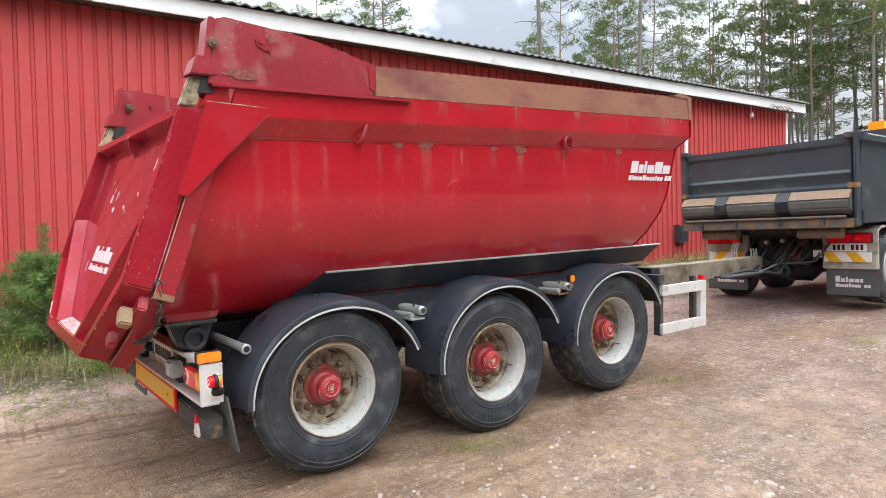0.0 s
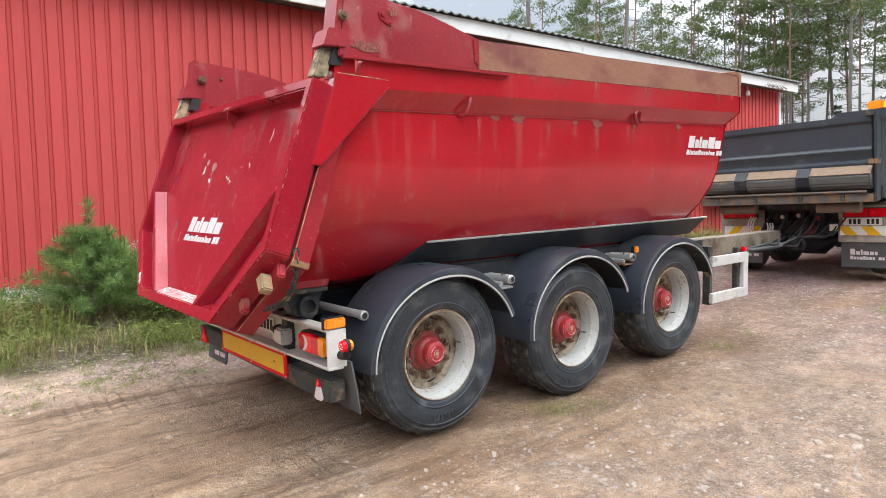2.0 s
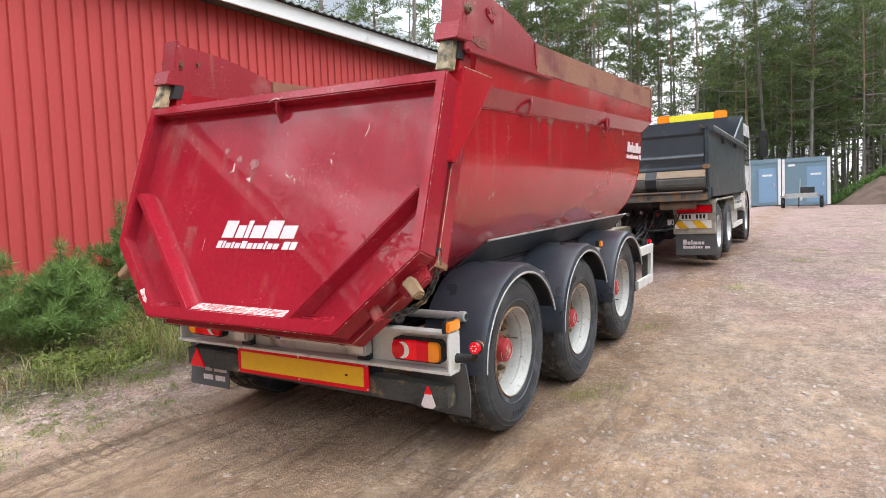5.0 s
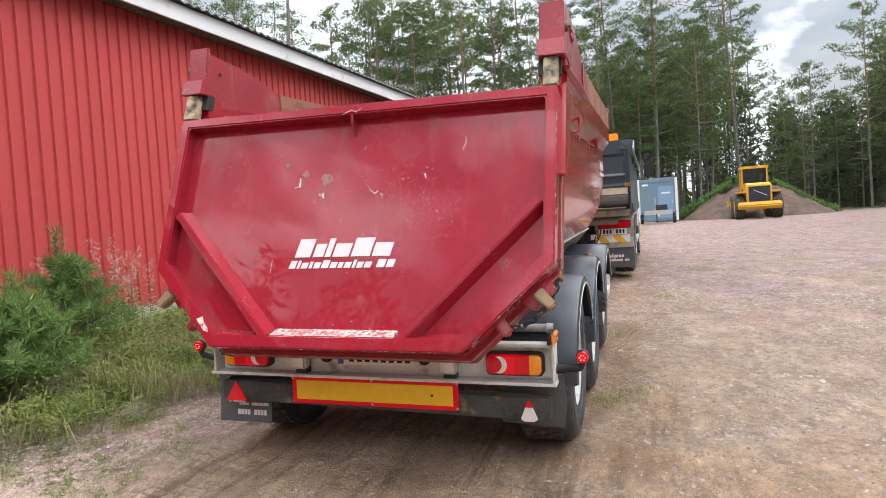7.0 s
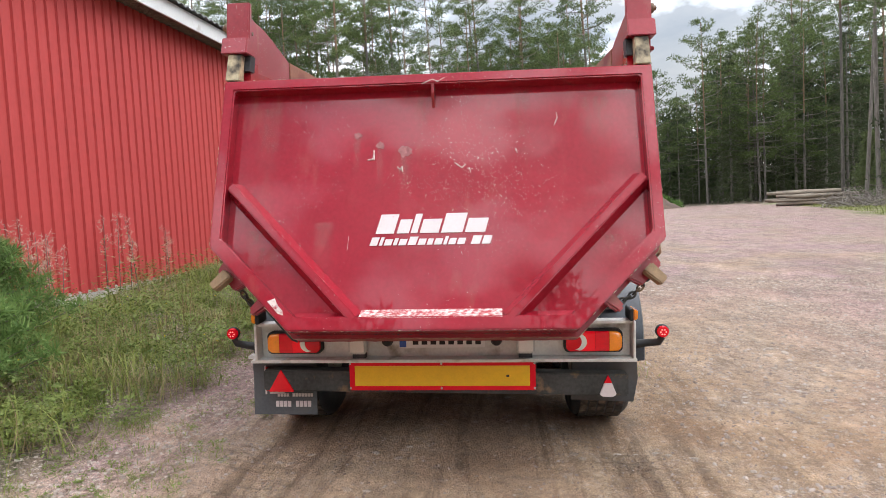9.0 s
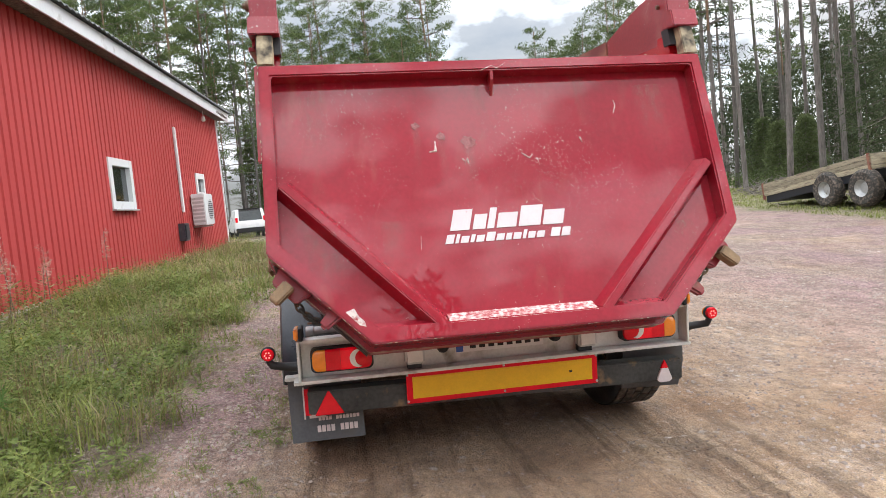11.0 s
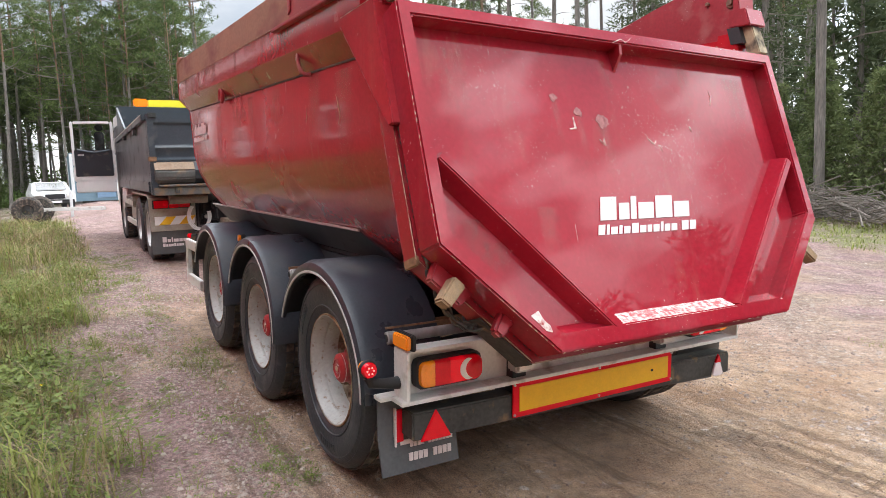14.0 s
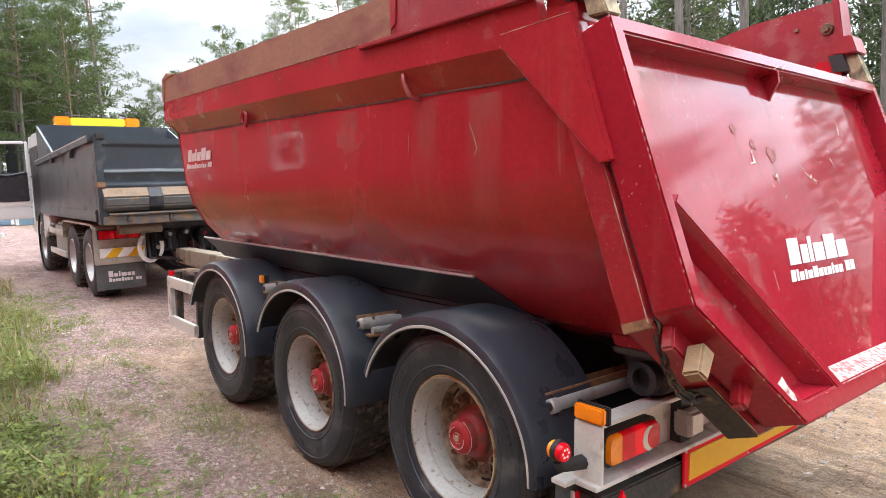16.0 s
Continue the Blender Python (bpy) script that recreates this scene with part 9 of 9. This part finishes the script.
# ---- loose stones on the yard ----
def pebbles(n, place, r0, r1, seed, name, label):
    r = random.Random(seed)
    base = [(math.cos(1.257 * k), math.sin(1.257 * k), 0.0) for k in range(5)]
    oct_v = base + [(0.62, 0.1, 0.8), (-0.35, 0.5, 1.0), (-0.3, -0.55, 0.75)]
    oct_f = [(0, 1, 5), (1, 6, 5), (1, 2, 6), (2, 3, 6), (3, 7, 6), (3, 4, 7), (4, 0, 7), (0, 5, 7), (5, 6, 7)]
    vs, fs = [], []
    for k in range(n):
        x, y = place(r)
        s = r0 + (r1 - r0) * r.random() ** 3
        a = r.uniform(0, 6.28)
        c, sn = math.cos(a), math.sin(a)
        kx, ky, kz = s * r.uniform(0.7, 1.2), s * r.uniform(0.6, 1.0), s * r.uniform(0.55, 0.95)
        z = ground_h(x, y) + ground_detail(x, y) - kz * 0.25
        b = len(vs)
        for px, py, pz in oct_v:
            j = 1 + r.uniform(-0.18, 0.18)
            qx, qy = px * kx * j, py * ky * j
            vs.append((x + c * qx - sn * qy, y + sn * qx + c * qy, z + pz * kz))
        fs += [tuple(i + b for i in f) for f in oct_f]
    g = Geo()
    g.v, g.f = vs, fs
    me = bpy.data.meshes.new(name)
    me.from_pydata(vs, [], fs)
    me.materials.append(M_PEBBLE)
    return tagged(new(name, me), label, "stones", kind="stuff")


M_PEBBLE = leaf_mat("pebble_stone", (0.15, 0.105, 0.085), (0.54, 0.46, 0.40), 0.0, 0.9)


def yard(r):
    while True:
        x, y = r.uniform(-5, 9), r.uniform(-6.5, 2.4)
        if r.random() < 1.2 / (1 + 0.05 * ((x - 1) ** 2 + (y + 1) ** 2)):
            return x, y


def gravelly(r):
    while True:
        x, y = r.uniform(-4, 7), r.uniform(-6, -1.5)
        if noise.noise((x * 0.5, y * 0.5, 1)) > -0.1:
            return x, y


def leftstrip(r):
    x = r.uniform(-5, 10)
    return x, edge_y(x) - 0.45 + r.gauss(0, 0.28)


pebbles(30000, yard, 0.003, 0.013, 1, "loose_gravel", "loose grey and pink gravel on the yard")
pebbles(8000, gravelly, 0.005, 0.027, 2, "coarse_gravel", "coarse pale stones on the yard")
pebbles(11000, leftstrip, 0.004, 0.021, 3, "edge_stones", "pale stones along the edge of the grass")


def flat_stone(x, y, w, d, yaw, seed):
    """One flat pale fieldstone pressed into the yard."""
    r = random.Random(seed)
    n_ = 9
    rims = [(math.cos(2 * math.pi * k / n_) * w * r.uniform(0.8, 1.12), math.sin(2 * math.pi * k / n_) * d * r.uniform(0.8, 1.12)) for k in range(n_)]
    g = Geo().rings([[(a * q, b * q, z + r.uniform(-0.0015, 0.0015)) for a, b in rims] for q, z in ((1.0, -0.02), (1.0, 0.004), (0.82, 0.013), (0.3, 0.016))])
    z = ground_h(x, y) + ground_detail(x, y)
    return solid("flat_stone", g, M_FLATSTONE, "flat pale stone pressed into the gravel", "stone", m=pose(x, y, z, 0, 0, yaw), smooth=0)


M_FLATSTONE = mat("pale_fieldstone", (0.40, 0.33, 0.27), 0.85, var=0.3, scale=9, fine=60, dirt=(0.30, 0.22, 0.17), dirt_amt=0.5, dirt_scale=14, bump=0.3, bscale=40)
for k, (x, y, w, d) in enumerate(((1.78, -3.02, 0.075, 0.045), (1.70, -2.83, 0.065, 0.04), (1.95, -2.95, 0.06, 0.045), (1.52, -2.95, 0.05, 0.035), (1.32, -2.62, 0.035, 0.025), (1.28, -2.72, 0.04, 0.028), (0.62, -2.85, 0.03, 0.022), (1.85, -2.68, 0.05, 0.03), (1.40, -3.15, 0.045, 0.03), (2.35, -3.25, 0.04, 0.03), (2.9, -3.1, 0.035, 0.025), (0.35, -2.75, 0.028, 0.022), (1.10, -3.05, 0.04, 0.028))):
    tagged(flat_stone(x, y, w * 0.72, d * 0.72, 47 * k, k), group="flat stones in the gravel")
